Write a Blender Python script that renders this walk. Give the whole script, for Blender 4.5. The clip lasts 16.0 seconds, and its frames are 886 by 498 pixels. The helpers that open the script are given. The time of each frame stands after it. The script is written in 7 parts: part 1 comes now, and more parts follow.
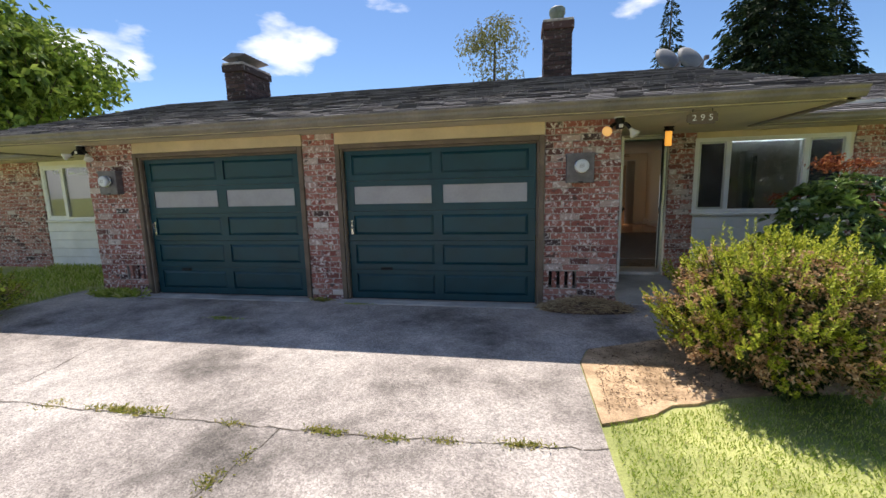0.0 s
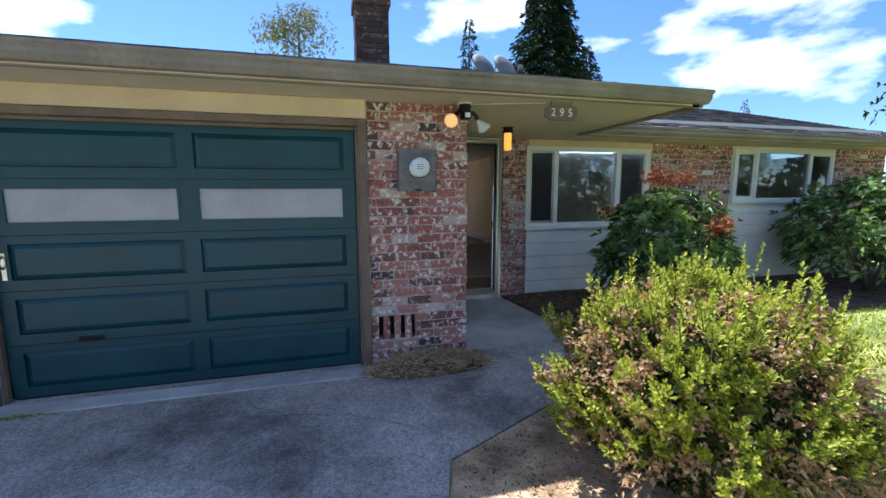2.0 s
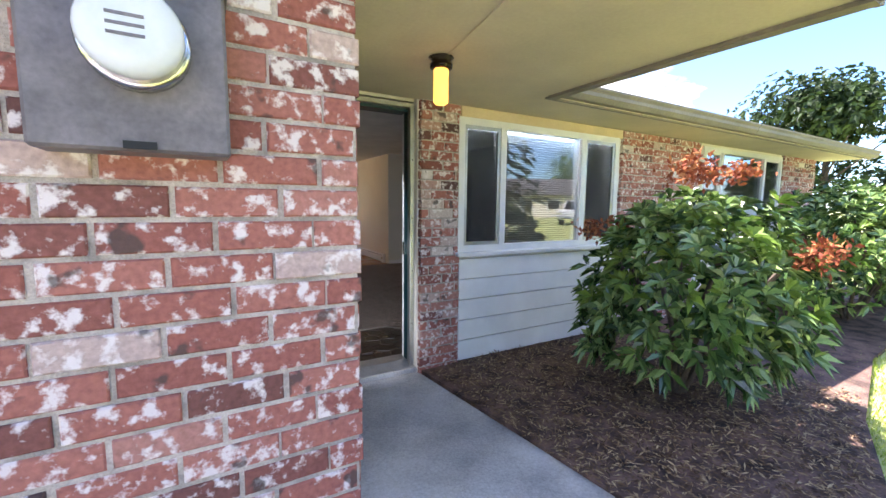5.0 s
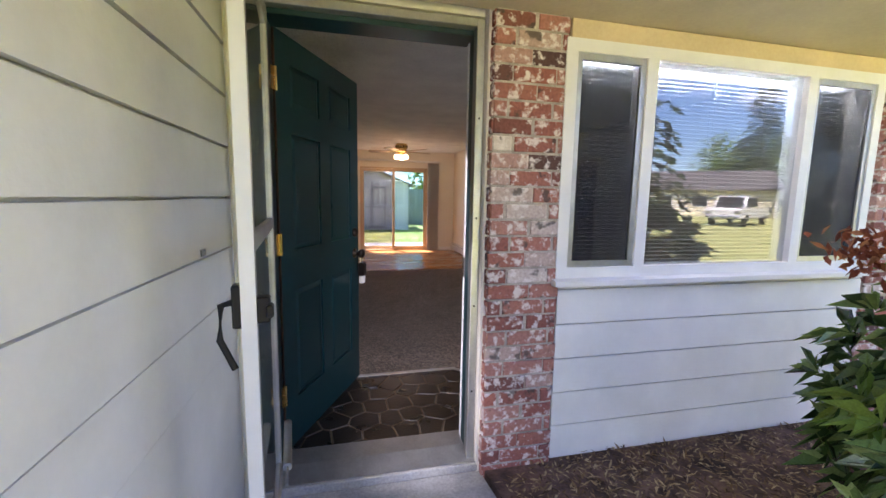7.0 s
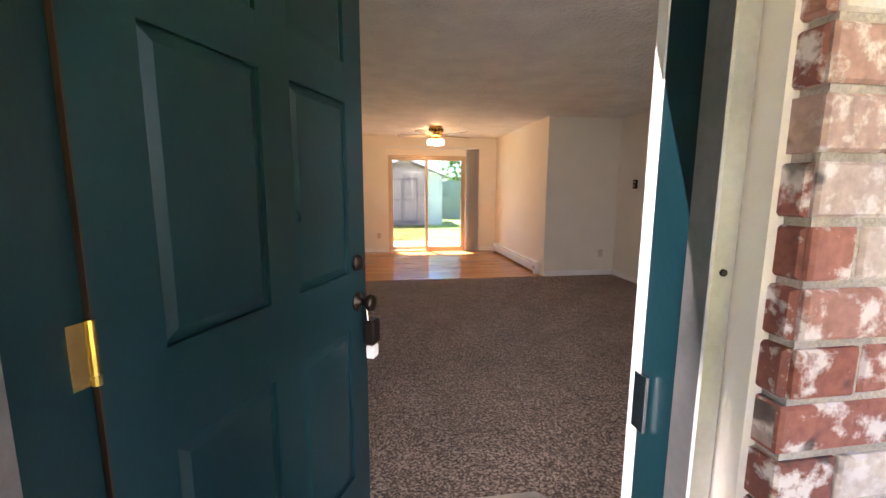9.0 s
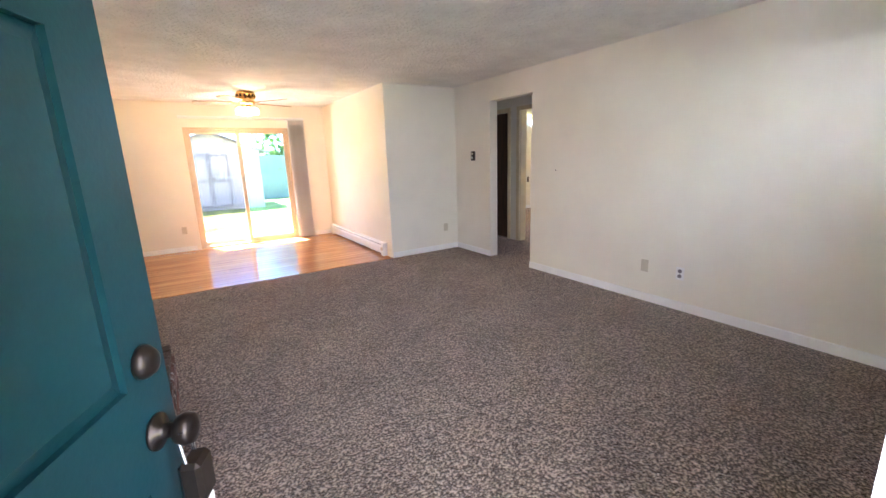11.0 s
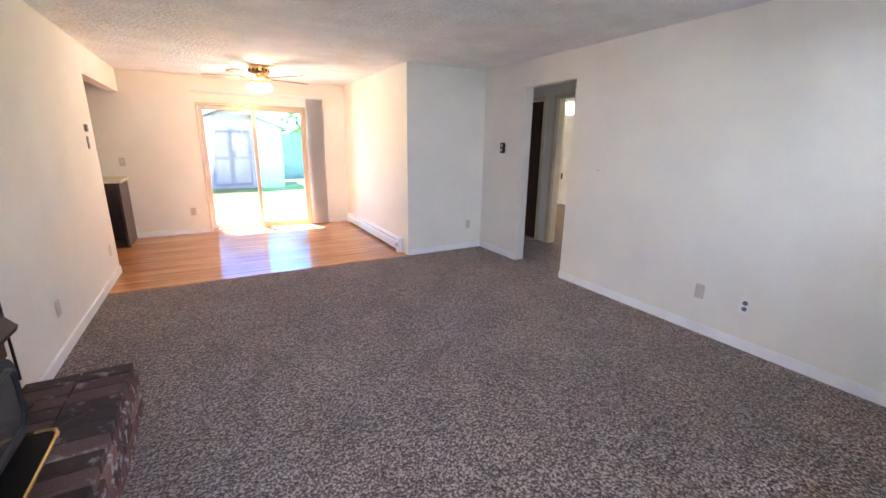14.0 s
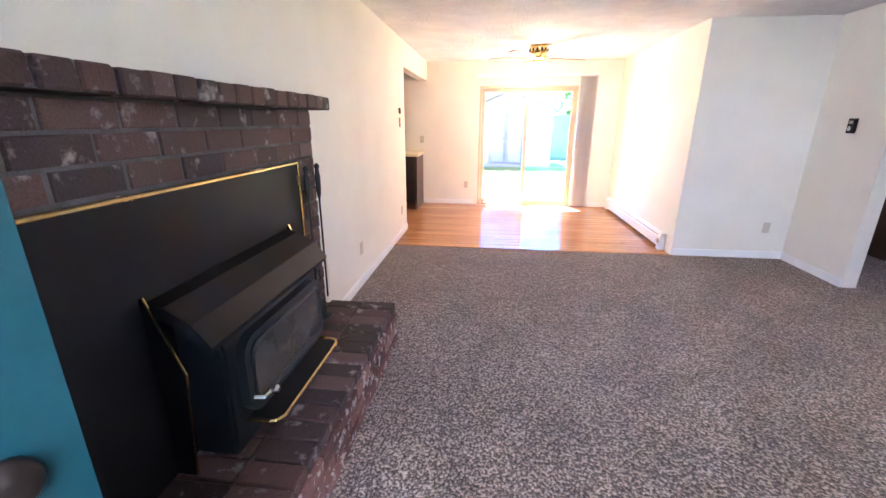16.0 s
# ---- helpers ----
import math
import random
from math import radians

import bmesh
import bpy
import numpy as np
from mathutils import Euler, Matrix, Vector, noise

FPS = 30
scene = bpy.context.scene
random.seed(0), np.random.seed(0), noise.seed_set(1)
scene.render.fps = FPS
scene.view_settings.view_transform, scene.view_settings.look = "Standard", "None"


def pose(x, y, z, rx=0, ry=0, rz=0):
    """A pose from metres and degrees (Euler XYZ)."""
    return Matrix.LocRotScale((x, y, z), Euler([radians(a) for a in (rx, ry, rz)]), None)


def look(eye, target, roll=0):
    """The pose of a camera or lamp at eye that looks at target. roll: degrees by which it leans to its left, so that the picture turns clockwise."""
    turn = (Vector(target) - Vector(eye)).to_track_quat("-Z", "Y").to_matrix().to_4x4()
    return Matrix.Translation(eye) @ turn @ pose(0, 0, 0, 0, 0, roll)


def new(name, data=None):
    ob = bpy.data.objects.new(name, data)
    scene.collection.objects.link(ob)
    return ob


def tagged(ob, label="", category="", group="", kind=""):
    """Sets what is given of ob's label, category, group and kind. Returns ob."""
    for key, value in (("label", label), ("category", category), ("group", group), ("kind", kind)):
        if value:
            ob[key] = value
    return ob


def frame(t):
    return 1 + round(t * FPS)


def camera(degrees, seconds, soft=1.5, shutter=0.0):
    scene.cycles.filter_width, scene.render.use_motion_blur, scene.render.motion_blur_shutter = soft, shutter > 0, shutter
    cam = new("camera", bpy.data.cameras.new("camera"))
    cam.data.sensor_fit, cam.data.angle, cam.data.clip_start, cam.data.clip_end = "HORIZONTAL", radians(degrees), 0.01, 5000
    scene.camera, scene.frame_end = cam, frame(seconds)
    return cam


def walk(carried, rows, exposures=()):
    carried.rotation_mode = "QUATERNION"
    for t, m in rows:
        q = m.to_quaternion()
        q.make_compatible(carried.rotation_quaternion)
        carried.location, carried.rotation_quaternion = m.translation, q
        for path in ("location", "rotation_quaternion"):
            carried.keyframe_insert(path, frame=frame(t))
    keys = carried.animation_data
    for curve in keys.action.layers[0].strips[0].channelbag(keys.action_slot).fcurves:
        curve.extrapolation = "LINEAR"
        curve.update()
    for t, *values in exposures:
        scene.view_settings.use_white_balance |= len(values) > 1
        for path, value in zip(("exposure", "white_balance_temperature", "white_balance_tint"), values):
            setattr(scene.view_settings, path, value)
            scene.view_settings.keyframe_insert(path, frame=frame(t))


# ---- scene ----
# ---- the camera and its walk ----
cam = camera(94.9, 16.0)
PATH = [
    (0, (0.037, 0.248, 1.384), (-0.335, 2.19, 1.086), -1.4),
    (0.5, (0.0, 0.579, 1.404), (-0.066, 2.558, 1.123), -1.1),
    (1, (0.026, 0.967, 1.396), (0.214, 2.94, 1.132), -1.0),
    (1.5, (0.066, 1.385, 1.394), (0.44, 3.332, 1.129), -0.6),
    (2, (0.06, 1.878, 1.384), (0.564, 3.794, 1.112), -0.2),
    (2.5, (0.105, 2.379, 1.352), (0.708, 4.268, 1.085), 0.1),
    (3, (0.181, 2.788, 1.335), (0.874, 4.646, 1.076), 0.3),
    (3.5, (0.272, 3.216, 1.326), (1.091, 5.025, 1.082), 0.5),
    (4, (0.436, 3.581, 1.325), (1.396, 5.32, 1.09), 0.6),
    (4.2, (0.497, 3.703, 1.325), (1.515, 5.409, 1.097), 0.6),
    (6.3, (1.333, 4.86, 1.287), (2.078, 6.703, 1.069), 0.8),
    (6.5, (1.399, 4.955, 1.291), (2.065, 6.827, 1.065), 0.8),
    (7, (1.613, 5.264, 1.293), (2.072, 7.194, 1.042), 1.0),
    (7.5, (1.699, 5.606, 1.275), (2.028, 7.56, 1.003), 0.7),
    (8, (1.715, 5.955, 1.286), (1.982, 7.916, 0.998), 0.5),
    (8.5, (1.748, 6.322, 1.291), (1.966, 8.29, 1.005), 0.1),
    (8.7, (1.745, 6.447, 1.298), (1.99, 8.411, 1.012), 0.2),
    (10.8, (1.761, 7.125, 1.38), (2.671, 8.85, 0.939), -1.5),
    (11, (1.763, 7.187, 1.389), (2.806, 8.836, 0.947), -1.9),
    (11.5, (1.759, 7.37, 1.423), (3.207, 8.687, 1.012), -2.4),
    (12, (1.795, 7.457, 1.439), (3.448, 8.495, 1.001), -1.8),
    (12.5, (1.813, 7.494, 1.44), (3.477, 8.495, 0.96), -0.8),
    (13, (1.83, 7.548, 1.435), (3.397, 8.688, 0.942), -0.2),
    (13.5, (1.903, 7.59, 1.446), (3.221, 9.007, 0.942), 0.1),
    (14, (2.048, 7.622, 1.453), (2.994, 9.308, 0.943), 0.8),
    (14.5, (2.124, 7.651, 1.443), (2.679, 9.494, 0.898), 0.7),
    (15, (2.149, 7.69, 1.435), (2.413, 9.587, 0.86), 0.5),
    (15.5, (2.151, 7.714, 1.42), (2.149, 9.625, 0.83), 0.4),
    (16, (2.144, 7.762, 1.412), (1.926, 9.658, 0.814), 0.2),
]
EXPOSURES = [(0.0, 0.4, 6700, 13), (1.5, 0.55, 6050, 13), (2.5, 1.2, 5600, 10), (3.5, 1.75, 5700, 12), (4.2, 2.1, 6000, 16), (6.3, 2.4, 6400, 26), (7.0, 2.65, 6600, 30), (8.0, 3.2, 7300, 32), (8.7, 3.5, 7400, 32), (10.0, 4.3, 6600, 26), (10.8, 4.85, 6150, 22), (11.5, 4.85, 5850, 20), (12.5, 4.7, 5650, 19), (13.5, 4.7, 5550, 20), (14.5, 5.05, 5450, 26), (16.0, 5.35, 5450, 26)]
walk(cam, [(t, look(eye, target, roll)) for t, eye, target, roll in PATH], EXPOSURES)

# ---- world, sun, lights ----
SUN_FROM = Vector((-0.22, 0.50, 1.0)).normalized()
world = bpy.data.worlds.new("sky")
scene.world = world
world.use_nodes = True


def build_world():
    nt = world.node_tree
    nd, ln = nt.nodes, nt.links
    bg = nd["Background"]
    sky = nd.new("ShaderNodeTexSky")
    sky.sky_type = "NISHITA"
    sky.sun_disc = False
    sky.sun_elevation = math.asin(SUN_FROM.z)
    sky.sun_rotation = math.atan2(SUN_FROM.x, SUN_FROM.y)
    sky.air_density, sky.dust_density, sky.ozone_density = 1.0, 0.15, 3.0
    tc = nd.new("ShaderNodeTexCoord")
    mp = nd.new("ShaderNodeMapping")
    mp.inputs["Scale"].default_value = (1.0, 1.0, 2.4)
    mp.inputs["Location"].default_value = (0.35, 0.1, 0.2)
    ln.new(tc.outputs["Generated"], mp.inputs[0])
    no = nd.new("ShaderNodeTexNoise")
    no.inputs["Scale"].default_value = 3.1
    no.inputs["Detail"].default_value = 7
    no.inputs["Roughness"].default_value = 0.52
    ln.new(mp.outputs[0], no.inputs["Vector"])
    rp = nd.new("ShaderNodeValToRGB")
    rp.color_ramp.elements[0].position = 0.555
    rp.color_ramp.elements[1].position = 0.66
    ln.new(no.outputs["Fac"], rp.inputs[0])
    mx = nd.new("ShaderNodeMix")
    mx.data_type = "RGBA"
    ln.new(rp.outputs["Color"], mx.inputs["Factor"])
    tint = nd.new("ShaderNodeMix")
    tint.data_type, tint.blend_type = "RGBA", "MULTIPLY"
    tint.inputs["Factor"].default_value = 1.0
    tint.inputs[7].default_value = (0.98, 1.18, 1.38, 1)
    ln.new(sky.outputs[0], tint.inputs[6])
    ln.new(tint.outputs[2], mx.inputs[6])
    mx.inputs[7].default_value = (13.0, 13.2, 13.6, 1)
    ln.new(mx.outputs[2], bg.inputs["Color"])
    bg.inputs["Strength"].default_value = 0.081


build_world()
sun = new("sun", bpy.data.lights.new("sun", "SUN"))
sun.data.energy, sun.data.angle, sun.data.color = 5.0, radians(0.5), (1.0, 0.95, 0.87)
sun.matrix_world = look(SUN_FROM * 40, (0, 0, 0))
# added lamp strip behind the blind's head rail, in place of window skylight
window_fill = new("window_fill", bpy.data.lights.new("window_fill", "AREA"))
window_fill.data.shape, window_fill.data.size, window_fill.data.size_y = "RECTANGLE", 1.80, 0.06
window_fill.data.energy, window_fill.data.color = 3.0, (0.90, 0.97, 1.0)
window_fill.matrix_world = look((3.56, 7.125, 1.968), (3.56, 8.025, 1.468))
# added lamp in the doorway, aimed past the door leaf to brighten the carpet
door_fill = new("door_fill", bpy.data.lights.new("door_fill", "AREA"))
door_fill.data.shape, door_fill.data.size, door_fill.data.size_y = "RECTANGLE", 0.5, 1.9
door_fill.data.energy, door_fill.data.color, door_fill.data.spread = 1.15, (0.95, 0.98, 1.0), radians(125)
door_fill.matrix_world = look((1.93, 7.16, 1.05), (2.33, 8.06, 0.70))

# ---- materials ----
def mat(name, col, rough=0.6, metal=0.0, col2=None, scale=6.0, fine=90.0, var=0.12, bump=0.15, rand=0.0, island=False, stretch=(1, 1, 1), spec=0.5, coat=0.0, soil=None, trans=0.0, dist=0.01):
    m = bpy.data.materials.new(name)
    m.use_nodes = True
    nd, ln = m.node_tree.nodes, m.node_tree.links
    p = nd["Principled BSDF"]
    p.inputs["Metallic"].default_value = metal
    p.inputs["Specular IOR Level"].default_value = spec
    p.inputs["Coat Weight"].default_value = coat
    p.inputs["Transmission Weight"].default_value = trans
    geo = nd.new("ShaderNodeNewGeometry")
    mp = nd.new("ShaderNodeMapping")
    mp.inputs["Scale"].default_value = stretch
    ln.new(geo.outputs["Position"], mp.inputs[0])

    def noise_tex(sc, detail=4.0, ro=0.55):
        n = nd.new("ShaderNodeTexNoise")
        n.inputs["Scale"].default_value = sc
        n.inputs["Detail"].default_value = detail
        n.inputs["Roughness"].default_value = ro
        ln.new(mp.outputs[0], n.inputs["Vector"])
        return n.outputs["Fac"]

    big, small = noise_tex(scale), noise_tex(fine, 3.0)
    c = Vector(col)
    a = tuple(max(0, v * (1 - 1.6 * var)) for v in c)
    b = tuple(min(1, v * (1 + 1.6 * var)) for v in (Vector(col2) if col2 else c))
    rp = nd.new("ShaderNodeValToRGB")
    rp.color_ramp.elements[0].position, rp.color_ramp.elements[1].position = 0.32, 0.68
    rp.color_ramp.elements[0].color, rp.color_ramp.elements[1].color = (*a, 1), (*b, 1)
    ln.new(big, rp.inputs[0])
    out = rp.outputs["Color"]
    mx = nd.new("ShaderNodeMix")
    mx.data_type, mx.blend_type = "RGBA", "OVERLAY"
    mx.inputs["Factor"].default_value = min(1.0, 2.2 * var)
    ln.new(out, mx.inputs[6])
    ln.new(small, mx.inputs[7])
    out = mx.outputs[2]
    if rand or island:
        hsv = nd.new("ShaderNodeHueSaturation")
        if island:
            src = geo.outputs["Random Per Island"]
        else:
            src = nd.new("ShaderNodeObjectInfo").outputs["Random"]
        mr = nd.new("ShaderNodeMapRange")
        mr.inputs["To Min"].default_value, mr.inputs["To Max"].default_value = 1 - rand, 1 + rand
        ln.new(src, mr.inputs["Value"])
        ln.new(mr.outputs[0], hsv.inputs["Value"])
        ln.new(out, hsv.inputs["Color"])
        out = hsv.outputs["Color"]
    if soil:
        sm = nd.new("ShaderNodeMix")
        sm.data_type = "RGBA"
        sr = nd.new("ShaderNodeMapRange")
        sr.inputs["From Min"].default_value, sr.inputs["From Max"].default_value = 0.55, 0.75
        sr.inputs["To Max"].default_value = soil[3]
        ln.new(noise_tex(scale * 0.45, 6.0, 0.65), sr.inputs["Value"])
        ln.new(sr.outputs[0], sm.inputs["Factor"])
        ln.new(out, sm.inputs[6])
        sm.inputs[7].default_value = (*soil[:3], 1)
        out = sm.outputs[2]
    ln.new(out, p.inputs["Base Color"])
    rr = nd.new("ShaderNodeMapRange")
    rr.inputs["To Min"].default_value, rr.inputs["To Max"].default_value = max(0.02, rough - 0.12), min(1, rough + 0.12)
    ln.new(big, rr.inputs["Value"])
    ln.new(rr.outputs[0], p.inputs["Roughness"])
    if bump:
        bp = nd.new("ShaderNodeBump")
        bp.inputs["Strength"].default_value = bump
        bp.inputs["Distance"].default_value = dist
        ln.new(small, bp.inputs["Height"])
        ln.new(bp.outputs[0], p.inputs["Normal"])
    return m


def ramp_mat(name, stops, island, rough=0.85, patches=None, fine=140.0, bump=0.5, spec=0.3, patch_scale=16.0, patch_at=(0.58, 0.66), sub=0.0, burns=None):
    """Each piece takes its colour from the ramp by its own random number; patches: a second colour in spots."""
    m = bpy.data.materials.new(name)
    m.use_nodes = True
    nd, ln = m.node_tree.nodes, m.node_tree.links
    p = nd["Principled BSDF"]
    p.inputs["Roughness"].default_value = rough
    p.inputs["Specular IOR Level"].default_value = spec
    geo = nd.new("ShaderNodeNewGeometry")
    src = geo.outputs["Random Per Island"] if island else nd.new("ShaderNodeObjectInfo").outputs["Random"]
    rp = nd.new("ShaderNodeValToRGB")
    while len(rp.color_ramp.elements) < len(stops):
        rp.color_ramp.elements.new(0.5)
    for e, (pos, col) in zip(rp.color_ramp.elements, stops):
        e.position, e.color = pos, (*col, 1)
    ln.new(src, rp.inputs[0])
    out = rp.outputs["Color"]
    no = nd.new("ShaderNodeTexNoise")
    no.inputs["Scale"].default_value, no.inputs["Detail"].default_value = fine, 4
    ln.new(geo.outputs["Position"], no.inputs["Vector"])
    ov = nd.new("ShaderNodeMix")
    ov.data_type, ov.blend_type = "RGBA", "OVERLAY"
    ov.inputs["Factor"].default_value = 0.45
    ln.new(out, ov.inputs[6])
    ln.new(no.outputs["Fac"], ov.inputs[7])
    out = ov.outputs[2]
    if patches:
        pn = nd.new("ShaderNodeTexNoise")
        pn.inputs["Scale"].default_value, pn.inputs["Detail"].default_value, pn.inputs["Roughness"].default_value = patch_scale, 5, 0.6
        sh, ad = nd.new("ShaderNodeVectorMath"), nd.new("ShaderNodeVectorMath")
        sh.operation, ad.operation = "SCALE", "ADD"
        sh.inputs[0].default_value = (31.0, 17.0, 23.0)
        ln.new(src, sh.inputs["Scale"])
        ln.new(geo.outputs["Position"], ad.inputs[0])
        ln.new(sh.outputs[0], ad.inputs[1])
        ln.new(ad.outputs[0], pn.inputs["Vector"])
        pr = nd.new("ShaderNodeMapRange")
        pr.inputs["From Min"].default_value, pr.inputs["From Max"].default_value = patch_at
        pr.inputs["To Max"].default_value = patches[3]
        ln.new(pn.outputs["Fac"], pr.inputs["Value"])
        pm = nd.new("ShaderNodeMix")
        pm.data_type = "RGBA"
        ln.new(pr.outputs[0], pm.inputs["Factor"])
        ln.new(out, pm.inputs[6])
        pm.inputs[7].default_value = (*patches[:3], 1)
        out = pm.outputs[2]
        if burns:
            bn, br, bm_ = nd.new("ShaderNodeTexNoise"), nd.new("ShaderNodeMapRange"), nd.new("ShaderNodeMix")
            bn.inputs["Scale"].default_value, bn.inputs["Detail"].default_value = 11.0, 3
            ln.new(ad.outputs[0], bn.inputs["Vector"])
            br.inputs["From Min"].default_value, br.inputs["From Max"].default_value = 0.62, 0.67
            br.inputs["To Max"].default_value = burns[3]
            ln.new(bn.outputs["Fac"], br.inputs["Value"])
            bm_.data_type = "RGBA"
            ln.new(br.outputs[0], bm_.inputs["Factor"])
            ln.new(out, bm_.inputs[6])
            bm_.inputs[7].default_value = (*burns[:3], 1)
            out = bm_.outputs[2]
    ln.new(out, p.inputs["Base Color"])
    if sub:
        p.inputs["Subsurface Weight"].default_value = 0.0
        tr = nd.new("ShaderNodeBsdfTranslucent")
        ln.new(out, tr.inputs["Color"])
        ms = nd.new("ShaderNodeMixShader")
        ms.inputs["Fac"].default_value = sub
        ln.new(p.outputs[0], ms.inputs[1])
        ln.new(tr.outputs[0], ms.inputs[2])
        ln.new(ms.outputs[0], nd["Material Output"].inputs["Surface"])
    if bump:
        bp = nd.new("ShaderNodeBump")
        bp.inputs["Strength"].default_value, bp.inputs["Distance"].default_value = bump, 0.006
        ln.new(no.outputs["Fac"], bp.inputs["Height"])
        ln.new(bp.outputs[0], p.inputs["Normal"])
    return m


def glass_mat(name, f0=0.05, tint=(0.95, 0.97, 0.97), rough=0.0):
    """A pane seen alike from both sides: clear head on, a mirror at a glance."""
    m = bpy.data.materials.new(name)
    m.use_nodes = True
    nd, ln = m.node_tree.nodes, m.node_tree.links
    nd.remove(nd["Principled BSDF"])
    tr, gl, lw, ms = nd.new("ShaderNodeBsdfTransparent"), nd.new("ShaderNodeBsdfGlossy"), nd.new("ShaderNodeLayerWeight"), nd.new("ShaderNodeMixShader")
    pw, mr = nd.new("ShaderNodeMath"), nd.new("ShaderNodeMapRange")
    tr.inputs["Color"].default_value = (*tint, 1)
    gl.inputs["Roughness"].default_value = rough
    pw.operation = "POWER"
    lw.inputs["Blend"].default_value = 0.5
    ln.new(lw.outputs["Facing"], pw.inputs[0])
    pw.inputs[1].default_value = 5.0
    ln.new(pw.outputs[0], mr.inputs["Value"])
    mr.inputs["To Min"].default_value, mr.inputs["To Max"].default_value = f0, 1.0
    ln.new(mr.outputs[0], ms.inputs["Fac"])
    ln.new(tr.outputs[0], ms.inputs[1])
    ln.new(gl.outputs[0], ms.inputs[2])
    ln.new(ms.outputs[0], nd["Material Output"].inputs["Surface"])
    return m


def glow_mat(name, col, strength):
    m = bpy.data.materials.new(name)
    m.use_nodes = True
    p = m.node_tree.nodes["Principled BSDF"]
    p.inputs["Base Color"].default_value = (*col, 1)
    p.inputs["Emission Color"].default_value = (*col, 1)
    p.inputs["Emission Strength"].default_value = strength
    return m


BRICK_STOPS = [(0.0, (0.06, 0.045, 0.045)), (0.08, (0.21, 0.085, 0.07)), (0.30, (0.32, 0.115, 0.09)), (0.60, (0.40, 0.165, 0.13)), (0.88, (0.43, 0.22, 0.18)), (0.96, (0.50, 0.38, 0.34)), (1.0, (0.68, 0.62, 0.58))]
M_BRICK = ramp_mat("weathered red brick", BRICK_STOPS, False, patches=(0.80, 0.74, 0.72, 0.9), patch_scale=24.0, patch_at=(0.52, 0.62), burns=(0.07, 0.06, 0.055, 0.8), fine=70.0)
M_BRICK_FAR = ramp_mat("weathered red brick joined", BRICK_STOPS, True, patches=(0.80, 0.74, 0.72, 0.9), patch_scale=24.0, patch_at=(0.52, 0.62), burns=(0.07, 0.06, 0.055, 0.8), fine=70.0)
DARK_STOPS = [(0.0, (0.04, 0.026, 0.023)), (0.4, (0.065, 0.037, 0.032)), (0.8, (0.095, 0.05, 0.042)), (1.0, (0.12, 0.075, 0.065))]
M_BRICK_DARK = ramp_mat("dark hearth brick", DARK_STOPS, False, rough=0.7, patches=(0.34, 0.29, 0.27, 0.8), patch_at=(0.58, 0.70), patch_scale=13.0)
M_MORTAR = mat("grey mortar", (0.46, 0.41, 0.36), 0.95, var=0.2, scale=12, fine=200, bump=0.5)
M_MORTAR_DARK = mat("dark mortar", (0.085, 0.08, 0.075), 0.95, var=0.2, scale=12, fine=200, bump=0.5)
M_TEAL = mat("teal painted door", (0.006, 0.054, 0.070), 0.42, var=0.10, scale=3, fine=60, bump=0.05)
M_TEAL_LEAF = mat("teal painted entry door", (0.004, 0.034, 0.044), 0.33, var=0.08, scale=3, fine=80, bump=0.04)
M_CREAM = mat("cream exterior paint", (0.66, 0.53, 0.34), 0.65, var=0.06, scale=3, fine=60, bump=0.08, soil=(0.35, 0.28, 0.18, 0.25))
M_SOFFIT = mat("cream soffit paint", (0.60, 0.52, 0.38), 0.7, var=0.06, scale=2, fine=50, bump=0.06)
M_TRIM_BROWN = mat("brown wood trim", (0.17, 0.125, 0.09), 0.7, var=0.15, scale=4, fine=70, bump=0.15)
M_GUTTER = mat("tan metal gutter", (0.23, 0.20, 0.16), 0.55, var=0.12, scale=3, fine=40, bump=0.05, soil=(0.10, 0.085, 0.06, 0.4))
M_SHINGLE = ramp_mat("grey asphalt shingles", [(0.0, (0.05, 0.045, 0.045)), (0.5, (0.14, 0.13, 0.13)), (1.0, (0.26, 0.245, 0.24))], True, rough=0.95, fine=220, patches=(0.10, 0.09, 0.055, 0.5), patch_scale=1.6)
M_SHINGLE_PART = ramp_mat("grey asphalt shingle tabs", [(0.0, (0.05, 0.045, 0.045)), (0.5, (0.14, 0.13, 0.13)), (1.0, (0.26, 0.245, 0.24))], False, rough=0.95, fine=220, patches=(0.10, 0.09, 0.055, 0.5), patch_scale=1.6)
M_SIDING = mat("white lap siding", (0.84, 0.83, 0.80), 0.6, var=0.05, scale=2.5, fine=70, bump=0.08, soil=(0.5, 0.47, 0.40, 0.22))
M_SIDING_CREAM = mat("cream lap siding", (0.74, 0.68, 0.54), 0.6, var=0.05, scale=2.5, fine=70, bump=0.08, soil=(0.5, 0.45, 0.34, 0.25))
M_VINYL = mat("white vinyl frame", (0.80, 0.80, 0.79), 0.4, var=0.03, scale=5, fine=60, bump=0.0)
M_ALU = mat("bare aluminium", (0.55, 0.55, 0.55), 0.38, metal=0.85, var=0.08, scale=8, fine=80, bump=0.03)
M_GLASS = glass_mat("window glass", 0.12, (0.72, 0.75, 0.76))
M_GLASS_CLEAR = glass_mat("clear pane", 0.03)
M_FROST = mat("frosted garage glass", (0.36, 0.36, 0.41), 0.15, var=0.05, scale=3, fine=30, bump=0.02, spec=0.6)
M_CONC_WALK = mat("smooth grey concrete walk", (0.47, 0.46, 0.44), 0.7, var=0.2, scale=2.2, fine=80, bump=0.3, soil=(0.13, 0.125, 0.12, 0.8))
M_CRACK = mat("dark crack", (0.12, 0.10, 0.075), 1.0, var=0.2, bump=0.3)
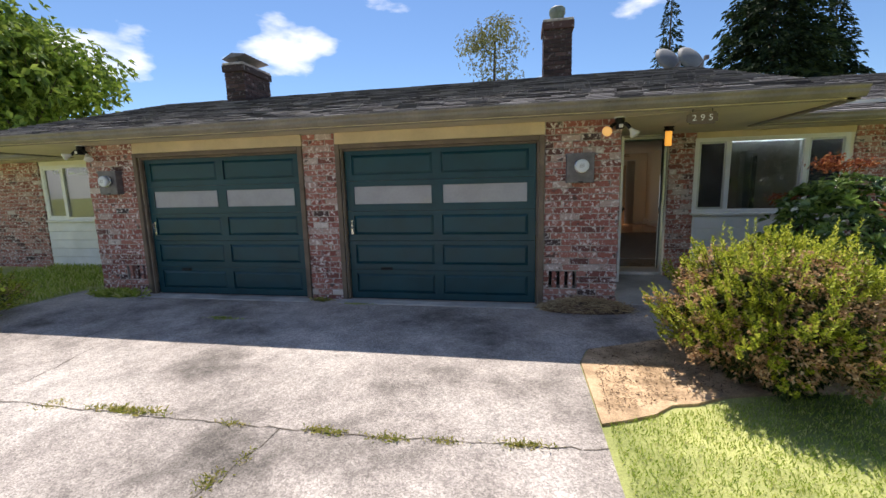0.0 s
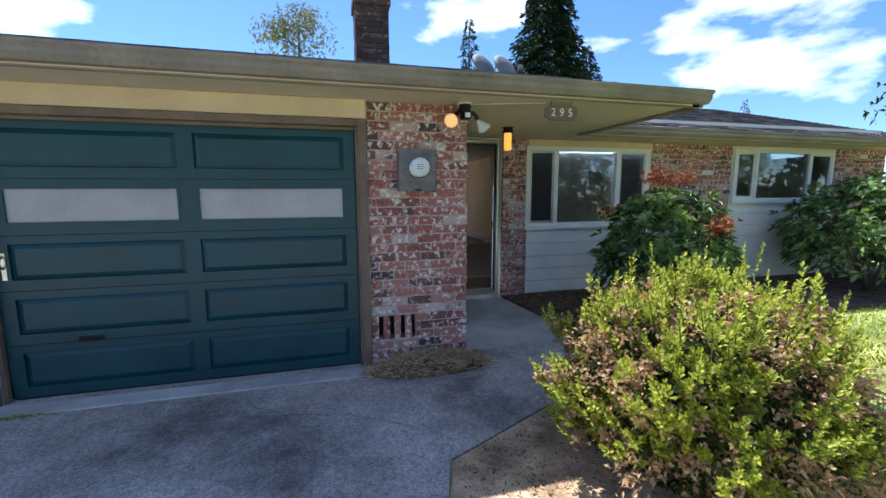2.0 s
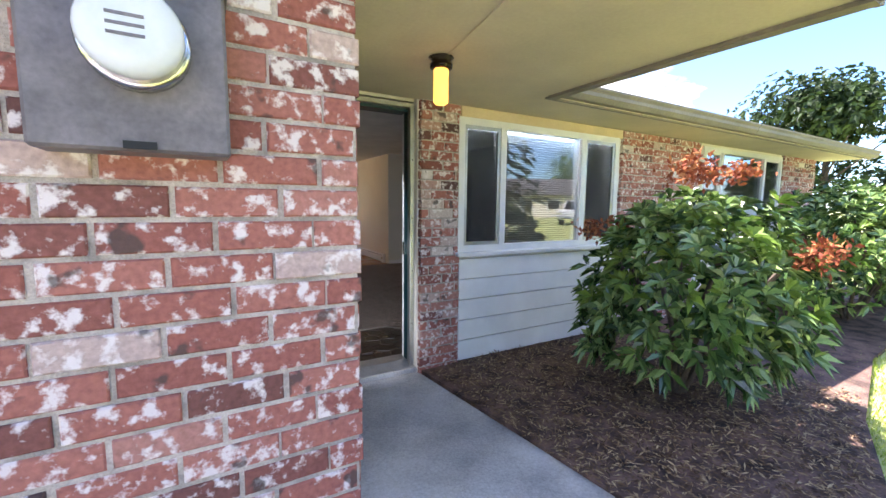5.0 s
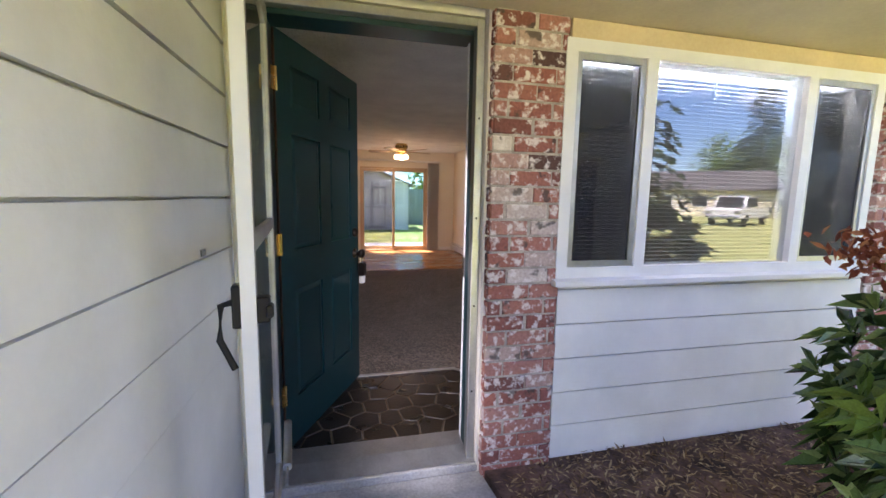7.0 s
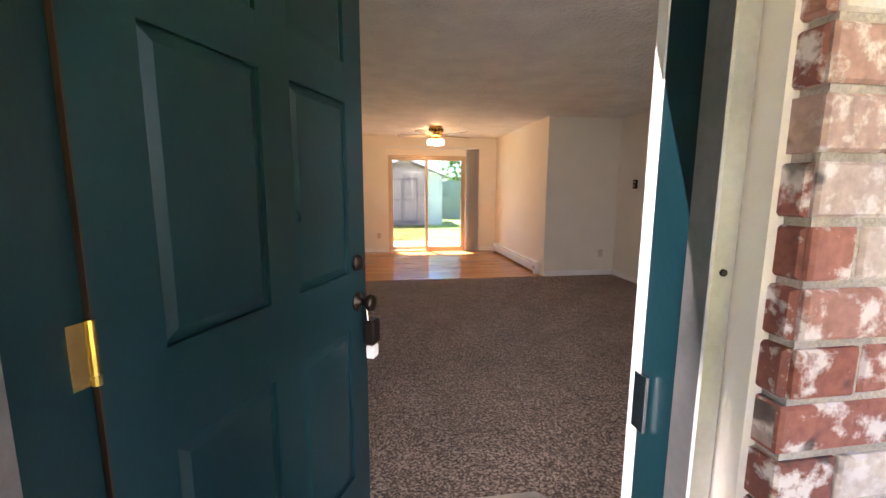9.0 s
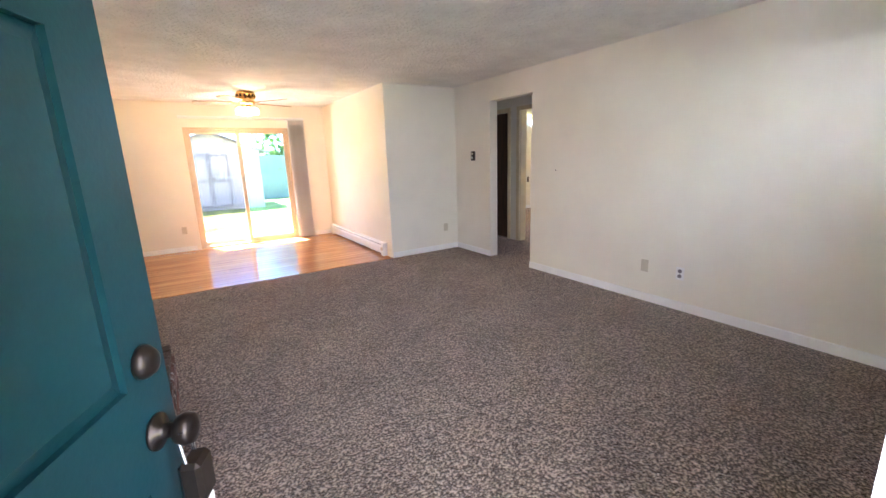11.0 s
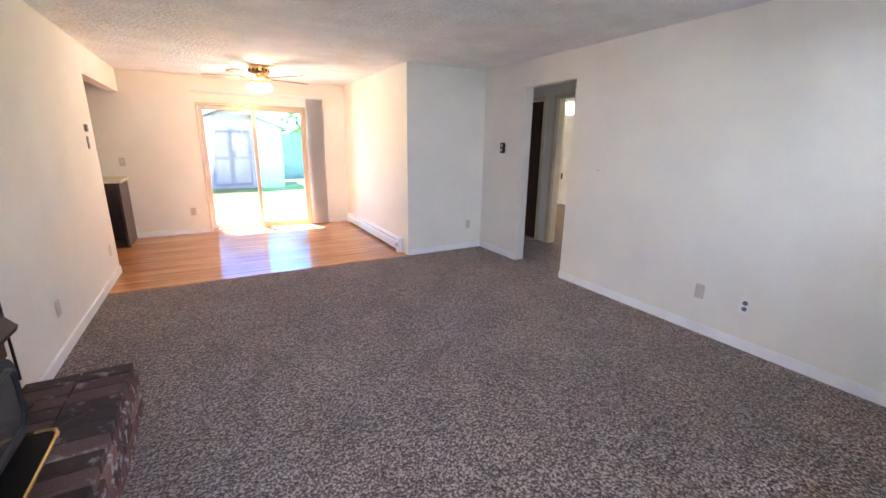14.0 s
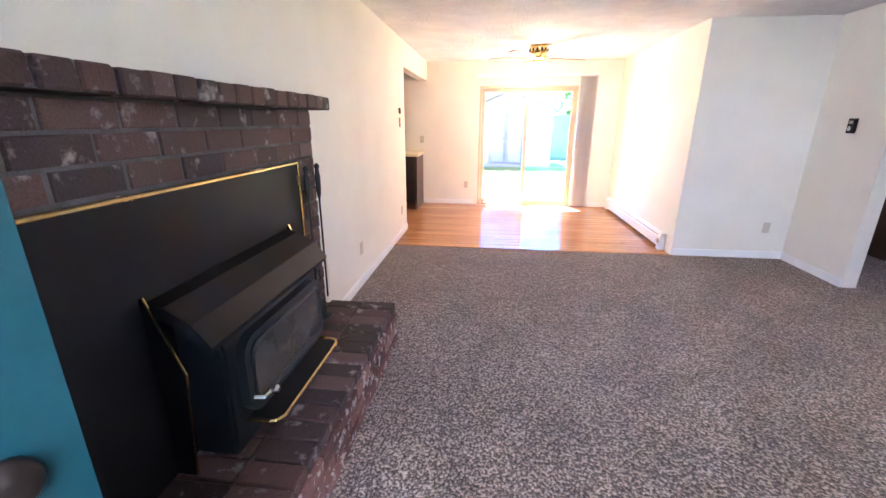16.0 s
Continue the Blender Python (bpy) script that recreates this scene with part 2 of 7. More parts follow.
M_LAWN = mat("mown lawn", (0.24, 0.30, 0.07), 0.95, col2=(0.42, 0.42, 0.16), var=0.2, scale=1.2, fine=70, bump=0.8)
M_BLADE = ramp_mat("grass blades", [(0.0, (0.26, 0.36, 0.06)), (0.6, (0.44, 0.53, 0.11)), (1.0, (0.68, 0.64, 0.27))], True, bump=0, sub=0.45, spec=0.1)
M_BLADE_DRY = ramp_mat("weedy yellow grass", [(0.0, (0.22, 0.28, 0.05)), (0.5, (0.42, 0.40, 0.10)), (1.0, (0.55, 0.47, 0.2))], True, bump=0, sub=0.4, spec=0.1)
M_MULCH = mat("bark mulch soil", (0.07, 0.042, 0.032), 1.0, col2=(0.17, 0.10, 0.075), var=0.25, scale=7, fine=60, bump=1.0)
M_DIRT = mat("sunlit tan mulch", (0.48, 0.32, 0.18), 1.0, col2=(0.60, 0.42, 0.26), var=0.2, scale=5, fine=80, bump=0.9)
M_STRAW = ramp_mat("dry needles and bark chips", [(0.0, (0.07, 0.04, 0.025)), (0.5, (0.24, 0.15, 0.08)), (1.0, (0.52, 0.39, 0.22))], True, bump=0, rough=0.95)
M_METERBOX = mat("grey painted steel", (0.17, 0.155, 0.165), 0.5, metal=0.2, var=0.15, scale=14, fine=90, bump=0.06)
M_BLACK = mat("black metal", (0.012, 0.012, 0.013), 0.45, metal=0.3, var=0.1, bump=0.05)
M_SATIN = mat("matt black steel panel", (0.006, 0.006, 0.007), 0.5, metal=0.0, var=0.12, scale=2, fine=150, bump=0.03, spec=0.2)
M_BRASS = mat("polished brass", (0.75, 0.52, 0.20), 0.25, metal=1.0, var=0.08, bump=0)
M_BRONZE = mat("oil rubbed bronze", (0.03, 0.022, 0.018), 0.3, metal=0.7, var=0.1, bump=0.02)
M_CHROME = mat("dull chrome", (0.6, 0.6, 0.6), 0.2, metal=1.0, var=0.05, bump=0)
M_WALL = mat("cream wall paint", (0.81, 0.775, 0.685), 0.75, var=0.025, scale=1.5, fine=120, bump=0.08)
M_CEIL = mat("textured white ceiling", (0.80, 0.79, 0.76), 0.9, var=0.05, scale=3, fine=30, bump=1.0, dist=0.03)
M_WHITE = mat("white semi gloss paint", (0.86, 0.86, 0.85), 0.4, var=0.03, scale=4, fine=60, bump=0.02)
M_BLIND = ramp_mat("white vinyl slat", [(0.0, (0.80, 0.83, 0.84)), (1.0, (0.86, 0.88, 0.88))], False, rough=0.45, bump=0, sub=0.5)
M_PLATE = mat("ivory plastic", (0.55, 0.50, 0.40), 0.4, var=0.04, bump=0)
M_DARKWOOD = mat("dark brown stained wood", (0.055, 0.026, 0.016), 0.4, var=0.25, scale=5, fine=60, stretch=(6, 6, 0.6), bump=0.08)
M_DOORCREAM = mat("cream door trim", (0.72, 0.62, 0.42), 0.5, var=0.04, bump=0.02)
M_PLANK = mat("orange oak laminate", (0.42, 0.175, 0.065), 0.15, col2=(0.50, 0.25, 0.10), var=0.12, scale=3, fine=40, stretch=(0.35, 6, 1), rand=0.12, bump=0.02)
M_FLAG = mat("dark slate vinyl", (0.012, 0.009, 0.008), 0.3, col2=(0.022, 0.017, 0.014), var=0.2, scale=6, fine=60, rand=0.25, bump=0.15)
M_GROUT = mat("tan grout", (0.15, 0.115, 0.08), 0.8, var=0.15, bump=0.3)
M_FAN_BLADE = mat("pale wood fan blade", (0.36, 0.27, 0.18), 0.45, var=0.1, bump=0)
M_LAMPGLOW = glow_mat("lit frosted glass", (1.0, 0.74, 0.40), 1.2)
M_PORCHGLOW = glow_mat("lit amber glass", (1.0, 0.45, 0.07), 0.6)
M_SPOTGLOW = glow_mat("lit flood lamp", (1.0, 0.55, 0.19), 0.35)
M_WATTLE = mat("pale painted shed boards", (0.60, 0.59, 0.60), 0.7, var=0.05, scale=2, bump=0.1)
M_FENCE = mat("weathered grey green fence board", (0.28, 0.33, 0.31), 0.9, var=0.15, scale=3, fine=60, rand=0.12, stretch=(4, 4, 0.5), bump=0.2)
M_BARK = mat("tree bark", (0.10, 0.075, 0.055), 0.95, var=0.25, scale=8, fine=60, stretch=(3, 3, 0.6), bump=0.6)


def carpet_mat():
    m = bpy.data.materials.new("brown cut pile carpet")
    m.use_nodes = True
    nd, ln = m.node_tree.nodes, m.node_tree.links
    p = nd["Principled BSDF"]
    p.inputs["Roughness"].default_value = 1.0
    p.inputs["Specular IOR Level"].default_value = 0.1
    p.inputs["Sheen Weight"].default_value = 0.4
    p.inputs["Sheen Tint"].default_value = (0.9, 0.82, 0.77, 1)
    geo = nd.new("ShaderNodeNewGeometry")
    n1, n2, n3 = (nd.new("ShaderNodeTexNoise") for _ in range(3))
    for n, s, d in ((n1, 84.0, 3.0), (n2, 2.6, 5.0), (n3, 30.0, 3.0)):
        n.inputs["Scale"].default_value, n.inputs["Detail"].default_value = s, d
        ln.new(geo.outputs["Position"], n.inputs["Vector"])
    r = nd.new("ShaderNodeValToRGB")
    el = r.color_ramp.elements
    el[0].position, el[0].color = 0.39, (0.036, 0.025, 0.019, 1)
    el[1].position, el[1].color = 0.63, (0.42, 0.325, 0.26, 1)
    mid = el.new(0.5)
    mid.color = (0.125, 0.090, 0.070, 1)
    ln.new(n1.outputs["Fac"], r.inputs[0])
    o1, o2 = nd.new("ShaderNodeMix"), nd.new("ShaderNodeMix")
    for o, f in ((o1, 0.5), (o2, 0.45)):
        o.data_type, o.blend_type = "RGBA", "OVERLAY"
        o.inputs["Factor"].default_value = f
    ln.new(r.outputs[0], o1.inputs[6])
    ln.new(n2.outputs["Fac"], o1.inputs[7])
    ln.new(o1.outputs[2], o2.inputs[6])
    ln.new(n3.outputs["Fac"], o2.inputs[7])
    ln.new(o2.outputs[2], p.inputs["Base Color"])
    ad = nd.new("ShaderNodeMath")
    ad.operation = "ADD"
    ln.new(n1.outputs["Fac"], ad.inputs[0])
    ln.new(n3.outputs["Fac"], ad.inputs[1])
    bp = nd.new("ShaderNodeBump")
    bp.inputs["Strength"].default_value, bp.inputs["Distance"].default_value = 1.0, 0.02
    ln.new(ad.outputs[0], bp.inputs["Height"])
    ln.new(bp.outputs[0], p.inputs["Normal"])
    return m


M_CARPET = carpet_mat()


def conc_mat():
    """Exposed aggregate: pale and dark pebbles in worn cement, with stains."""
    m = bpy.data.materials.new("exposed aggregate concrete")
    m.use_nodes = True
    nd, ln = m.node_tree.nodes, m.node_tree.links
    p = nd["Principled BSDF"]
    p.inputs["Roughness"].default_value = 0.9
    p.inputs["Specular IOR Level"].default_value = 0.25
    geo = nd.new("ShaderNodeNewGeometry")
    vo = nd.new("ShaderNodeTexVoronoi")
    vo.inputs["Scale"].default_value = 115.0
    ns = [nd.new("ShaderNodeTexNoise") for _ in range(3)]
    for n, s, d in zip(ns, (0.7, 4.5, 30.0), (6.0, 5.0, 4.0)):
        n.inputs["Scale"].default_value, n.inputs["Detail"].default_value, n.inputs["Roughness"].default_value = s, d, 0.62
        ln.new(geo.outputs["Position"], n.inputs["Vector"])
    ln.new(geo.outputs["Position"], vo.inputs["Vector"])
    base = nd.new("ShaderNodeValToRGB")
    el = base.color_ramp.elements
    el[0].position, el[0].color = 0.36, (0.14, 0.125, 0.112, 1)
    el[1].position, el[1].color = 0.62, (0.50, 0.455, 0.415, 1)
    k = el.new(0.48)
    k.color = (0.37, 0.33, 0.30, 1)
    ln.new(ns[0].outputs["Fac"], base.inputs[0])
    sep = nd.new("ShaderNodeSeparateColor")
    ln.new(vo.outputs["Color"], sep.inputs[0])
    out = base.outputs["Color"]
    for src, f in ((ns[1].outputs["Fac"], 0.5), (ns[2].outputs["Fac"], 0.45), (sep.outputs[0], 0.34)):
        o = nd.new("ShaderNodeMix")
        o.data_type, o.blend_type = "RGBA", "OVERLAY"
        o.inputs["Factor"].default_value = f
        ln.new(out, o.inputs[6])
        ln.new(src, o.inputs[7])
        out = o.outputs[2]
    ln.new(out, p.inputs["Base Color"])
    bp = nd.new("ShaderNodeBump")
    bp.inputs["Strength"].default_value, bp.inputs["Distance"].default_value = 0.6, 0.006
    ln.new(vo.outputs["Distance"], bp.inputs["Height"])
    ln.new(bp.outputs[0], p.inputs["Normal"])
    return m


M_CONC = conc_mat()


# ---- mesh helpers ----
def box(bm, x0, x1, y0, y1, z0, z1, bevel=0.0, m=None):
    vs = [bm.verts.new((x, y, z)) for x in (x0, x1) for y in (y0, y1) for z in (z0, z1)]
    fs = [bm.faces.new([vs[i] for i in q]) for q in ((0, 1, 3, 2), (4, 6, 7, 5), (0, 4, 5, 1), (2, 3, 7, 6), (0, 2, 6, 4), (1, 5, 7, 3))]
    if bevel:
        es = list({e for f in fs for e in f.edges})
        out = bmesh.ops.bevel(bm, geom=es, offset=bevel, segments=1, affect="EDGES", profile=0.5)
        vs = list({v for f in out["faces"] for v in f.verts} | {v for v in vs if v.is_valid})
    if m is not None:
        bmesh.ops.transform(bm, matrix=m, verts=[v for v in vs if v.is_valid])
    return bm


def cyl(bm, p0, p1, r0, r1=None, seg=12, caps=True):
    p0, p1 = Vector(p0), Vector(p1)
    r1 = r0 if r1 is None else r1
    q = (p1 - p0).to_track_quat("Z", "Y")
    rings = []
    for p, r in ((p0, r0), (p1, r1)):
        rings.append([bm.verts.new(p + q @ Vector((r * math.cos(2 * math.pi * k / seg), r * math.sin(2 * math.pi * k / seg), 0))) for k in range(seg)])
    for k in range(seg):
        bm.faces.new((rings[0][k], rings[0][(k + 1) % seg], rings[1][(k + 1) % seg], rings[1][k]))
    if caps:
        bm.faces.new(rings[0][::-1])
        bm.faces.new(rings[1])
    return bm


def lathe(bm, profile, at=(0, 0, 0), axis="Z", seg=20):
    """profile: (radius, height) pairs."""
    at, rings = Vector(at), []
    for r, h in profile:
        ring = []
        for k in range(seg):
            a = 2 * math.pi * k / seg
            v = Vector((r * math.cos(a), r * math.sin(a), h))
            if axis == "-Y":
                v = Vector((v.x, -v.z, v.y))
            elif axis == "X":
                v = Vector((v.z, v.x, v.y))
            ring.append(bm.verts.new(at + v))
        rings.append(ring)
    for a, b in zip(rings, rings[1:]):
        for k in range(seg):
            bm.faces.new((a[k], a[(k + 1) % seg], b[(k + 1) % seg], b[k]))
    bm.faces.new(rings[0][::-1])
    bm.faces.new(rings[-1])
    return bm


def tube(bm, pts, r, seg=8):
    pts = [Vector(p) for p in pts]
    rings = []
    for i, p in enumerate(pts):
        d = (pts[min(i + 1, len(pts) - 1)] - pts[max(i - 1, 0)]).normalized()
        q = d.to_track_quat("Z", "Y")
        rings.append([bm.verts.new(p + q @ Vector((r * math.cos(2 * math.pi * k / seg), r * math.sin(2 * math.pi * k / seg), 0))) for k in range(seg)])
    for a, b in zip(rings, rings[1:]):
        for k in range(seg):
            bm.faces.new((a[k], a[(k + 1) % seg], b[(k + 1) % seg], b[k]))
    bm.faces.new(rings[0][::-1])
    bm.faces.new(rings[-1])
    return bm


def prism(bm, poly, axis, a, b):
    """A closed polygon of two coordinates, drawn out along the axis from a to b."""
    def put(u, v, w):
        return {"x": (w, u, v), "y": (u, w, v), "z": (u, v, w)}[axis]
    r0 = [bm.verts.new(put(u, v, a)) for u, v in poly]
    r1 = [bm.verts.new(put(u, v, b)) for u, v in poly]
    n = len(poly)
    for k in range(n):
        bm.faces.new((r0[k], r0[(k + 1) % n], r1[(k + 1) % n], r1[k]))
    bm.faces.new(r0[::-1])
    bm.faces.new(r1)
    return bm


def part(name, bm, material, parent=None, label="", smooth=False):
    me = bpy.data.meshes.new(name)
    bmesh.ops.recalc_face_normals(bm, faces=bm.faces[:])
    bm.to_mesh(me)
    bm.free()
    me.materials.append(material)
    if smooth:
        me.polygons.foreach_set("use_smooth", [True] * len(me.polygons))
    ob = new(name, me)
    if parent:
        ob.parent = parent
    if label:
        ob["label"] = label
    return ob


def raw(name, verts, faces, material, parent=None, label="", smooth=False):
    me = bpy.data.meshes.new(name)
    me.from_pydata(verts, [], faces)
    me.materials.append(material)
    if smooth:
        me.polygons.foreach_set("use_smooth", [True] * len(me.polygons))
    ob = new(name, me)
    if parent:
        ob.parent = parent
    if label:
        ob["label"] = label
    return ob


def B():
    return bmesh.new()


def bx(*a, **k):
    return box(bmesh.new(), *a, **k)


def thing(name, x, y, z, label, category, group="", rz=0.0, kind=""):
    e = new(name)
    e.empty_display_size = 0.1
    e.matrix_basis = pose(x, y, z, 0, 0, rz)
    return tagged(e, label, category, group, kind)


def struct(ob, label="", category=""):
    return tagged(ob, label, category, kind="structure")


def wall(name, axis, at, thick, u0, u1, z0, z1, material, holes=(), label="", category="wall"):
    """A wall across the axis, from at to at + thick, with openings (u0, u1, z0, z1) through it."""
    us = sorted({u0, u1, *[h[0] for h in holes], *[h[1] for h in holes]})
    zs = sorted({z0, z1, *[h[2] for h in holes], *[h[3] for h in holes]})
    us, zs = [u for u in us if u0 <= u <= u1], [z for z in zs if z0 <= z <= z1]
    solid = {}
    for i in range(len(us) - 1):
        for j in range(len(zs) - 1):
            u, z = (us[i] + us[i + 1]) / 2, (zs[j] + zs[j + 1]) / 2
            solid[i, j] = not any(h[0] < u < h[1] and h[2] < z < h[3] for h in holes)
    bm, cache = bmesh.new(), {}

    def v(i, j, k):
        if (i, j, k) not in cache:
            w = at + thick * k
            cache[i, j, k] = bm.verts.new((w, us[i], zs[j]) if axis == "x" else (us[i], w, zs[j]))
        return cache[i, j, k]
    for (i, j), s in solid.items():
        if not s:
            continue
        for k in (0, 1):
            bm.faces.new((v(i, j, k), v(i + 1, j, k), v(i + 1, j + 1, k), v(i, j + 1, k)))
        for di, dj, a, b in ((-1, 0, (i, j), (i, j + 1)), (1, 0, (i + 1, j), (i + 1, j + 1)), (0, -1, (i, j), (i + 1, j)), (0, 1, (i, j + 1), (i + 1, j + 1))):
            if not solid.get((i + di, j + dj), False):
                bm.faces.new((v(*a, 0), v(*b, 0), v(*b, 1), v(*a, 1)))
    return struct(part(name, bm, material), label, category)


BRICK_MESHES = {}


def brick_mesh(l, h, d, c=0.004):
    """A brick with its face at y = 0 looking to -y, broken edges all round the face."""
    key = (round(l, 3), round(h, 3), round(d, 3))
    if key not in BRICK_MESHES:
        a, b = l / 2, h / 2
        vs = [(-a, d, -b), (a, d, -b), (a, d, b), (-a, d, b), (-a, c, -b), (a, c, -b), (a, c, b), (-a, c, b), (-a + c, 0, -b + c), (a - c, 0, -b + c), (a - c, 0, b - c), (-a + c, 0, b - c)]
        fs = [(3, 2, 1, 0), (8, 9, 10, 11)]
        for k in range(4):
            n = (k + 1) % 4
            fs += [(k, n, 4 + n, 4 + k), (4 + k, 4 + n, 8 + n, 8 + k)]
        me = bpy.data.meshes.new("brick")
        me.from_pydata(vs, [], fs)
        BRICK_MESHES[key] = (me, vs, fs)
    return BRICK_MESHES[key]


def brick_face(parent, axis, face, sign, u0, u1, z0, z1, holes=(), joined=None, material=None, course=0.0757, blen=0.213, depth=0.05, joint=0.011, seed=1, bonded=0.5, name="brick"):
    """Courses of bricks on a wall's face. axis: the way the wall runs; sign: -1 where it looks to -y (or +x for a wall along y)."""
    rnd = random.Random(seed)
    material = material or M_BRICK
    vs_all, fs_all = [], []
    n = int(round((z1 - z0) / course))
    ch = (z1 - z0) / n
    for r in range(n):
        z = z0 + (r + 0.5) * ch
        u = u0 - (blen * bonded if r % 2 else 0) - (blen * 0.07 * (r % 3))
        while u < u1 - 0.02:
            a, b = max(u, u0), min(u + blen, u1)
            u += blen
            for h in holes:
                if h[2] < z < h[3] and a < h[1] and b > h[0]:
                    if a >= h[0]:
                        a = h[1]
                    else:
                        b = h[0]
            if b - a < 0.03:
                continue
            mid = (a + b) / 2
            me, vs, fs = brick_mesh(round((b - a - joint) / 0.03) * 0.03 if b - a < blen - 0.001 else blen - joint, ch - joint, depth)
            off = rnd.uniform(-0.003, 0.003)
            if axis == "x":
                m = pose(mid, face + sign * off, z, rnd.uniform(-0.6, 0.6), rnd.uniform(-0.4, 0.4), 0 if sign < 0 else 180)
            else:
                m = pose(face + off, mid, z, 0, rnd.uniform(-0.4, 0.4), 90 if sign < 0 else -90)
            if joined:
                k = len(vs_all)
                vs_all += [tuple(m @ Vector(v)) for v in vs]
                fs_all += [tuple(i + k for i in f) for f in fs]
            else:
                if not me.materials:
                    me.materials.append(M_BRICK)
                if material is not me.materials[0]:
                    key = ("alt", me.name, material.name)
                    if key not in BRICK_MESHES:
                        BRICK_MESHES[key] = me.copy()
                        BRICK_MESHES[key].materials[0] = material
                    me = BRICK_MESHES[key]
                ob = new(name, me)
                ob.parent = parent
                ob.matrix_basis = m
    if joined:
        ob = raw("brickwork", vs_all, fs_all, joined, parent)
        ob["kind"] = "stuff"


# ---- large structure: ground ----
MID = -2.5          # the duplex mirrors about this line
GZ = -0.06          # paved ground
FZ = 0.02           # finished floor indoors
CZ = 2.345          # ceiling
EAVE = 2.10         # soffit


def mirror_x(x):
    return 2 * MID - x


gm = B()
S = 300.0
gv = [gm.verts.new(p) for p in ((-S, -S, GZ - 0.014), (S, -S, GZ - 0.014), (S, S, GZ - 0.014), (-S, S, GZ - 0.014))]
gm.faces.new(gv)
struct(part("ground", gm, M_LAWN), "mown green lawn round the house", "ground")
struct(part("driveway", prism(B(), [(-6.6, -9.0), (0.55, -9.0), (0.52, 3.55), (0.62, 3.85), (1.35, 4.2), (2.3, 4.62), (2.42, 5.3), (1.15, 5.3), (-6.6, 5.3)], "z", GZ - 0.12, GZ), M_CONC), "worn cracked exposed aggregate concrete driveway", "driveway")
struct(part("pavement", prism(B(), [(1.16, 5.303), (2.42, 5.303), (2.24, 7.05), (2.24, 7.2), (1.16, 7.2)], "z", GZ - 0.12, GZ + 0.004), M_CONC_WALK), "smooth grey concrete walk to the entry", "walkway")
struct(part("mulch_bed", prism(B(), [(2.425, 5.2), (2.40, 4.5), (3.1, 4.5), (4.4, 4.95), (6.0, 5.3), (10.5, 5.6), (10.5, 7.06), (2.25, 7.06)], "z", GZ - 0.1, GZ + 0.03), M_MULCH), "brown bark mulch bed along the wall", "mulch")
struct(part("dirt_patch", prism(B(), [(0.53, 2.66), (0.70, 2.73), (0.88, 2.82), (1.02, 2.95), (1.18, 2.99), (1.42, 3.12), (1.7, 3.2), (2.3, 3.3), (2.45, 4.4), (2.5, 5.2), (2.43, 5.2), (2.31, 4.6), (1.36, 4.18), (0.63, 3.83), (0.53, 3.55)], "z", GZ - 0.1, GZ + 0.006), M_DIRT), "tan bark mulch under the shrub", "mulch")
struct(part("road", prism(B(), [(-120, -17.0), (120, -17.0), (120, 1.0), (34, 2.5), (14, -0.5), (9.0, -6.0), (3.0, -9.01), (-120, -9.01)], "z", GZ - 0.12, GZ - 0.02), mat("grey asphalt", (0.085, 0.085, 0.088), 0.9, var=0.15, scale=1, fine=90, bump=0.4)), "grey asphalt street", "road")
struct(part("patio", prism(B(), [(0.2, 15.1), (5.0, 15.1), (5.0, 17.2), (0.2, 17.2)], "z", GZ - 0.1, GZ + 0.01), M_CONC_WALK), "pale concrete patio slab", "patio")

# ---- the house: outer walls ----
SX0, SX1 = 1.15, 2.22        # entry recess: siding wall, pilaster
CB = GZ - 0.02               # bottom of brickwork

# garage front: columns and pier carry the brick faces
wall("wall_garage", "y", 5.2065, 0.1435, mirror_x(1.14), 1.14, CB, EAVE, M_MORTAR, [(-2.21, 0.25, CB - 1, 1.90), (mirror_x(0.25), mirror_x(-2.21), CB - 1, 1.90), (0.377, 0.693, 0.155, 0.36), (mirror_x(0.693), mirror_x(0.377), 0.155, 0.36)], "brick garage front of the duplex")
wall("wall_entry_side", "x", 1.01, 0.13, 5.352, 7.2, CB, EAVE, M_SIDING, (), "white siding wall beside the entry")
wall("wall_entry_side_2", "x", mirror_x(1.14), 0.13, 5.352, 7.2, CB, EAVE, M_SIDING_CREAM, (), "cream siding wall of the neighbour entry")
WIN1 = (2.59, 4.53, 0.93, 2.0)
WIN2 = (6.16, 8.28, 1.25, 2.05)
DOOR = (1.27, 2.22, -0.2, 2.08)
wall("wall_front", "y", 7.04, 0.18, 2.224, 9.4, CB, CZ + 0.1, M_WALL, [WIN1, WIN2], "front wall with the living room window")
wall("wall_door", "y", 7.09, 0.13, 0.92, 2.222, CB, CZ + 0.1, M_WALL, [(1.27, 2.22, -0.5, 2.09)], "wall with the entry door")
wall("wall_front_2", "y", 7.04, 0.18, mirror_x(9.4), mirror_x(2.224), CB, EAVE, M_WALL, [(mirror_x(4.53), mirror_x(2.59), 0.93, 2.0)], "front wall of the neighbour unit")
wall("wall_east", "x", 9.4, 0.15, 7.04, 15.1, CB, EAVE, M_SIDING, (), "end wall of the house")
wall("wall_west", "x", mirror_x(9.55), 0.15, 7.04, 15.1, CB, EAVE, M_SIDING, (), "end wall of the neighbour unit")

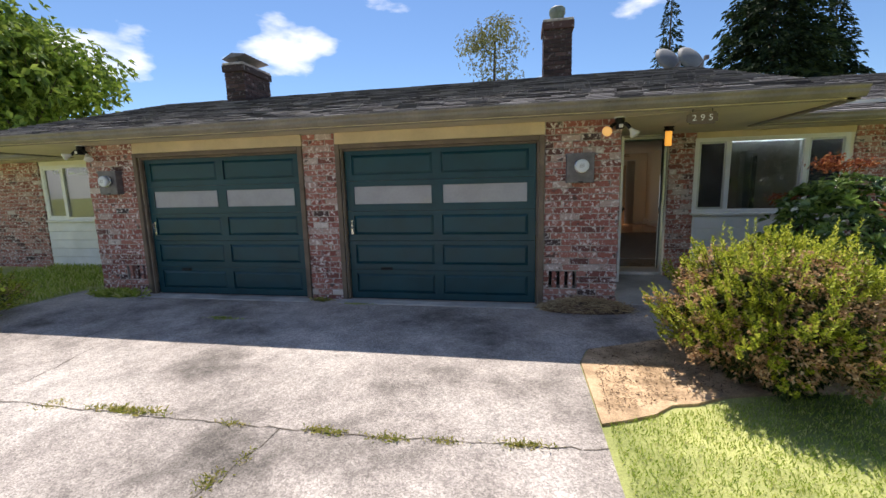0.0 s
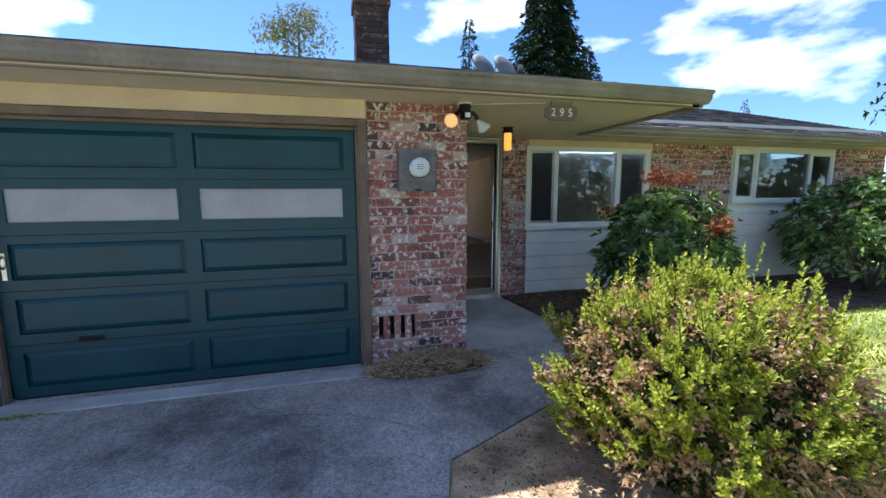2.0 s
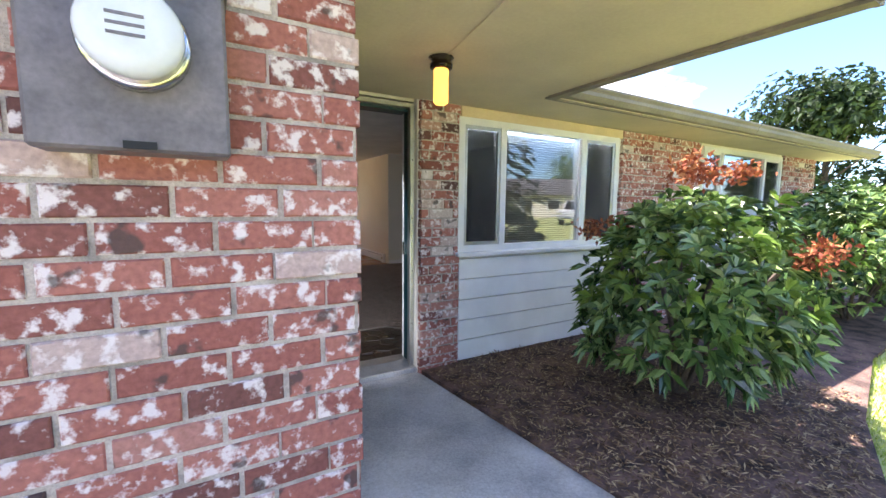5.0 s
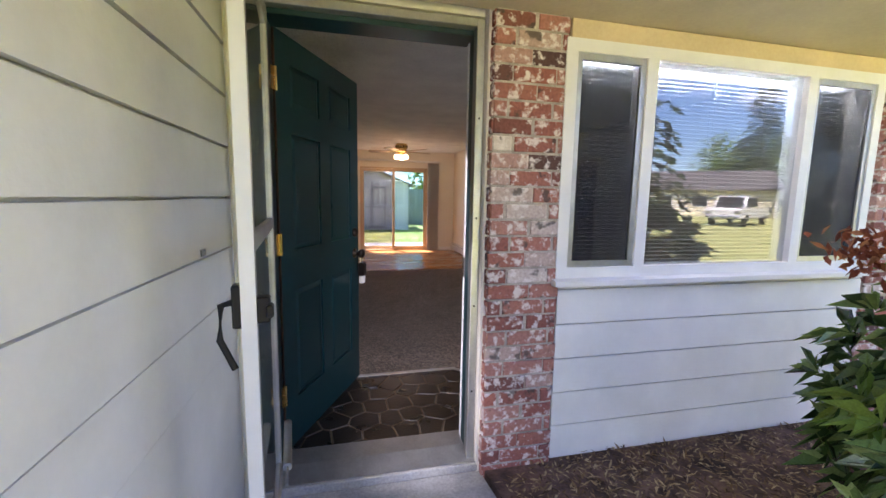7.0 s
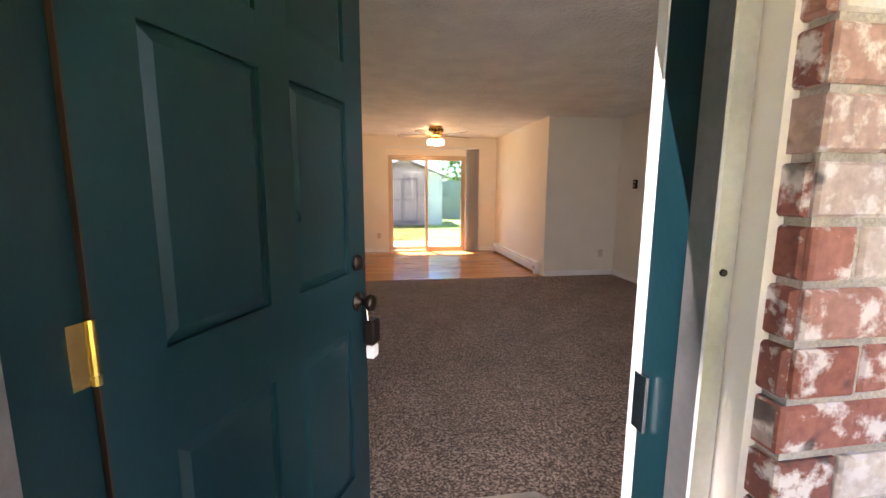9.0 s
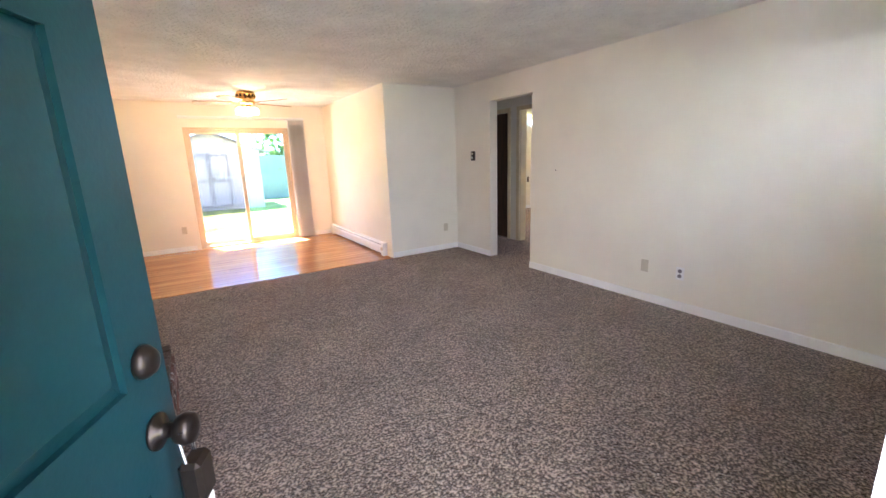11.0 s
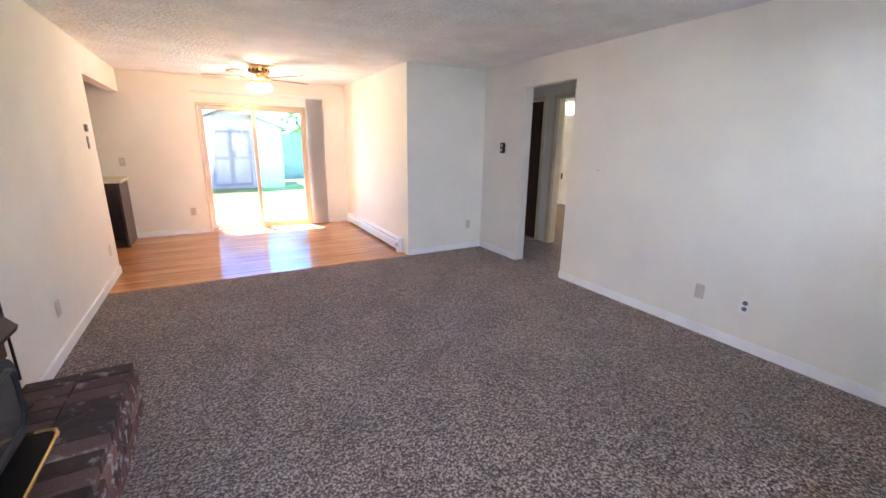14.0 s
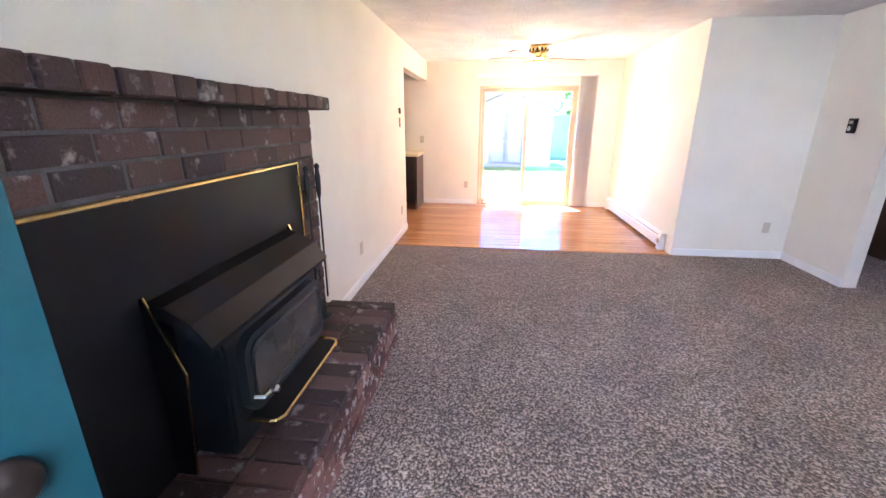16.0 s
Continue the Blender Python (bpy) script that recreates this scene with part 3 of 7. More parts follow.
# ---- inside ----
SLIDE = (1.92, 3.50, 0.0, 1.97)
wall("wall_back", "y", 14.92, 0.16, -2.4, 9.4, CB, CZ + 0.1, M_WALL, [SLIDE], "cream back wall with the sliding door")
wall("wall_kitchen", "x", 0.92, 0.12, 7.22, 14.92, -0.1, CZ + 0.1, M_WALL, [(13.06, 14.93, -0.2, 2.05)], "cream wall with the kitchen opening")
wall("wall_room", "x", 5.267, 0.12, 7.22, 12.3, -0.1, CZ + 0.1, M_WALL, [(10.726, 11.486, -0.2, 2.07)], "cream living room wall with the hall opening")
wall("wall_nook", "y", 12.285, 0.12, 4.147, 5.387, -0.1, CZ + 0.1, M_WALL, (), "cream wall beside the dining room")
wall("wall_dining", "x", 4.147, 0.12, 12.405, 14.92, -0.1, CZ + 0.1, M_WALL, (), "cream dining room wall")
wall("wall_hall_end", "y", 13.6, 0.12, 5.387, 6.28, -0.1, CZ + 0.1, M_WALL, (), "hall end wall")
wall("wall_hall_west", "x", 5.267, 0.12, 12.405, 13.72, -0.1, CZ + 0.1, M_WALL, (), "plain hall wall")
wall("wall_hall", "x", 6.28, 0.12, 9.0, 13.72, -0.1, CZ + 0.1, M_WALL, [(11.20, 12.0, -0.2, 2.04), (12.27, 13.0, -0.2, 2.04)], "hall wall with two doors")
wall("wall_hall_south", "y", 8.9, 0.1, 5.387, 9.4, -0.1, CZ + 0.1, M_WALL, (), "plain hall wall")
wall("wall_kitchen_west", "x", -2.5, 0.1, 7.0, 15.08, -0.1, CZ + 0.1, M_WALL, (), "kitchen far wall")
wall("wall_kitchen_south", "y", 12.5, 0.1, -2.4, 0.92, -0.1, CZ + 0.1, M_WALL, (), "kitchen side wall")

struct(part("floor", prism(B(), [(1.04, 7.22), (5.267, 7.22), (5.267, 12.285), (1.04, 12.285)], "z", FZ - 0.10, FZ - 0.02), M_GROUT), "floor under the carpet", "floor")
FOY = [(1.04, 7.2), (2.475, 7.2), (2.475, 7.97), (2.37, 8.085), (1.04, 8.085)]
struct(part("carpet", prism(B(), [(2.478, 7.22), (5.267, 7.22), (5.267, 10.728), (6.28, 10.728), (6.28, 9.0), (9.4, 9.0), (9.4, 14.92), (6.4, 14.92), (6.4, 13.6), (5.39, 13.6), (5.39, 11.484), (5.267, 11.484), (5.267, 12.285), (1.04, 12.285), (1.04, 8.088), (2.37, 8.088), (2.478, 7.972)], "z", FZ - 0.02, FZ), M_CARPET), "brown cut pile carpet", "carpet")
struct(part("floor_foyer", prism(B(), FOY, "z", -0.05, FZ - 0.006), M_GROUT), "tan grout of the slate look foyer floor", "floor")
struct(part("floor_dining", prism(B(), [(-2.4, 12.6), (0.92, 12.6), (0.92, 12.29), (4.147, 12.29), (4.147, 14.93), (-2.4, 14.93)], "z", FZ - 0.08, FZ - 0.012), M_DARKWOOD), "subfloor under the laminate", "floor")
struct(part("ceiling", bx(-2.5, 9.4, 7.2, 15.0, CZ, CZ + 0.06), M_CEIL), "white stipple textured ceiling", "ceiling")

# ---- roof ----
RIDGE_Y, RIDGE_Z, EY, EZ = 8.9, 3.48, 4.72, 2.20
ROOF_X = (mirror_x(3.06), 3.06)
R2Y, R2Z, E2Y = 10.9, 3.56, 6.42
roof_front = part("roof_front", prism(B(), [(EY, EZ - 0.03), (RIDGE_Y, RIDGE_Z - 0.03), (11.6, 2.62), (11.6, 2.55), (RIDGE_Y, RIDGE_Z - 0.12), (EY, EZ - 0.08)], "x", *ROOF_X), M_GUTTER)
struct(roof_front, "low grey asphalt shingle roof over the garages", "roof")
roof_main = part("roof_main", prism(B(), [(E2Y, EZ - 0.03), (R2Y, R2Z - 0.03), (15.6, EZ + 0.06), (15.6, EZ + 0.02), (R2Y, R2Z - 0.12), (E2Y, EZ - 0.08)], "x", mirror_x(9.95), 9.95), M_GUTTER)
struct(roof_main, "low grey asphalt shingle roof of the house", "roof")


def soffits():
    struct(part("soffit_porch", prism(B(), [(mirror_x(2.98), 4.76), (2.98, 4.76), (2.98, 7.04), (mirror_x(2.98), 7.04)], "z", EAVE + 0.001, EAVE + 0.03), M_SOFFIT), "cream painted porch soffit", "soffit")
    for k, (a, b) in enumerate(((2.985, 9.9), (mirror_x(9.9), mirror_x(2.985)))):
        struct(part(f"soffit_eave_{k + 1}", bx(a, b, 6.46, 7.04, EAVE + 0.004, EAVE + 0.03), M_SOFFIT), "cream painted eave soffit", "soffit")


soffits()
GUT = [(0.0, 0.0), (-0.055, 0.0), (-0.085, 0.035), (-0.085, 0.062), (-0.105, 0.085), (-0.105, 0.10), (-0.098, 0.10), (-0.093, 0.088), (-0.078, 0.06), (-0.05, 0.012), (0.0, 0.012)]


def gutter(x0, x1, y, label):
    g = thing("gutter", x0, y, EAVE + 0.01, label, "gutter")
    part("trough", prism(B(), [(a, b) for a, b in GUT], "x", 0, x1 - x0), M_GUTTER, g)
    part("fascia", bx(0, x1 - x0, 0.002, 0.03, -0.02, 0.11), M_GUTTER, g)
    for k in range(1, int((x1 - x0) / 3.0) + 1):
        part("seam", prism(B(), [(a * 1.03 - 0.001, b - 0.002) for a, b in GUT[:6]] + [(0.0, 0.10)], "x", 3.0 * k, 3.0 * k + 0.05), M_GUTTER, g)
    return g


gutter(mirror_x(3.09), 3.09, 4.76, "long tan metal gutter along the garage eave")
gutter(3.0, 9.95, 6.46, "tan metal gutter along the house eave")
gutter(mirror_x(9.95), mirror_x(3.0), 6.46, "tan metal gutter of the neighbour unit")
for s, nm in ((2.98, "trim_rake"), (mirror_x(3.06), "trim_rake_2")):
    struct(part(nm, prism(B(), [(4.762, EAVE - 0.02), (4.762, EZ - 0.02), (RIDGE_Y, RIDGE_Z - 0.035), (RIDGE_Y, 2.6), (6.44, 2.6), (6.44, EAVE - 0.02)], "x", s, s + 0.07), M_GUTTER), "tan painted rake board", "trim")


def shingle_roof(parent, x0, x1, ya, za, yb, zb, near=0, seed=3):
    """Courses of shingle tabs up a slope, each tab a thin wedge of its own."""
    rnd = random.Random(seed)
    L = math.hypot(yb - ya, zb - za)
    dy, dz = (yb - ya) / L, (zb - za) / L
    n = int(L / 0.142)
    step = L / n
    vs, fs, tabs = [], [], 0
    ang = math.degrees(math.atan2(zb - za, yb - ya))
    tab_meshes = []
    for k in range(6):
        w = 0.30 - 0.012 * k
        me = bpy.data.meshes.new("shingle")
        me.from_pydata([(0, 0, 0), (w, 0, 0), (w, 0, 0.016 + 0.003 * (k % 3)), (0, 0, 0.016 + 0.003 * (k % 3)), (0, step * 1.25, 0), (w, step * 1.25, 0), (w, step * 1.25, 0.004), (0, step * 1.25, 0.004)], [], [(0, 1, 2, 3), (3, 2, 6, 7), (0, 3, 7, 4), (1, 5, 6, 2), (4, 7, 6, 5)])
        me.materials.append(M_SHINGLE_PART)
        tab_meshes.append(me)
    for r in range(n):
        x = x0 - rnd.random() * 0.3
        while x < x1:
            k = rnd.randrange(6)
            w = 0.305 - 0.012 * k
            a, b = max(x, x0), min(x + w - 0.006, x1)
            s = r * step + rnd.uniform(-0.007, 0.007)
            if b - a > 0.03:
                if tabs < near and a == x and b == x + w - 0.006 and -3.5 < a < 3.0:
                    ob = new("shingle", tab_meshes[k])
                    ob.parent = parent
                    ob.matrix_basis = pose(a, ya + s * dy, za + s * dz, ang, 0, 0)
                    tabs += 1
                else:
                    t = 0.016 + 0.007 * rnd.random()
                    i = len(vs)
                    for u, sv, h in ((a, s, 0), (b, s, 0), (b, s, t), (a, s, t), (a, s + step * 1.25, 0.0), (b, s + step * 1.25, 0.0), (b, s + step * 1.25, 0.004), (a, s + step * 1.25, 0.004)):
                        vs.append((u, ya + sv * dy - h * dz, za + sv * dz + h * dy))
                    fs += [tuple(i + q for q in f) for f in ((0, 1, 2, 3), (3, 2, 6, 7), (0, 3, 7, 4), (1, 5, 6, 2), (4, 7, 6, 5))]
            x += w
    ob = raw("shingles", vs, fs, M_SHINGLE, parent)
    ob["kind"] = "stuff"


shingle_roof(roof_front, ROOF_X[0] - 0.03, ROOF_X[1] + 0.04, EY - 0.05, EZ - 0.015, RIDGE_Y, RIDGE_Z, near=200)
shingle_roof(roof_main, 3.0, 9.98, E2Y - 0.05, EZ - 0.015, R2Y, R2Z, seed=4)
shingle_roof(roof_main, mirror_x(9.98), mirror_x(3.0), E2Y - 0.05, EZ - 0.015, R2Y, R2Z, seed=5)


# ---- outside: brickwork and trim ----
def column(x0, x1, name, vents=(), seed=1):
    c = thing(name, 0, 0, 0, "weathered red brick column of the garage front", "brick column", "brick columns", kind="structure")
    holes = [(v0, v1, 0.15, 0.365) for v0, v1 in vents]
    brick_face(c, "x", 5.2, -1, x0, x1, CB, EAVE, holes, seed=seed)
    for v0, v1 in vents:
        # black sheet added behind the slots, its colour stands for the opening's shade
        part("backing", bx(v0 - 0.01, v1 + 0.01, 5.352, 5.358, 0.14, 0.375), M_BLACK, c)
        for k in range(3):
            xa = v0 + 0.04 + k * 0.0925
            part("vent_brick", bx(xa, xa + 0.052, 5.2, 5.27, 0.157, 0.358, 0.003), M_BRICK, c)
    return c


col_r = column(0.315, 1.15, "brick_column", [(0.377, 0.693)], 1)
brick_face(col_r, "y", 1.15, -1, 5.215, 5.42, CB, EAVE, seed=11)
part("mortar_return", bx(1.06, 1.138, 5.352, 5.42, CB, EAVE), M_MORTAR, col_r)
pier = column(-2.74, -2.28, "brick_pier", (), 2)
col_l = column(mirror_x(1.15), mirror_x(0.315), "brick_column", [(mirror_x(0.693), mirror_x(0.377))], 3)
brick_face(col_l, "y", mirror_x(1.15) + 0.0, 1, 5.215, 5.42, CB, EAVE, seed=12)


def garage_trim(x0, x1, name):
    """x0, x1: the clear opening."""
    t = thing(name, 0, 0, 0, "brown painted garage door frame with a cream header", "door frame", kind="structure")
    for a in (x0 - 0.062, x1 + 0.002):
        part("jamb", bx(a, a + 0.06, 5.165, 5.345, GZ, 1.955, 0.004), M_TRIM_BROWN, t)
    for a in (x0 - 0.001, x1 - 0.024):
        part("stop", bx(a, a + 0.025, 5.215, 5.255, GZ, 1.90, 0.003), M_TRIM_BROWN, t)
    part("head", bx(x0, x1, 5.165, 5.345, 1.898, 1.953, 0.004), M_TRIM_BROWN, t)
    part("head_stop", bx(x0 + 0.026, x1 - 0.026, 5.215, 5.255, 1.872, 1.897, 0.003), M_TRIM_BROWN, t)
    part("header_board", bx(x0 - 0.06, x1 + 0.06, 5.18, 5.345, 1.957, EAVE - 0.001, 0.003), M_CREAM, t, "cream painted header board")
    return t


garage_trim(-2.21, 0.25, "door_frame_1")
garage_trim(mirror_x(0.25), mirror_x(-2.21), "door_frame_2")


def raised_panel(bm, x0, x1, z0, z1, yb, yf, slope=0.035):
    """A field that rises from yb at its rim to yf."""
    o = [bm.verts.new(p) for p in ((x0, yb, z0), (x1, yb, z0), (x1, yb, z1), (x0, yb, z1))]
    i = [bm.verts.new(p) for p in ((x0 + slope, yf, z0 + slope), (x1 - slope, yf, z0 + slope), (x1 - slope, yf, z1 - slope), (x0 + slope, yf, z1 - slope))]
    for k in range(4):
        bm.faces.new((o[k], o[(k + 1) % 4], i[(k + 1) % 4], i[k]))
    bm.faces.new(i)
    return bm


def garage_door(x, handle_low):
    """Five sections of two fields each; the fourth from below is glazed."""
    W, H = 2.40, 1.925
    d = thing("garage_door", x, 5.262, GZ + 0.012, "closed teal panelled sectional garage door with two long frosted panes", "garage door", "garage doors")
    sh = H / 5
    for r in range(5):
        z0, z1 = r * sh + 0.002, (r + 1) * sh - 0.002
        s = B()
        glazed = r == 3
        a, b = (0.075, 0.055) if not glazed else (0.07, 0.05)
        pa, pb = z0 + a, z1 - b
        if not glazed:
            box(s, 0, W, 0.018, 0.04, z0, z1)
        box(s, 0, W, 0.0, 0.018, z0, pa)
        box(s, 0, W, 0.0, 0.018, pb, z1)
        for q0, q1 in ((0, 0.085), (W / 2 - 0.055, W / 2 + 0.055), (W - 0.085, W)):
            box(s, q0, q1, 0.0, 0.018, pa, pb)
        sec = part("section", s, M_TEAL, d)
        for q0, q1 in ((0.085, W / 2 - 0.055), (W / 2 + 0.055, W - 0.085)):
            if glazed:
                part("pane", bx(q0 + 0.018, q1 - 0.018, 0.010, 0.016, pa + 0.018, pb - 0.018), M_FROST, sec, "frosted glass pane")
                g = B()
                box(g, q0, q1, -0.004, 0.02, pa, pa + 0.018)
                box(g, q0, q1, -0.004, 0.02, pb - 0.018, pb)
                box(g, q0, q0 + 0.018, -0.004, 0.02, pa + 0.018, pb - 0.018)
                box(g, q1 - 0.018, q1, -0.004, 0.02, pa + 0.018, pb - 0.018)
                part("glazing_bead", g, M_TEAL, sec)
            else:
                part("field", raised_panel(B(), q0, q1, pa, pb, 0.0178, 0.003), M_TEAL, sec)
    # unseen sheet added to block daylight leaking through the section gaps
    part("core_sheet", bx(0, W, 0.042, 0.05, 0.0, H), M_METERBOX, d)
    part("bottom_seal", bx(0, W, 0.005, 0.035, -0.011, 0.001), M_BLACK, d)
    lk = B()
    tube(lk, [(0.05, -0.002, 0.93), (0.05, -0.03, 0.95), (0.05, -0.03, 1.0), (0.05, -0.002, 1.02)], 0.008)
    box(lk, 0.035, 0.065, -0.004, 0.001, 0.85, 1.04, 0.002)
    part("latch", lk, M_CHROME, d, "small chrome latch")
    hz = 0.35 if handle_low else 0.40
    hd = B()
    box(hd, 0.42, 0.58, -0.006, 0.0, hz - 0.02, hz + 0.02, 0.002)
    tube(hd, [(0.44, -0.004, hz), (0.44, -0.03, hz), (0.56, -0.03, hz), (0.56, -0.004, hz)], 0.006)
    part("lift_handle", hd, M_BLACK, d)
    return d


garage_door(-2.18, False)
garage_door(mirror_x(0.22), True)
for k, (a, b) in enumerate(((-2.20, 0.24), (mirror_x(0.24), mirror_x(-2.20)))):
    struct(part(f"garage_sill_{k + 1}", bx(a - 0.08, b + 0.1, 5.0, 5.164, GZ - 0.05, GZ + 0.012, 0.004), M_CONC_WALK), "pale concrete strip before the garage door", "sill")

# pilaster, and brick between the windows
pil = thing("brick_pilaster", 0, 0, 0, "narrow weathered red brick pilaster beside the entry", "brick pilaster", kind="structure")
part("core", bx(2.245, 2.585, 7.0065, 7.04, CB, EAVE), M_MORTAR, pil)
brick_face(pil, "x", 7.0, -1, 2.235, 2.6, CB, EAVE, seed=21)
brick_face(pil, "y", 2.235, 1, 7.0, 7.075, CB, EAVE, seed=22, blen=0.3, depth=0.012)
brk = thing("brick_panel", 0, 0, 0, "weathered red brick wall between the windows", "brick wall", kind="structure")
part("core", bx(4.62, 6.10, 7.0115, 7.04, CB, EAVE), M_MORTAR, brk)
brick_face(brk, "x", 7.005, -1, 4.61, 6.11, CB, EAVE, seed=23)
brk2 = thing("brick_panel", 0, 0, 0, "weathered red brick wall at the house end", "brick wall", kind="structure")
part("core", bx(8.37, 9.54, 7.0115, 7.04, CB, EAVE), M_MORTAR, brk2)
brick_face(brk2, "x", 7.005, -1, 8.36, 9.55, CB, EAVE, seed=24, joined=M_BRICK_FAR)
brk3 = thing("brick_panel", 0, 0, 0, "weathered red brick wall of the neighbour unit", "brick wall", kind="structure")
part("core", bx(mirror_x(9.5), mirror_x(4.62), 7.0115, 7.04, CB, EAVE), M_MORTAR, brk3)
brick_face(brk3, "x", 7.005, -1, mirror_x(9.55), mirror_x(4.61), CB, EAVE, seed=25, joined=M_BRICK_FAR)


def lap_siding(axis, face, sign, u0, u1, z0, z1, step, name, label, material=None):
    """Lapped boards, each its own part. sign: the way the face looks."""
    s = thing(name, 0, 0, 0, label, "siding", kind="structure")
    n = math.ceil((z1 - z0) / step - 0.05)
    h = step
    for k in range(n):
        a, b = z0 + k * h, z0 + (k + 1) * h + 0.012
        b = min(b, z1)
        poly = [(face + sign * 0.010, a + 0.004), (face + sign * 0.028, a + 0.0035), (face + sign * 0.022, b - 0.0175), (face + sign * 0.010, b - 0.016)]
        part("board", prism(B(), poly if axis == "x" else [(p, q) for p, q in poly], axis, u0, u1), material or M_SIDING, s)
    return s


struct(part("trim_frieze", bx(2.604, 4.606, 7.006, 7.039, 2.013, EAVE - 0.001, 0.003), M_CREAM), "cream frieze board over the window", "trim")
lap_siding("x", 7.0395, -1, 2.605, 4.605, -0.0225, 0.90, 0.1765, "siding_1", "white painted lap siding under the living room window")
lap_siding("x", 7.0395, -1, 6.115, 8.355, -0.0225, 1.22, 0.1775, "siding_2", "white painted lap siding under the bedroom window")
lap_siding("x", 7.0395, -1, mirror_x(4.605), mirror_x(2.605), -0.0225, 0.90, 0.1765, "siding_3", "white painted lap siding of the neighbour unit")
lap_siding("y", 1.1405, 1, 5.425, 7.05, -0.064, EAVE, 0.192, "siding_4", "white painted lap siding beside the entry")
lap_siding("y", mirror_x(1.1405), -1, 5.425, 7.05, -0.064, EAVE, 0.192, "siding_5", "white painted lap siding of the neighbour entry")
struct(part("trim_corner", bx(1.141, 1.20, 7.055, 7.088, GZ, EAVE, 0.003), M_SIDING_CREAM), "cream corner board", "trim")


def window_unit(name, x0, x1, z0, z1, mull, label, sill_drop=0.03, screens=(0, 2)):
    w = thing(name, 0, 0, 0, label, "window", kind="structure")
    y0, y1 = 6.995, 7.10
    f = 0.055
    fr = B()
    box(fr, x0 - 0.012, x1 + 0.012, y0, y1, z0 - 0.012, z0 + 0.04)
    box(fr, x0 - 0.012, x1 + 0.012, y0, y1, z1 - 0.045, z1 + 0.012)
    box(fr, x0 - 0.012, x0 + f - 0.01, y0, y1, z0 + 0.04, z1 - 0.045)
    box(fr, x1 - f + 0.01, x1 + 0.012, y0, y1, z0 + 0.04, z1 - 0.045)
    for m in mull:
        box(fr, m - 0.03, m + 0.03, y0 - 0.002, y1, z0 + 0.04, z1 - 0.045)
    part("window_frame", fr, M_VINYL, w)
    part("window_sill", prism(B(), [(6.955, z0 - 0.045), (7.0, z0 - 0.045), (7.0, z0 - 0.012), (6.955, z0 - 0.02)], "x", x0 - 0.03, x1 + 0.03), M_VINYL, w)
    edges = [x0 + f - 0.01] + [v for m in mull for v in (m - 0.03, m + 0.03)] + [x1 - f + 0.01]
    for k in range(len(mull) + 1):
        a, b = edges[2 * k], edges[2 * k + 1]
        if k in screens:
            sash = B()
            for q in ((a, b, z0 + 0.04, z0 + 0.07), (a, b, z1 - 0.075, z1 - 0.045), (a, a + 0.028, z0 + 0.07, z1 - 0.075), (b - 0.028, b, z0 + 0.07, z1 - 0.075)):
                box(sash, q[0], q[1], 7.004, 7.022, q[2], q[3])
            part("sash", sash, M_ALU if name == "window_1" else M_VINYL, w)
        p = part("pane", bx(a, b, 7.024, 7.028, z0 + 0.04, z1 - 0.045), M_GLASS, w)
        p.visible_shadow = False
    return w


window_unit("window_1", *WIN1, (3.03, 4.02), "white vinyl living room window with three lights")
window_unit("window_2", *WIN2, (6.6, 7.75), "white vinyl bedroom window with three lights")
window_unit("window_3", mirror_x(4.53), mirror_x(2.59), 0.93, 2.0, (mirror_x(4.02), mirror_x(3.03)), "white vinyl window of the neighbour unit")


def screen_mesh(a, b, z0, z1):
    m = bpy.data.materials.new("fine dark screen cloth")
    m.use_nodes = True
    nd, ln = m.node_tree.nodes, m.node_tree.links
    tr, ms = nd.new("ShaderNodeBsdfTransparent"), nd.new("ShaderNodeMixShader")
    nd["Principled BSDF"].inputs["Base Color"].default_value = (0.008, 0.008, 0.009, 1)
    nd["Principled BSDF"].inputs["Roughness"].default_value = 0.7
    ms.inputs["Fac"].default_value = 0.5
    ln.new(tr.outputs[0], ms.inputs[1])
    ln.new(nd["Principled BSDF"].outputs[0], ms.inputs[2])
    ln.new(ms.outputs[0], nd["Material Output"].inputs["Surface"])
    return m


M_CLOTH = screen_mesh(0, 1, 0, 1)
for a, b in ((2.66, 2.98), (4.07, 4.46)):
    s = tagged(part("window_screen", bx(a, b, 7.0120, 7.0135, 1.0, 1.925), M_CLOTH), "dark insect screen set in the window", "window screen", "window screens")
    s.visible_shadow = False

# ---- entry ----
frame_e = thing("door_frame_entry", 0, 0, 0, "aluminium storm door frame round the entry with teal jambs", "door frame", kind="structure")
al = B()
for a, b in ((1.272, 1.308), (2.182, 2.22)):
    box(al, a, b, 7.075, 7.125, -0.02, 2.075, 0.003)
box(al, 1.308, 2.182, 7.075, 7.125, 2.04, 2.075, 0.003)
part("storm_frame", al, M_ALU, frame_e, "bare aluminium storm frame")
jb = B()
box(jb, 1.272, 1.30, 7.127, 7.27, 0.0, 2.06)
box(jb, 2.19, 2.22, 7.127, 7.21, 0.0, 2.06)
box(jb, 1.30, 2.19, 7.127, 7.27, 2.02, 2.06)
part("jamb", jb, M_TEAL_LEAF, frame_e)
part("jamb_liner", bx(2.188, 2.22, 7.212, 7.236, 0.03, 2.06), M_WHITE, frame_e, "white painted inner jamb")
part("threshold", prism(B(), [(7.06, -0.05), (7.06, -0.01), (7.09, 0.0), (7.16, 0.022), (7.28, 0.026), (7.28, -0.05)], "x", 1.272, 2.22), M_ALU, frame_e, "worn aluminium threshold")
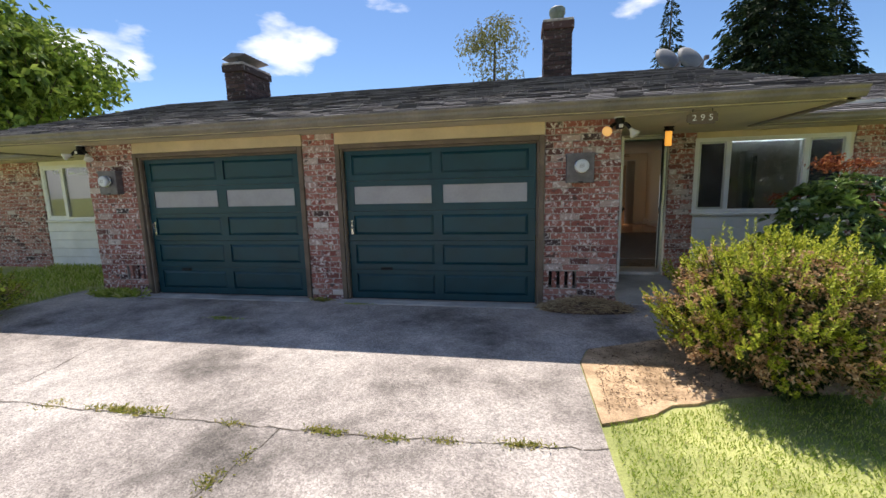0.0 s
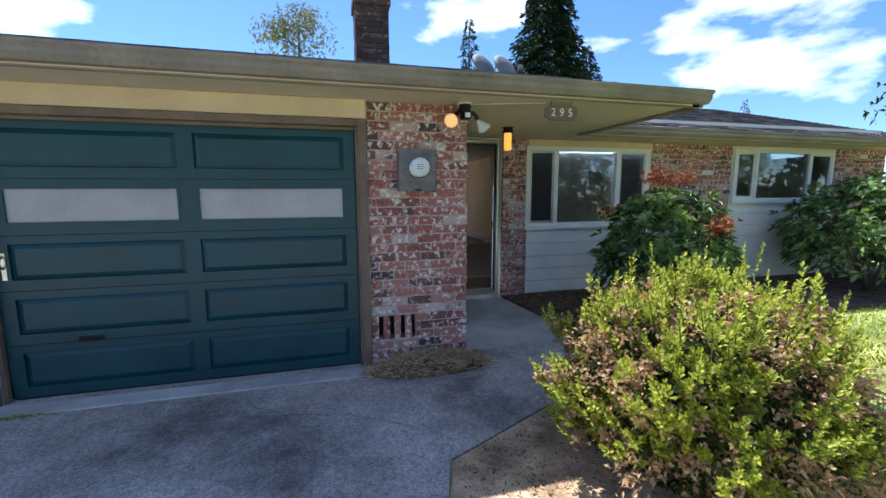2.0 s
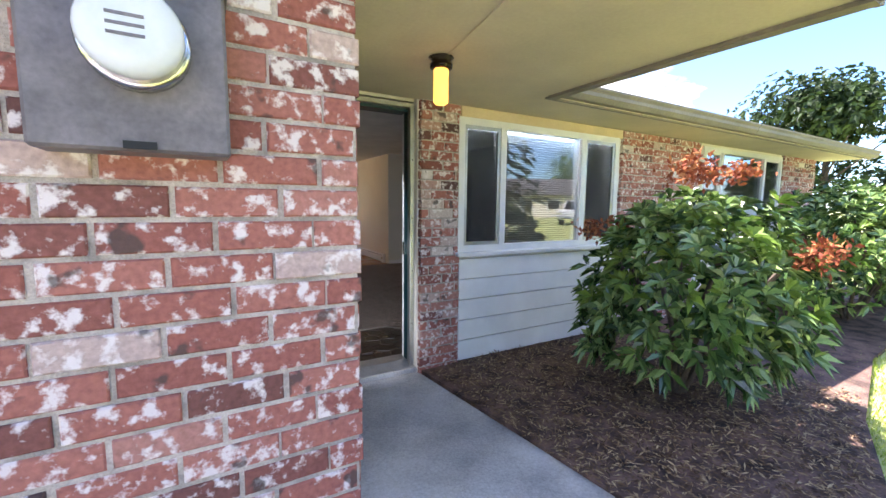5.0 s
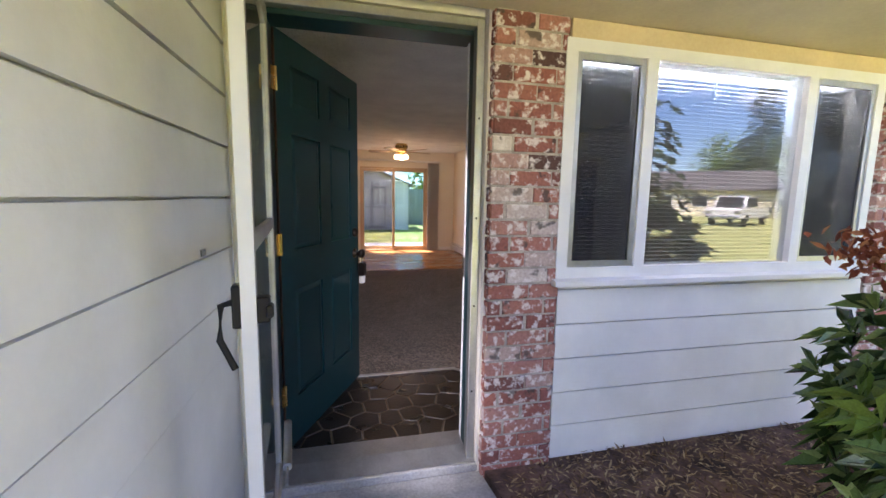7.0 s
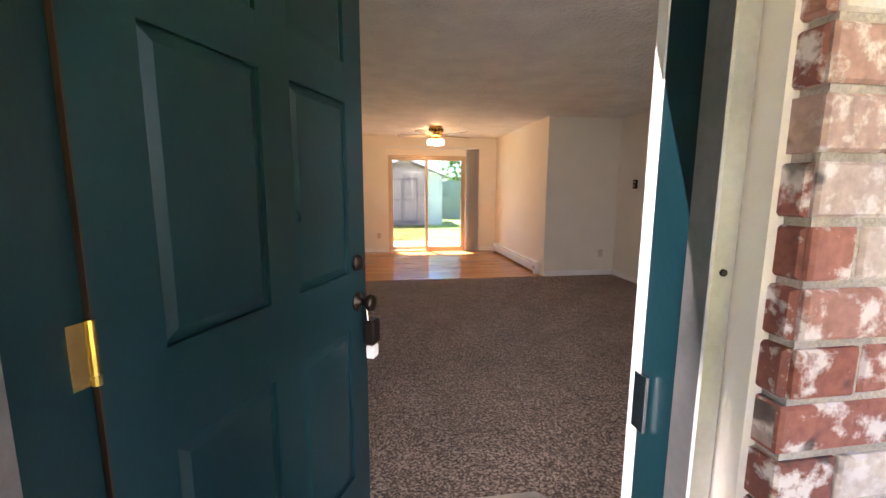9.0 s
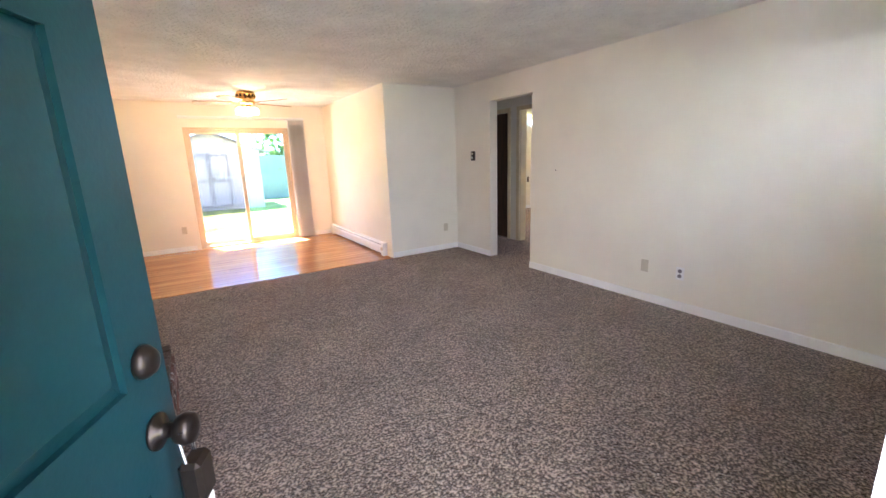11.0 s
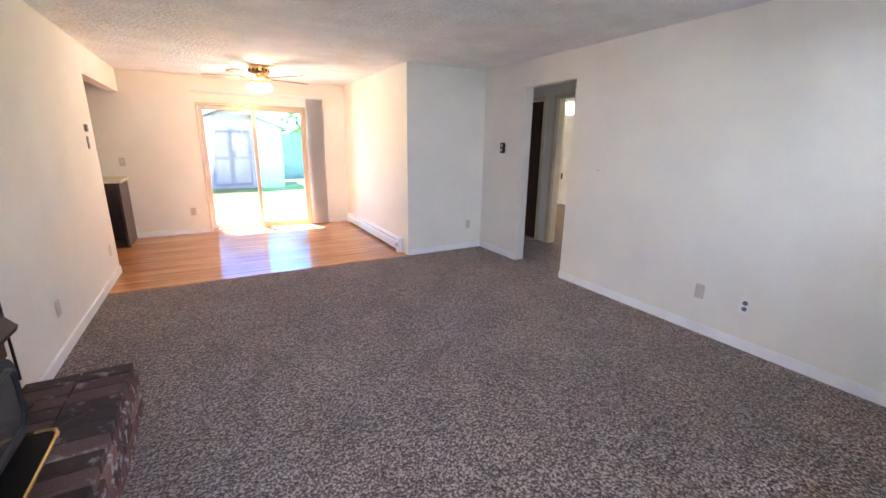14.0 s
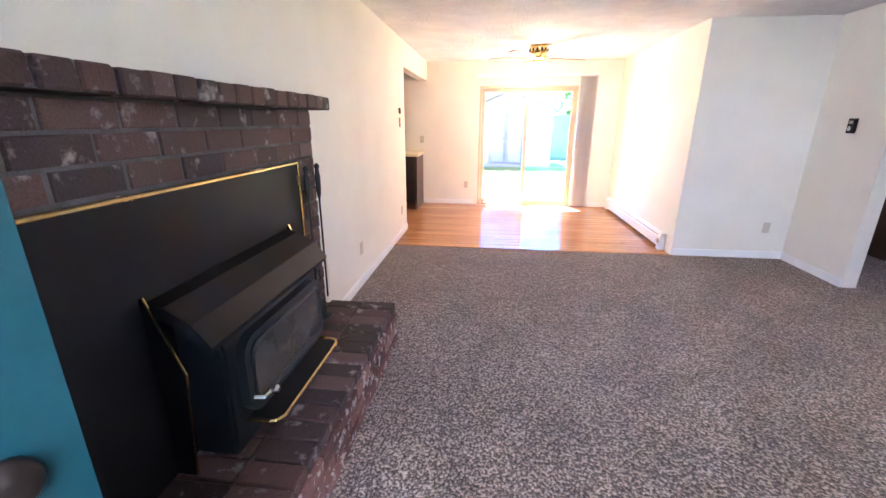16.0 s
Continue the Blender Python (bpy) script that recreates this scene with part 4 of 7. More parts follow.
part("step_face", bx(1.20, 2.232, 7.04, 7.059, GZ + 0.006, -0.012, 0.004), M_CONC_WALK, frame_e)
part("strike", bx(2.178, 2.184, 7.18, 7.21, 0.9, 1.0), M_CHROME, frame_e, "chrome strike plate")
for z in (0.35, 0.78, 1.2, 1.65):
    part("screw", cyl(B(), (2.20, 7.076, z), (2.20, 7.072, z), 0.005, seg=8), M_BLACK, frame_e)


def entry_door():
    W, H, T = 0.905, 2.0, 0.044
    d = thing("door_entry", 1.312, 7.27, 0.022, "open teal six-panel entry door with dark bronze hardware", "door", rz=65.5)
    body = B()
    box(body, 0, W, 0.012, T - 0.012, 0, H)
    st, mid = 0.115, 0.11
    cols = ((st, W / 2 - mid / 2), (W / 2 + mid / 2, W - st))
    rows = ((0.24, 0.80), (1.0, 1.56), (1.68, 1.88))
    for y0, y1 in ((0.0, 0.012), (T - 0.012, T)):
        for a, b in ((0, st), (W / 2 - mid / 2, W / 2 + mid / 2), (W - st, W)):
            box(body, a, b, y0, y1, 0, H)
        zz = [0] + [v for r in rows for v in r] + [H]
        for k in range(0, len(zz), 2):
            for a, b in cols:
                box(body, a, b, y0, y1, zz[k], zz[k + 1])
    leaf = part("leaf", body, M_TEAL_LEAF, d)
    for a, b in cols:
        for z0, z1 in rows:
            part("panel", raised_panel(B(), a, b, z0, z1, 0.0118, 0.002, 0.028), M_TEAL_LEAF, leaf)
            part("panel", raised_panel(B(), a, b, z0, z1, T - 0.0118, T - 0.002, 0.028), M_TEAL_LEAF, leaf)
    part("hinge_edge", bx(-0.003, 0.0, 0.0, T, 0, H), M_DARKWOOD, d)
    part("free_edge", bx(W, W + 0.002, 0.0, T, 0, H), M_TEAL_LEAF, d)
    for z in (0.30, 1.04, 1.78):
        h = B()
        box(h, -0.006, -0.003, 0.002, 0.04, z - 0.05, z + 0.05)
        cyl(h, (-0.008, -0.006, z - 0.052), (-0.008, -0.006, z + 0.052), 0.007, seg=10)
        box(h, -0.05, -0.012, -0.005, -0.002, z - 0.05, z + 0.05)
        part("hinge", h, M_BRASS, d, "worn brass hinge")
    kx = W - 0.065
    part("deadbolt", lathe(B(), [(0.031, 0), (0.031, 0.008), (0.027, 0.014), (0.020, 0.022), (0.012, 0.024)], (kx, 0, 1.03), "-Y"), M_BRONZE, d, "dark bronze deadbolt", True)
    part("knob", lathe(B(), [(0.034, 0), (0.034, 0.006), (0.014, 0.012), (0.014, 0.03), (0.026, 0.038), (0.031, 0.052), (0.026, 0.066), (0.010, 0.07)], (kx, 0, 0.89), "-Y"), M_BRONZE, d, "dark bronze knob", True)
    part("knob", lathe(B(), [(0.034, 0), (0.034, -0.006), (0.014, -0.012), (0.014, -0.03), (0.026, -0.038), (0.031, -0.052), (0.026, -0.066), (0.010, -0.07)], (kx, T, 0.89), "-Y"), M_BRONZE, d, "dark bronze knob", True)
    lb = thing("lock_box", 0, 0, 0, "small key lock box hanging from the door knob", "lock box")
    lb.matrix_basis = pose(1.312, 7.27, 0.022, 0, 0, 65.5)
    b = B()
    box(b, kx - 0.03, kx + 0.03, -0.075, -0.035, 0.74, 0.83, 0.008)
    part("case", b, M_BRONZE, lb)
    part("shackle", tube(B(), [(kx - 0.018, -0.05, 0.82), (kx - 0.019, -0.045, 0.87), (kx - 0.012, -0.04, 0.895), (kx + 0.012, -0.04, 0.895), (kx + 0.019, -0.045, 0.87), (kx + 0.018, -0.05, 0.82)], 0.004), M_CHROME, lb, "bright steel shackle")
    part("tag", bx(kx - 0.022, kx + 0.022, -0.07, -0.04, 0.69, 0.738, 0.004), M_VINYL, lb, "white plastic key tag")
    return d


entry_door()


def storm_door():
    W, H = 0.86, 2.0
    d = thing("storm_door", 1.316, 7.085, 0.01, "open white aluminium storm door with two glass panes", "storm door", rz=-83.7)
    fr = B()
    for a, b in ((0, 0.055), (W - 0.055, W)):
        box(fr, a, b, -0.028, 0.0, 0, H, 0.003)
    for a, b in ((0, 0.12), (1.145, 1.19), (H - 0.07, H)):
        box(fr, 0.055, W - 0.055, -0.026, -0.002, a, b, 0.003)
    part("frame", fr, M_ALU, d)
    part("edge_strip", bx(W, W + 0.004, -0.03, 0.002, 0, H), M_VINYL, d, "white painted edge")
    for a, b in ((0.12, 1.145), (1.19, H - 0.07)):
        p = part("pane", bx(0.056, W - 0.056, -0.016, -0.012, a, b), M_GLASS_CLEAR, d)
        p.visible_shadow = False
    hd = B()
    box(hd, W - 0.045, W - 0.005, -0.05, -0.028, 0.98, 1.08, 0.004)
    tube(hd, [(W - 0.025, -0.045, 1.04), (W - 0.03, -0.075, 1.03), (W - 0.03, -0.08, 0.95), (W - 0.025, -0.05, 0.88)], 0.008)
    part("outer_handle", hd, M_BLACK, d, "black plastic pull handle")
    hi = B()
    box(hi, W - 0.04, W - 0.005, 0.0, 0.03, 0.99, 1.05, 0.004)
    box(hi, W - 0.02, W + 0.015, 0.022, 0.038, 1.005, 1.035, 0.004)
    part("inner_latch", hi, M_BLACK, d, "black inner latch")
    cl = B()
    cyl(cl, (0.02, 0.03, 0.28), (0.34, 0.035, 0.28), 0.016)
    cyl(cl, (0.34, 0.035, 0.28), (0.44, 0.035, 0.28), 0.006)
    part("closer", cl, M_ALU, d, "aluminium door closer")
    return d


storm_door()
tagged(part("doorbell", bx(1.161, 1.172, 6.655, 6.70, 1.095, 1.118, 0.002), M_CHROME), "small metal door bell push on the siding", "doorbell")

tagged(part("conduit", tube(B(), [(1.19, 6.99, GZ), (1.19, 6.99, 1.0), (1.19, 6.99, EAVE - 0.005)], 0.012), M_SIDING_CREAM), "cream painted pipe beside the entry", "pipe")

# entry fixtures
def meter(x, mirror):
    m = thing("electric_meter", x, 5.198, 1.40, "grey steel electric meter box with a round glass meter", "electric meter", "electric meters")
    b = B()
    box(b, -0.15, 0.15, -0.10, 0.002, 0, 0.325, 0.006)
    part("box", b, M_METERBOX, m)
    part("cover_rim", prism(B(), [(-0.155, 0.30), (0.155, 0.30), (0.155, 0.33), (-0.155, 0.33)], "y", -0.104, 0.0), M_METERBOX, m)
    part("collar", lathe(B(), [(0.082, 0.0), (0.082, 0.03), (0.076, 0.034)], (0.01, -0.10, 0.185), "-Y", 28), M_CHROME, m, "metal collar", True)
    part("glass_dome", lathe(B(), [(0.074, 0.0), (0.074, 0.04), (0.068, 0.052), (0.04, 0.056)], (0.01, -0.134, 0.185), "-Y", 28), mat("meter face", (0.70, 0.74, 0.78), 0.12, var=0.05, bump=0), m, "pale round meter face", True)
    pl = B()
    for z in (0.20, 0.185, 0.17):
        box(pl, -0.02, 0.03, -0.1915, -0.190, z, z + 0.005)
    part("dial_lines", pl, M_METERBOX, m)
    part("latch", bx(-0.02, 0.03, -0.106, -0.099, 0.004, 0.018), M_BLACK, m)
    return m


meter(0.70, False)
meter(mirror_x(0.70), True)


def flood_lamps(x, y, lit, group="flood lamps"):
    f = thing("flood_lamp", x, y, EAVE, "black twin flood lamp with a sensor under the soffit", "flood lamp", group)
    part("base_plate", lathe(B(), [(0.06, -0.012), (0.058, 0.0), (0.03, 0.001)]), M_VINYL, f, "white base plate", True)
    body = B()
    lathe(body, [(0.045, -0.075), (0.05, -0.06), (0.05, -0.012), (0.03, -0.01)])
    box(body, -0.035, 0.035, -0.07, 0.03, -0.13, -0.06, 0.008)
    part("sensor_body", body, M_BLACK, f)
    part("sensor_lens", bx(-0.022, 0.022, -0.074, -0.069, -0.122, -0.085, 0.004), M_VINYL, f, "white sensor lens")
    for s, on in ((-1, lit), (1, False)):
        a, b = Vector((s * 0.05, -0.01, -0.07)), Vector((s * 0.11, -0.05 if s < 0 else -0.01, -0.13))
        part("arm", tube(B(), [a, (a + b) / 2 + Vector((0, 0, 0.01)), b], 0.019), M_BLACK, f)
        d = Vector((-0.45, -0.8, -0.35)).normalized() if s < 0 else Vector((0.45, -0.25, -0.7)).normalized()
        q = d.to_track_quat("Z", "Y")
        bulb = B()
        prof = [(0.02, 0.0), (0.022, 0.02), (0.05, 0.075), (0.055, 0.09)]
        rings = [[bulb.verts.new(b + q @ Vector((r * math.cos(2 * math.pi * k / 18), r * math.sin(2 * math.pi * k / 18), h))) for k in range(18)] for r, h in prof]
        for u, v in zip(rings, rings[1:]):
            for k in range(18):
                bulb.faces.new((u[k], u[(k + 1) % 18], v[(k + 1) % 18], v[k]))
        bulb.faces.new(rings[0][::-1])
        bl = part("bulb", bulb, M_VINYL, f, "white reflector bulb", True)
        face = B()
        lathe(face, [(0.053, 0.088), (0.045, 0.097), (0.02, 0.102)], seg=18)
        bmesh.ops.transform(face, matrix=Matrix.Translation(b) @ q.to_matrix().to_4x4(), verts=face.verts[:])
        part("bulb_face", face, M_SPOTGLOW if on else M_VINYL, bl, "", True)
    return f


flood_lamps(1.10, 5.12, True)
flood_lamps(mirror_x(1.10), 5.12, False)
lamp = thing("porch_lamp", 1.94, 6.18, EAVE, "lit amber cylinder porch lamp under the soffit", "porch lamp")
part("cap", lathe(B(), [(0.045, -0.06), (0.062, -0.055), (0.062, -0.035), (0.05, -0.03), (0.055, -0.006), (0.07, 0.0), (0.03, 0.002)]), M_BRONZE, lamp, "", True)
part("glass", lathe(B(), [(0.030, -0.245), (0.041, -0.235), (0.041, -0.065), (0.036, -0.058)]), M_PORCHGLOW, lamp, "lit amber glass", True)
wire = B()
tube(wire, [(1.16, 5.12, EAVE - 0.004), (1.55, 5.0, EAVE - 0.004), (1.72, 4.95, EAVE - 0.004)], 0.005)
tube(wire, [(1.72, 4.95, EAVE - 0.004), (1.82, 5.4, EAVE - 0.004), (1.94, 6.1, EAVE - 0.004)], 0.004)
tagged(part("conduit", wire, M_SOFFIT), "thin painted cable along the soffit", "cable")


def numeral(text, at, size, material, parent, rx=90):
    cu = bpy.data.curves.new("numeral", "FONT")
    cu.body, cu.size, cu.extrude = text, size, 0.003
    cu.align_x, cu.align_y = "CENTER", "CENTER"
    tmp = bpy.data.objects.new("numeral", cu)
    scene.collection.objects.link(tmp)
    me = bpy.data.meshes.new_from_object(tmp.evaluated_get(bpy.context.evaluated_depsgraph_get()))
    bpy.data.objects.remove(tmp)
    me.materials.append(material)
    ob = new("numeral", me)
    ob.parent = parent
    ob.matrix_basis = pose(*at, rx)
    return ob


sign = thing("house_number", 1.825, 4.88, 1.955, "dark wooden house number plaque reading 295", "house number")
c = 0.025
W2, H2 = 0.14, 0.115
part("plaque", prism(B(), [(-W2 + c, 0), (W2 - c, 0), (W2 - c, c * 0.6), (W2, c * 0.9), (W2, H2 - c), (W2 - c * 0.6, H2 - c * 0.5), (W2 - c, H2), (-W2 + c, H2), (-W2 + c * 0.6, H2 - c * 0.5), (-W2, H2 - c), (-W2, c * 0.9), (-W2 + c, c * 0.6)], "y", -0.010, 0.010), M_TRIM_BROWN, sign)
for k, ch in enumerate("295"):
    numeral(ch, (-0.075 + 0.075 * k, -0.0115, 0.057), 0.085, M_VINYL, sign)
for x in (-0.09, 0.09):
    part("hanger", tube(B(), [(x, 0, H2 - 0.012), (x, 0, EAVE - 1.955)], 0.004), M_BLACK, sign)


# ---- chimneys, dishes ----
def chimney(x0, x1, y0, y1, z0, z1, slanted, seed):
    c = thing("chimney", 0, 0, 0, "dark weathered brick chimney with lead flashing", "chimney", "chimneys")
    part("core", bx(x0 + 0.012, x1 - 0.012, y0 + 0.012, y1 - 0.012, z0, z1 - 0.02), M_MORTAR_DARK, c)
    brick_face(c, "x", y0, -1, x0, x1, z0, z1, material=M_BRICK_DARK, seed=seed, depth=0.02)
    brick_face(c, "y", x0, 1, y0, y1, z0, z1, material=M_BRICK_DARK, seed=seed + 1, depth=0.02)
    brick_face(c, "y", x1, -1, y0, y1, z0, z1, material=M_BRICK_DARK, seed=seed + 2, depth=0.02)
    part("corbel", bx(x0 - 0.03, x1 + 0.03, y0 - 0.03, y1 + 0.03, z1 - 0.13, z1, 0.006), M_BRICK_DARK, c)
    part("crown", bx(x0 - 0.02, x1 + 0.02, y0 - 0.02, y1 + 0.02, z1, z1 + 0.05, 0.01), M_MORTAR, c, "cement crown")
    part("flashing", prism(B(), [(x0 - 0.05, z0 - 0.01), (x1 + 0.05, z0 - 0.01), (x1 + 0.03, z0 + 0.10), (x0 - 0.03, z0 + 0.10)], "y", y0 - 0.02, y1 + 0.02), M_METERBOX, c, "grey lead flashing")
    cx, cy = (x0 + x1) / 2, (y0 + y1) / 2
    if slanted:
        for a in (y0 + 0.15, y1 - 0.15):
            part("cap_leg", bx(cx - 0.02, cx + 0.02, a - 0.01, a + 0.01, z1 + 0.05, z1 + 0.16), M_METERBOX, c)
        part("cap", prism(B(), [(cx - 0.27, z1 + 0.13), (cx + 0.25, z1 + 0.2), (cx + 0.25, z1 + 0.215), (cx - 0.05, z1 + 0.25), (cx - 0.27, z1 + 0.145)], "y", y0 + 0.05, y1 - 0.05), M_METERBOX, c, "bent sheet metal cap")
    else:
        part("flue", lathe(B(), [(0.13, 0.04), (0.13, 0.2), (0.15, 0.21), (0.15, 0.30), (0.12, 0.33), (0.05, 0.34)], (cx, cy, z1), seg=20), mat("old copper flue", (0.18, 0.22, 0.20), 0.6, var=0.2), c, "greenish metal flue cap", True)
    return c


chimney(0.46, 0.98, 8.65, 9.15, 3.32, 4.40, False, 31)
chimney(-5.85, -5.42, 7.95, 8.85, 3.12, 3.92, True, 35)


M_DISH = mat("dull grey dish", (0.16, 0.17, 0.18), 0.7, var=0.1, bump=0)


def dish(x, y, z, group):
    d = thing("satellite_dish", x, y, z, "grey satellite dish on the roof", "satellite dish", group)
    b = lathe(B(), [(0.02, 0.05), (0.12, 0.035), (0.22, 0.01), (0.30, -0.03), (0.305, -0.025), (0.22, 0.02), (0.12, 0.047), (0.02, 0.062)], seg=24)
    bmesh.ops.transform(b, matrix=pose(0, 0, 0.62, 62, 0, 25), verts=b.verts[:])
    part("reflector", b, M_DISH, d, "", True)
    part("mast", tube(B(), [(0, 0.05, -0.02), (0, 0.08, 0.3), (0, 0.06, 0.58)], 0.022), M_METERBOX, d)
    part("arm", tube(B(), [(0, 0.04, 0.42), (0.08, -0.2, 0.4), (0.12, -0.36, 0.5)], 0.012), M_METERBOX, d)
    part("receiver", bx(0.08, 0.16, -0.42, -0.34, 0.47, 0.55, 0.01), M_METERBOX, d)
    part("foot", bx(-0.08, 0.08, 0.0, 0.14, -0.04, 0.0), M_METERBOX, d)
    return d


for x, y in ((3.42, 9.7), (3.12, 10.1)):
    dish(x, y, EZ + (y - E2Y) * (R2Z - EZ) / (R2Y - E2Y) + 0.03, "satellite dishes")


# ---- plants ----
def leaf_mesh(name, P, D, N, L, W, material, parent, droop=0.15, label=""):
    """One folded leaf at each place P along D, face towards N."""
    P, D, N = np.asarray(P, float), np.asarray(D, float), np.asarray(N, float)
    D = D / (np.linalg.norm(D, axis=1, keepdims=True) + 1e-9)
    Sd = np.cross(D, N)
    Sd = Sd / (np.linalg.norm(Sd, axis=1, keepdims=True) + 1e-9)
    U = np.cross(Sd, D)
    n = len(P)
    L, W = np.broadcast_to(L, n)[:, None], np.broadcast_to(W, n)[:, None]
    tip = P + D * L - np.array([0, 0, 1.0]) * L * droop
    mid = P + D * L * 0.5
    left, right = mid + Sd * W * 0.5 + U * W * 0.14, mid - Sd * W * 0.5 + U * W * 0.14
    V = np.stack([P, left, tip, right], 1).reshape(-1, 3)
    i = np.arange(n)[:, None] * 4
    F = np.concatenate([i + np.array([[0, 2, 1]]), i + np.array([[0, 3, 2]])], 1).reshape(-1, 3)
    me = bpy.data.meshes.new(name)
    me.from_pydata(V.tolist(), [], F.tolist())
    me.materials.append(material)
    ob = new(name, me)
    ob.parent = parent
    ob["kind"] = "stuff"
    if label:
        ob["label"] = label
    return ob


def whorls(rng, C, out, per, spread=0.9):
    """Leaves radiating round each cluster's axis."""
    n = len(C)
    a = rng.uniform(0, 2 * np.pi, (n, per))
    ref = np.where(np.abs(out[:, 2:3]) > 0.9, [[1.0, 0, 0]], [[0, 0, 1.0]])
    s = np.cross(out, ref)
    s /= np.linalg.norm(s, axis=1, keepdims=True)
    u = np.cross(s, out)
    tilt = rng.uniform(0.4, 1.0, (n, per)) * spread
    D = out[:, None] * (1 - tilt[..., None] * 0.55) + (s[:, None] * np.cos(a)[..., None] + u[:, None] * np.sin(a)[..., None]) * tilt[..., None]
    P = np.repeat(C[:, None], per, 1) + rng.normal(0, 0.006, (n, per, 3))
    N = np.repeat(out[:, None], per, 1) + rng.normal(0, 0.25, (n, per, 3))
    return P.reshape(-1, 3), D.reshape(-1, 3), N.reshape(-1, 3)


def shell(rng, n, centre, radii, lumps=0.16, zmin=-1.0, inner=0.35, freq=2.6):
    """Places in an uneven rounded crown, most near its surface, and the ways out of it."""
    v = rng.normal(0, 1, (n * 2, 3))
    v /= np.linalg.norm(v, axis=1, keepdims=True)
    v = v[v[:, 2] > zmin][:n]
    bump = np.array([noise.noise(Vector(q) * freq + Vector(centre)) + 0.5 * noise.noise(Vector(q) * freq * 2.7) for q in v])
    r = (1 + lumps * bump * 2) * (1 - inner * rng.random(len(v)) ** 2.2)
    C = np.array(centre) + v * np.array(radii) * r[:, None]
    o = v / np.array(radii)
    return C, o / np.linalg.norm(o, axis=1, keepdims=True)


AZ_GREEN = ramp_mat("azalea leaves", [(0.0, (0.10, 0.15, 0.02)), (0.25, (0.28, 0.34, 0.03)), (0.65, (0.48, 0.53, 0.05)), (1.0, (0.70, 0.67, 0.12))], True, bump=0, rough=0.5, sub=0.42)
# darkened copy of the leaf colours, the crown's inner shade put into them
AZ_SHADE = ramp_mat("shaded inner azalea leaves", [(0.0, (0.02, 0.035, 0.008)), (0.7, (0.06, 0.085, 0.018)), (1.0, (0.12, 0.12, 0.03))], True, bump=0, rough=0.6, sub=0.2)
AZ_BROWN = ramp_mat("withered azalea blossoms", [(0.0, (0.34, 0.20, 0.10)), (0.5, (0.56, 0.34, 0.18)), (1.0, (0.74, 0.56, 0.34))], True, bump=0, rough=0.9, sub=0.35)
RH_GREEN = ramp_mat("rhododendron leaves", [(0.0, (0.03, 0.065, 0.02)), (0.5, (0.12, 0.21, 0.055)), (1.0, (0.32, 0.43, 0.14))], True, bump=0, rough=0.24, spec=0.75, sub=0.12)
RH_NEW = ramp_mat("young rhododendron leaves", [(0.0, (0.10, 0.20, 0.03)), (1.0, (0.24, 0.34, 0.06))], True, bump=0, rough=0.4, sub=0.3)
RH_RUST = ramp_mat("rust coloured spent flowers", [(0.0, (0.16, 0.035, 0.018)), (0.6, (0.34, 0.10, 0.04)), (1.0, (0.5, 0.22, 0.09))], True, bump=0, rough=0.85, sub=0.2)


AZ_STEM = mat("azalea twigs", (0.14, 0.10, 0.06), 0.9, var=0.2, bump=0)


def sprigs(rng, C, o, lmin, lmax, per):
    """Leaves spiralling up a short stem at each place, smaller towards the tip."""
    n = len(C)
    length = rng.uniform(lmin, lmax, (n, 1))
    f = np.linspace(0.05, 1, per)[None] + rng.normal(0, 0.02, (n, per))
    a = np.arange(per)[None] * 2.4 + rng.uniform(0, 6.3, (n, 1))
    ref = np.where(np.abs(o[:, 2:3]) > 0.9, [[1.0, 0, 0]], [[0, 0, 1.0]])
    s = np.cross(o, ref)
    s /= np.linalg.norm(s, axis=1, keepdims=True)
    u = np.cross(s, o)
    radial = s[:, None] * np.cos(a)[..., None] + u[:, None] * np.sin(a)[..., None]
    P = C[:, None] + o[:, None] * (f * length)[..., None]
    D = radial * (1.0 - 0.45 * f)[..., None] + o[:, None] * (0.55 + 0.5 * f)[..., None] + rng.normal(0, 0.12, (n, per, 3))
    N = o[:, None] * 1.0 - radial * 0.4 + rng.normal(0, 0.2, (n, per, 3))
    L = (0.039 - 0.014 * f) * rng.uniform(0.7, 1.15, (n, per))
    return P.reshape(-1, 3), D.reshape(-1, 3), N.reshape(-1, 3), L.reshape(-1), length[:, 0]


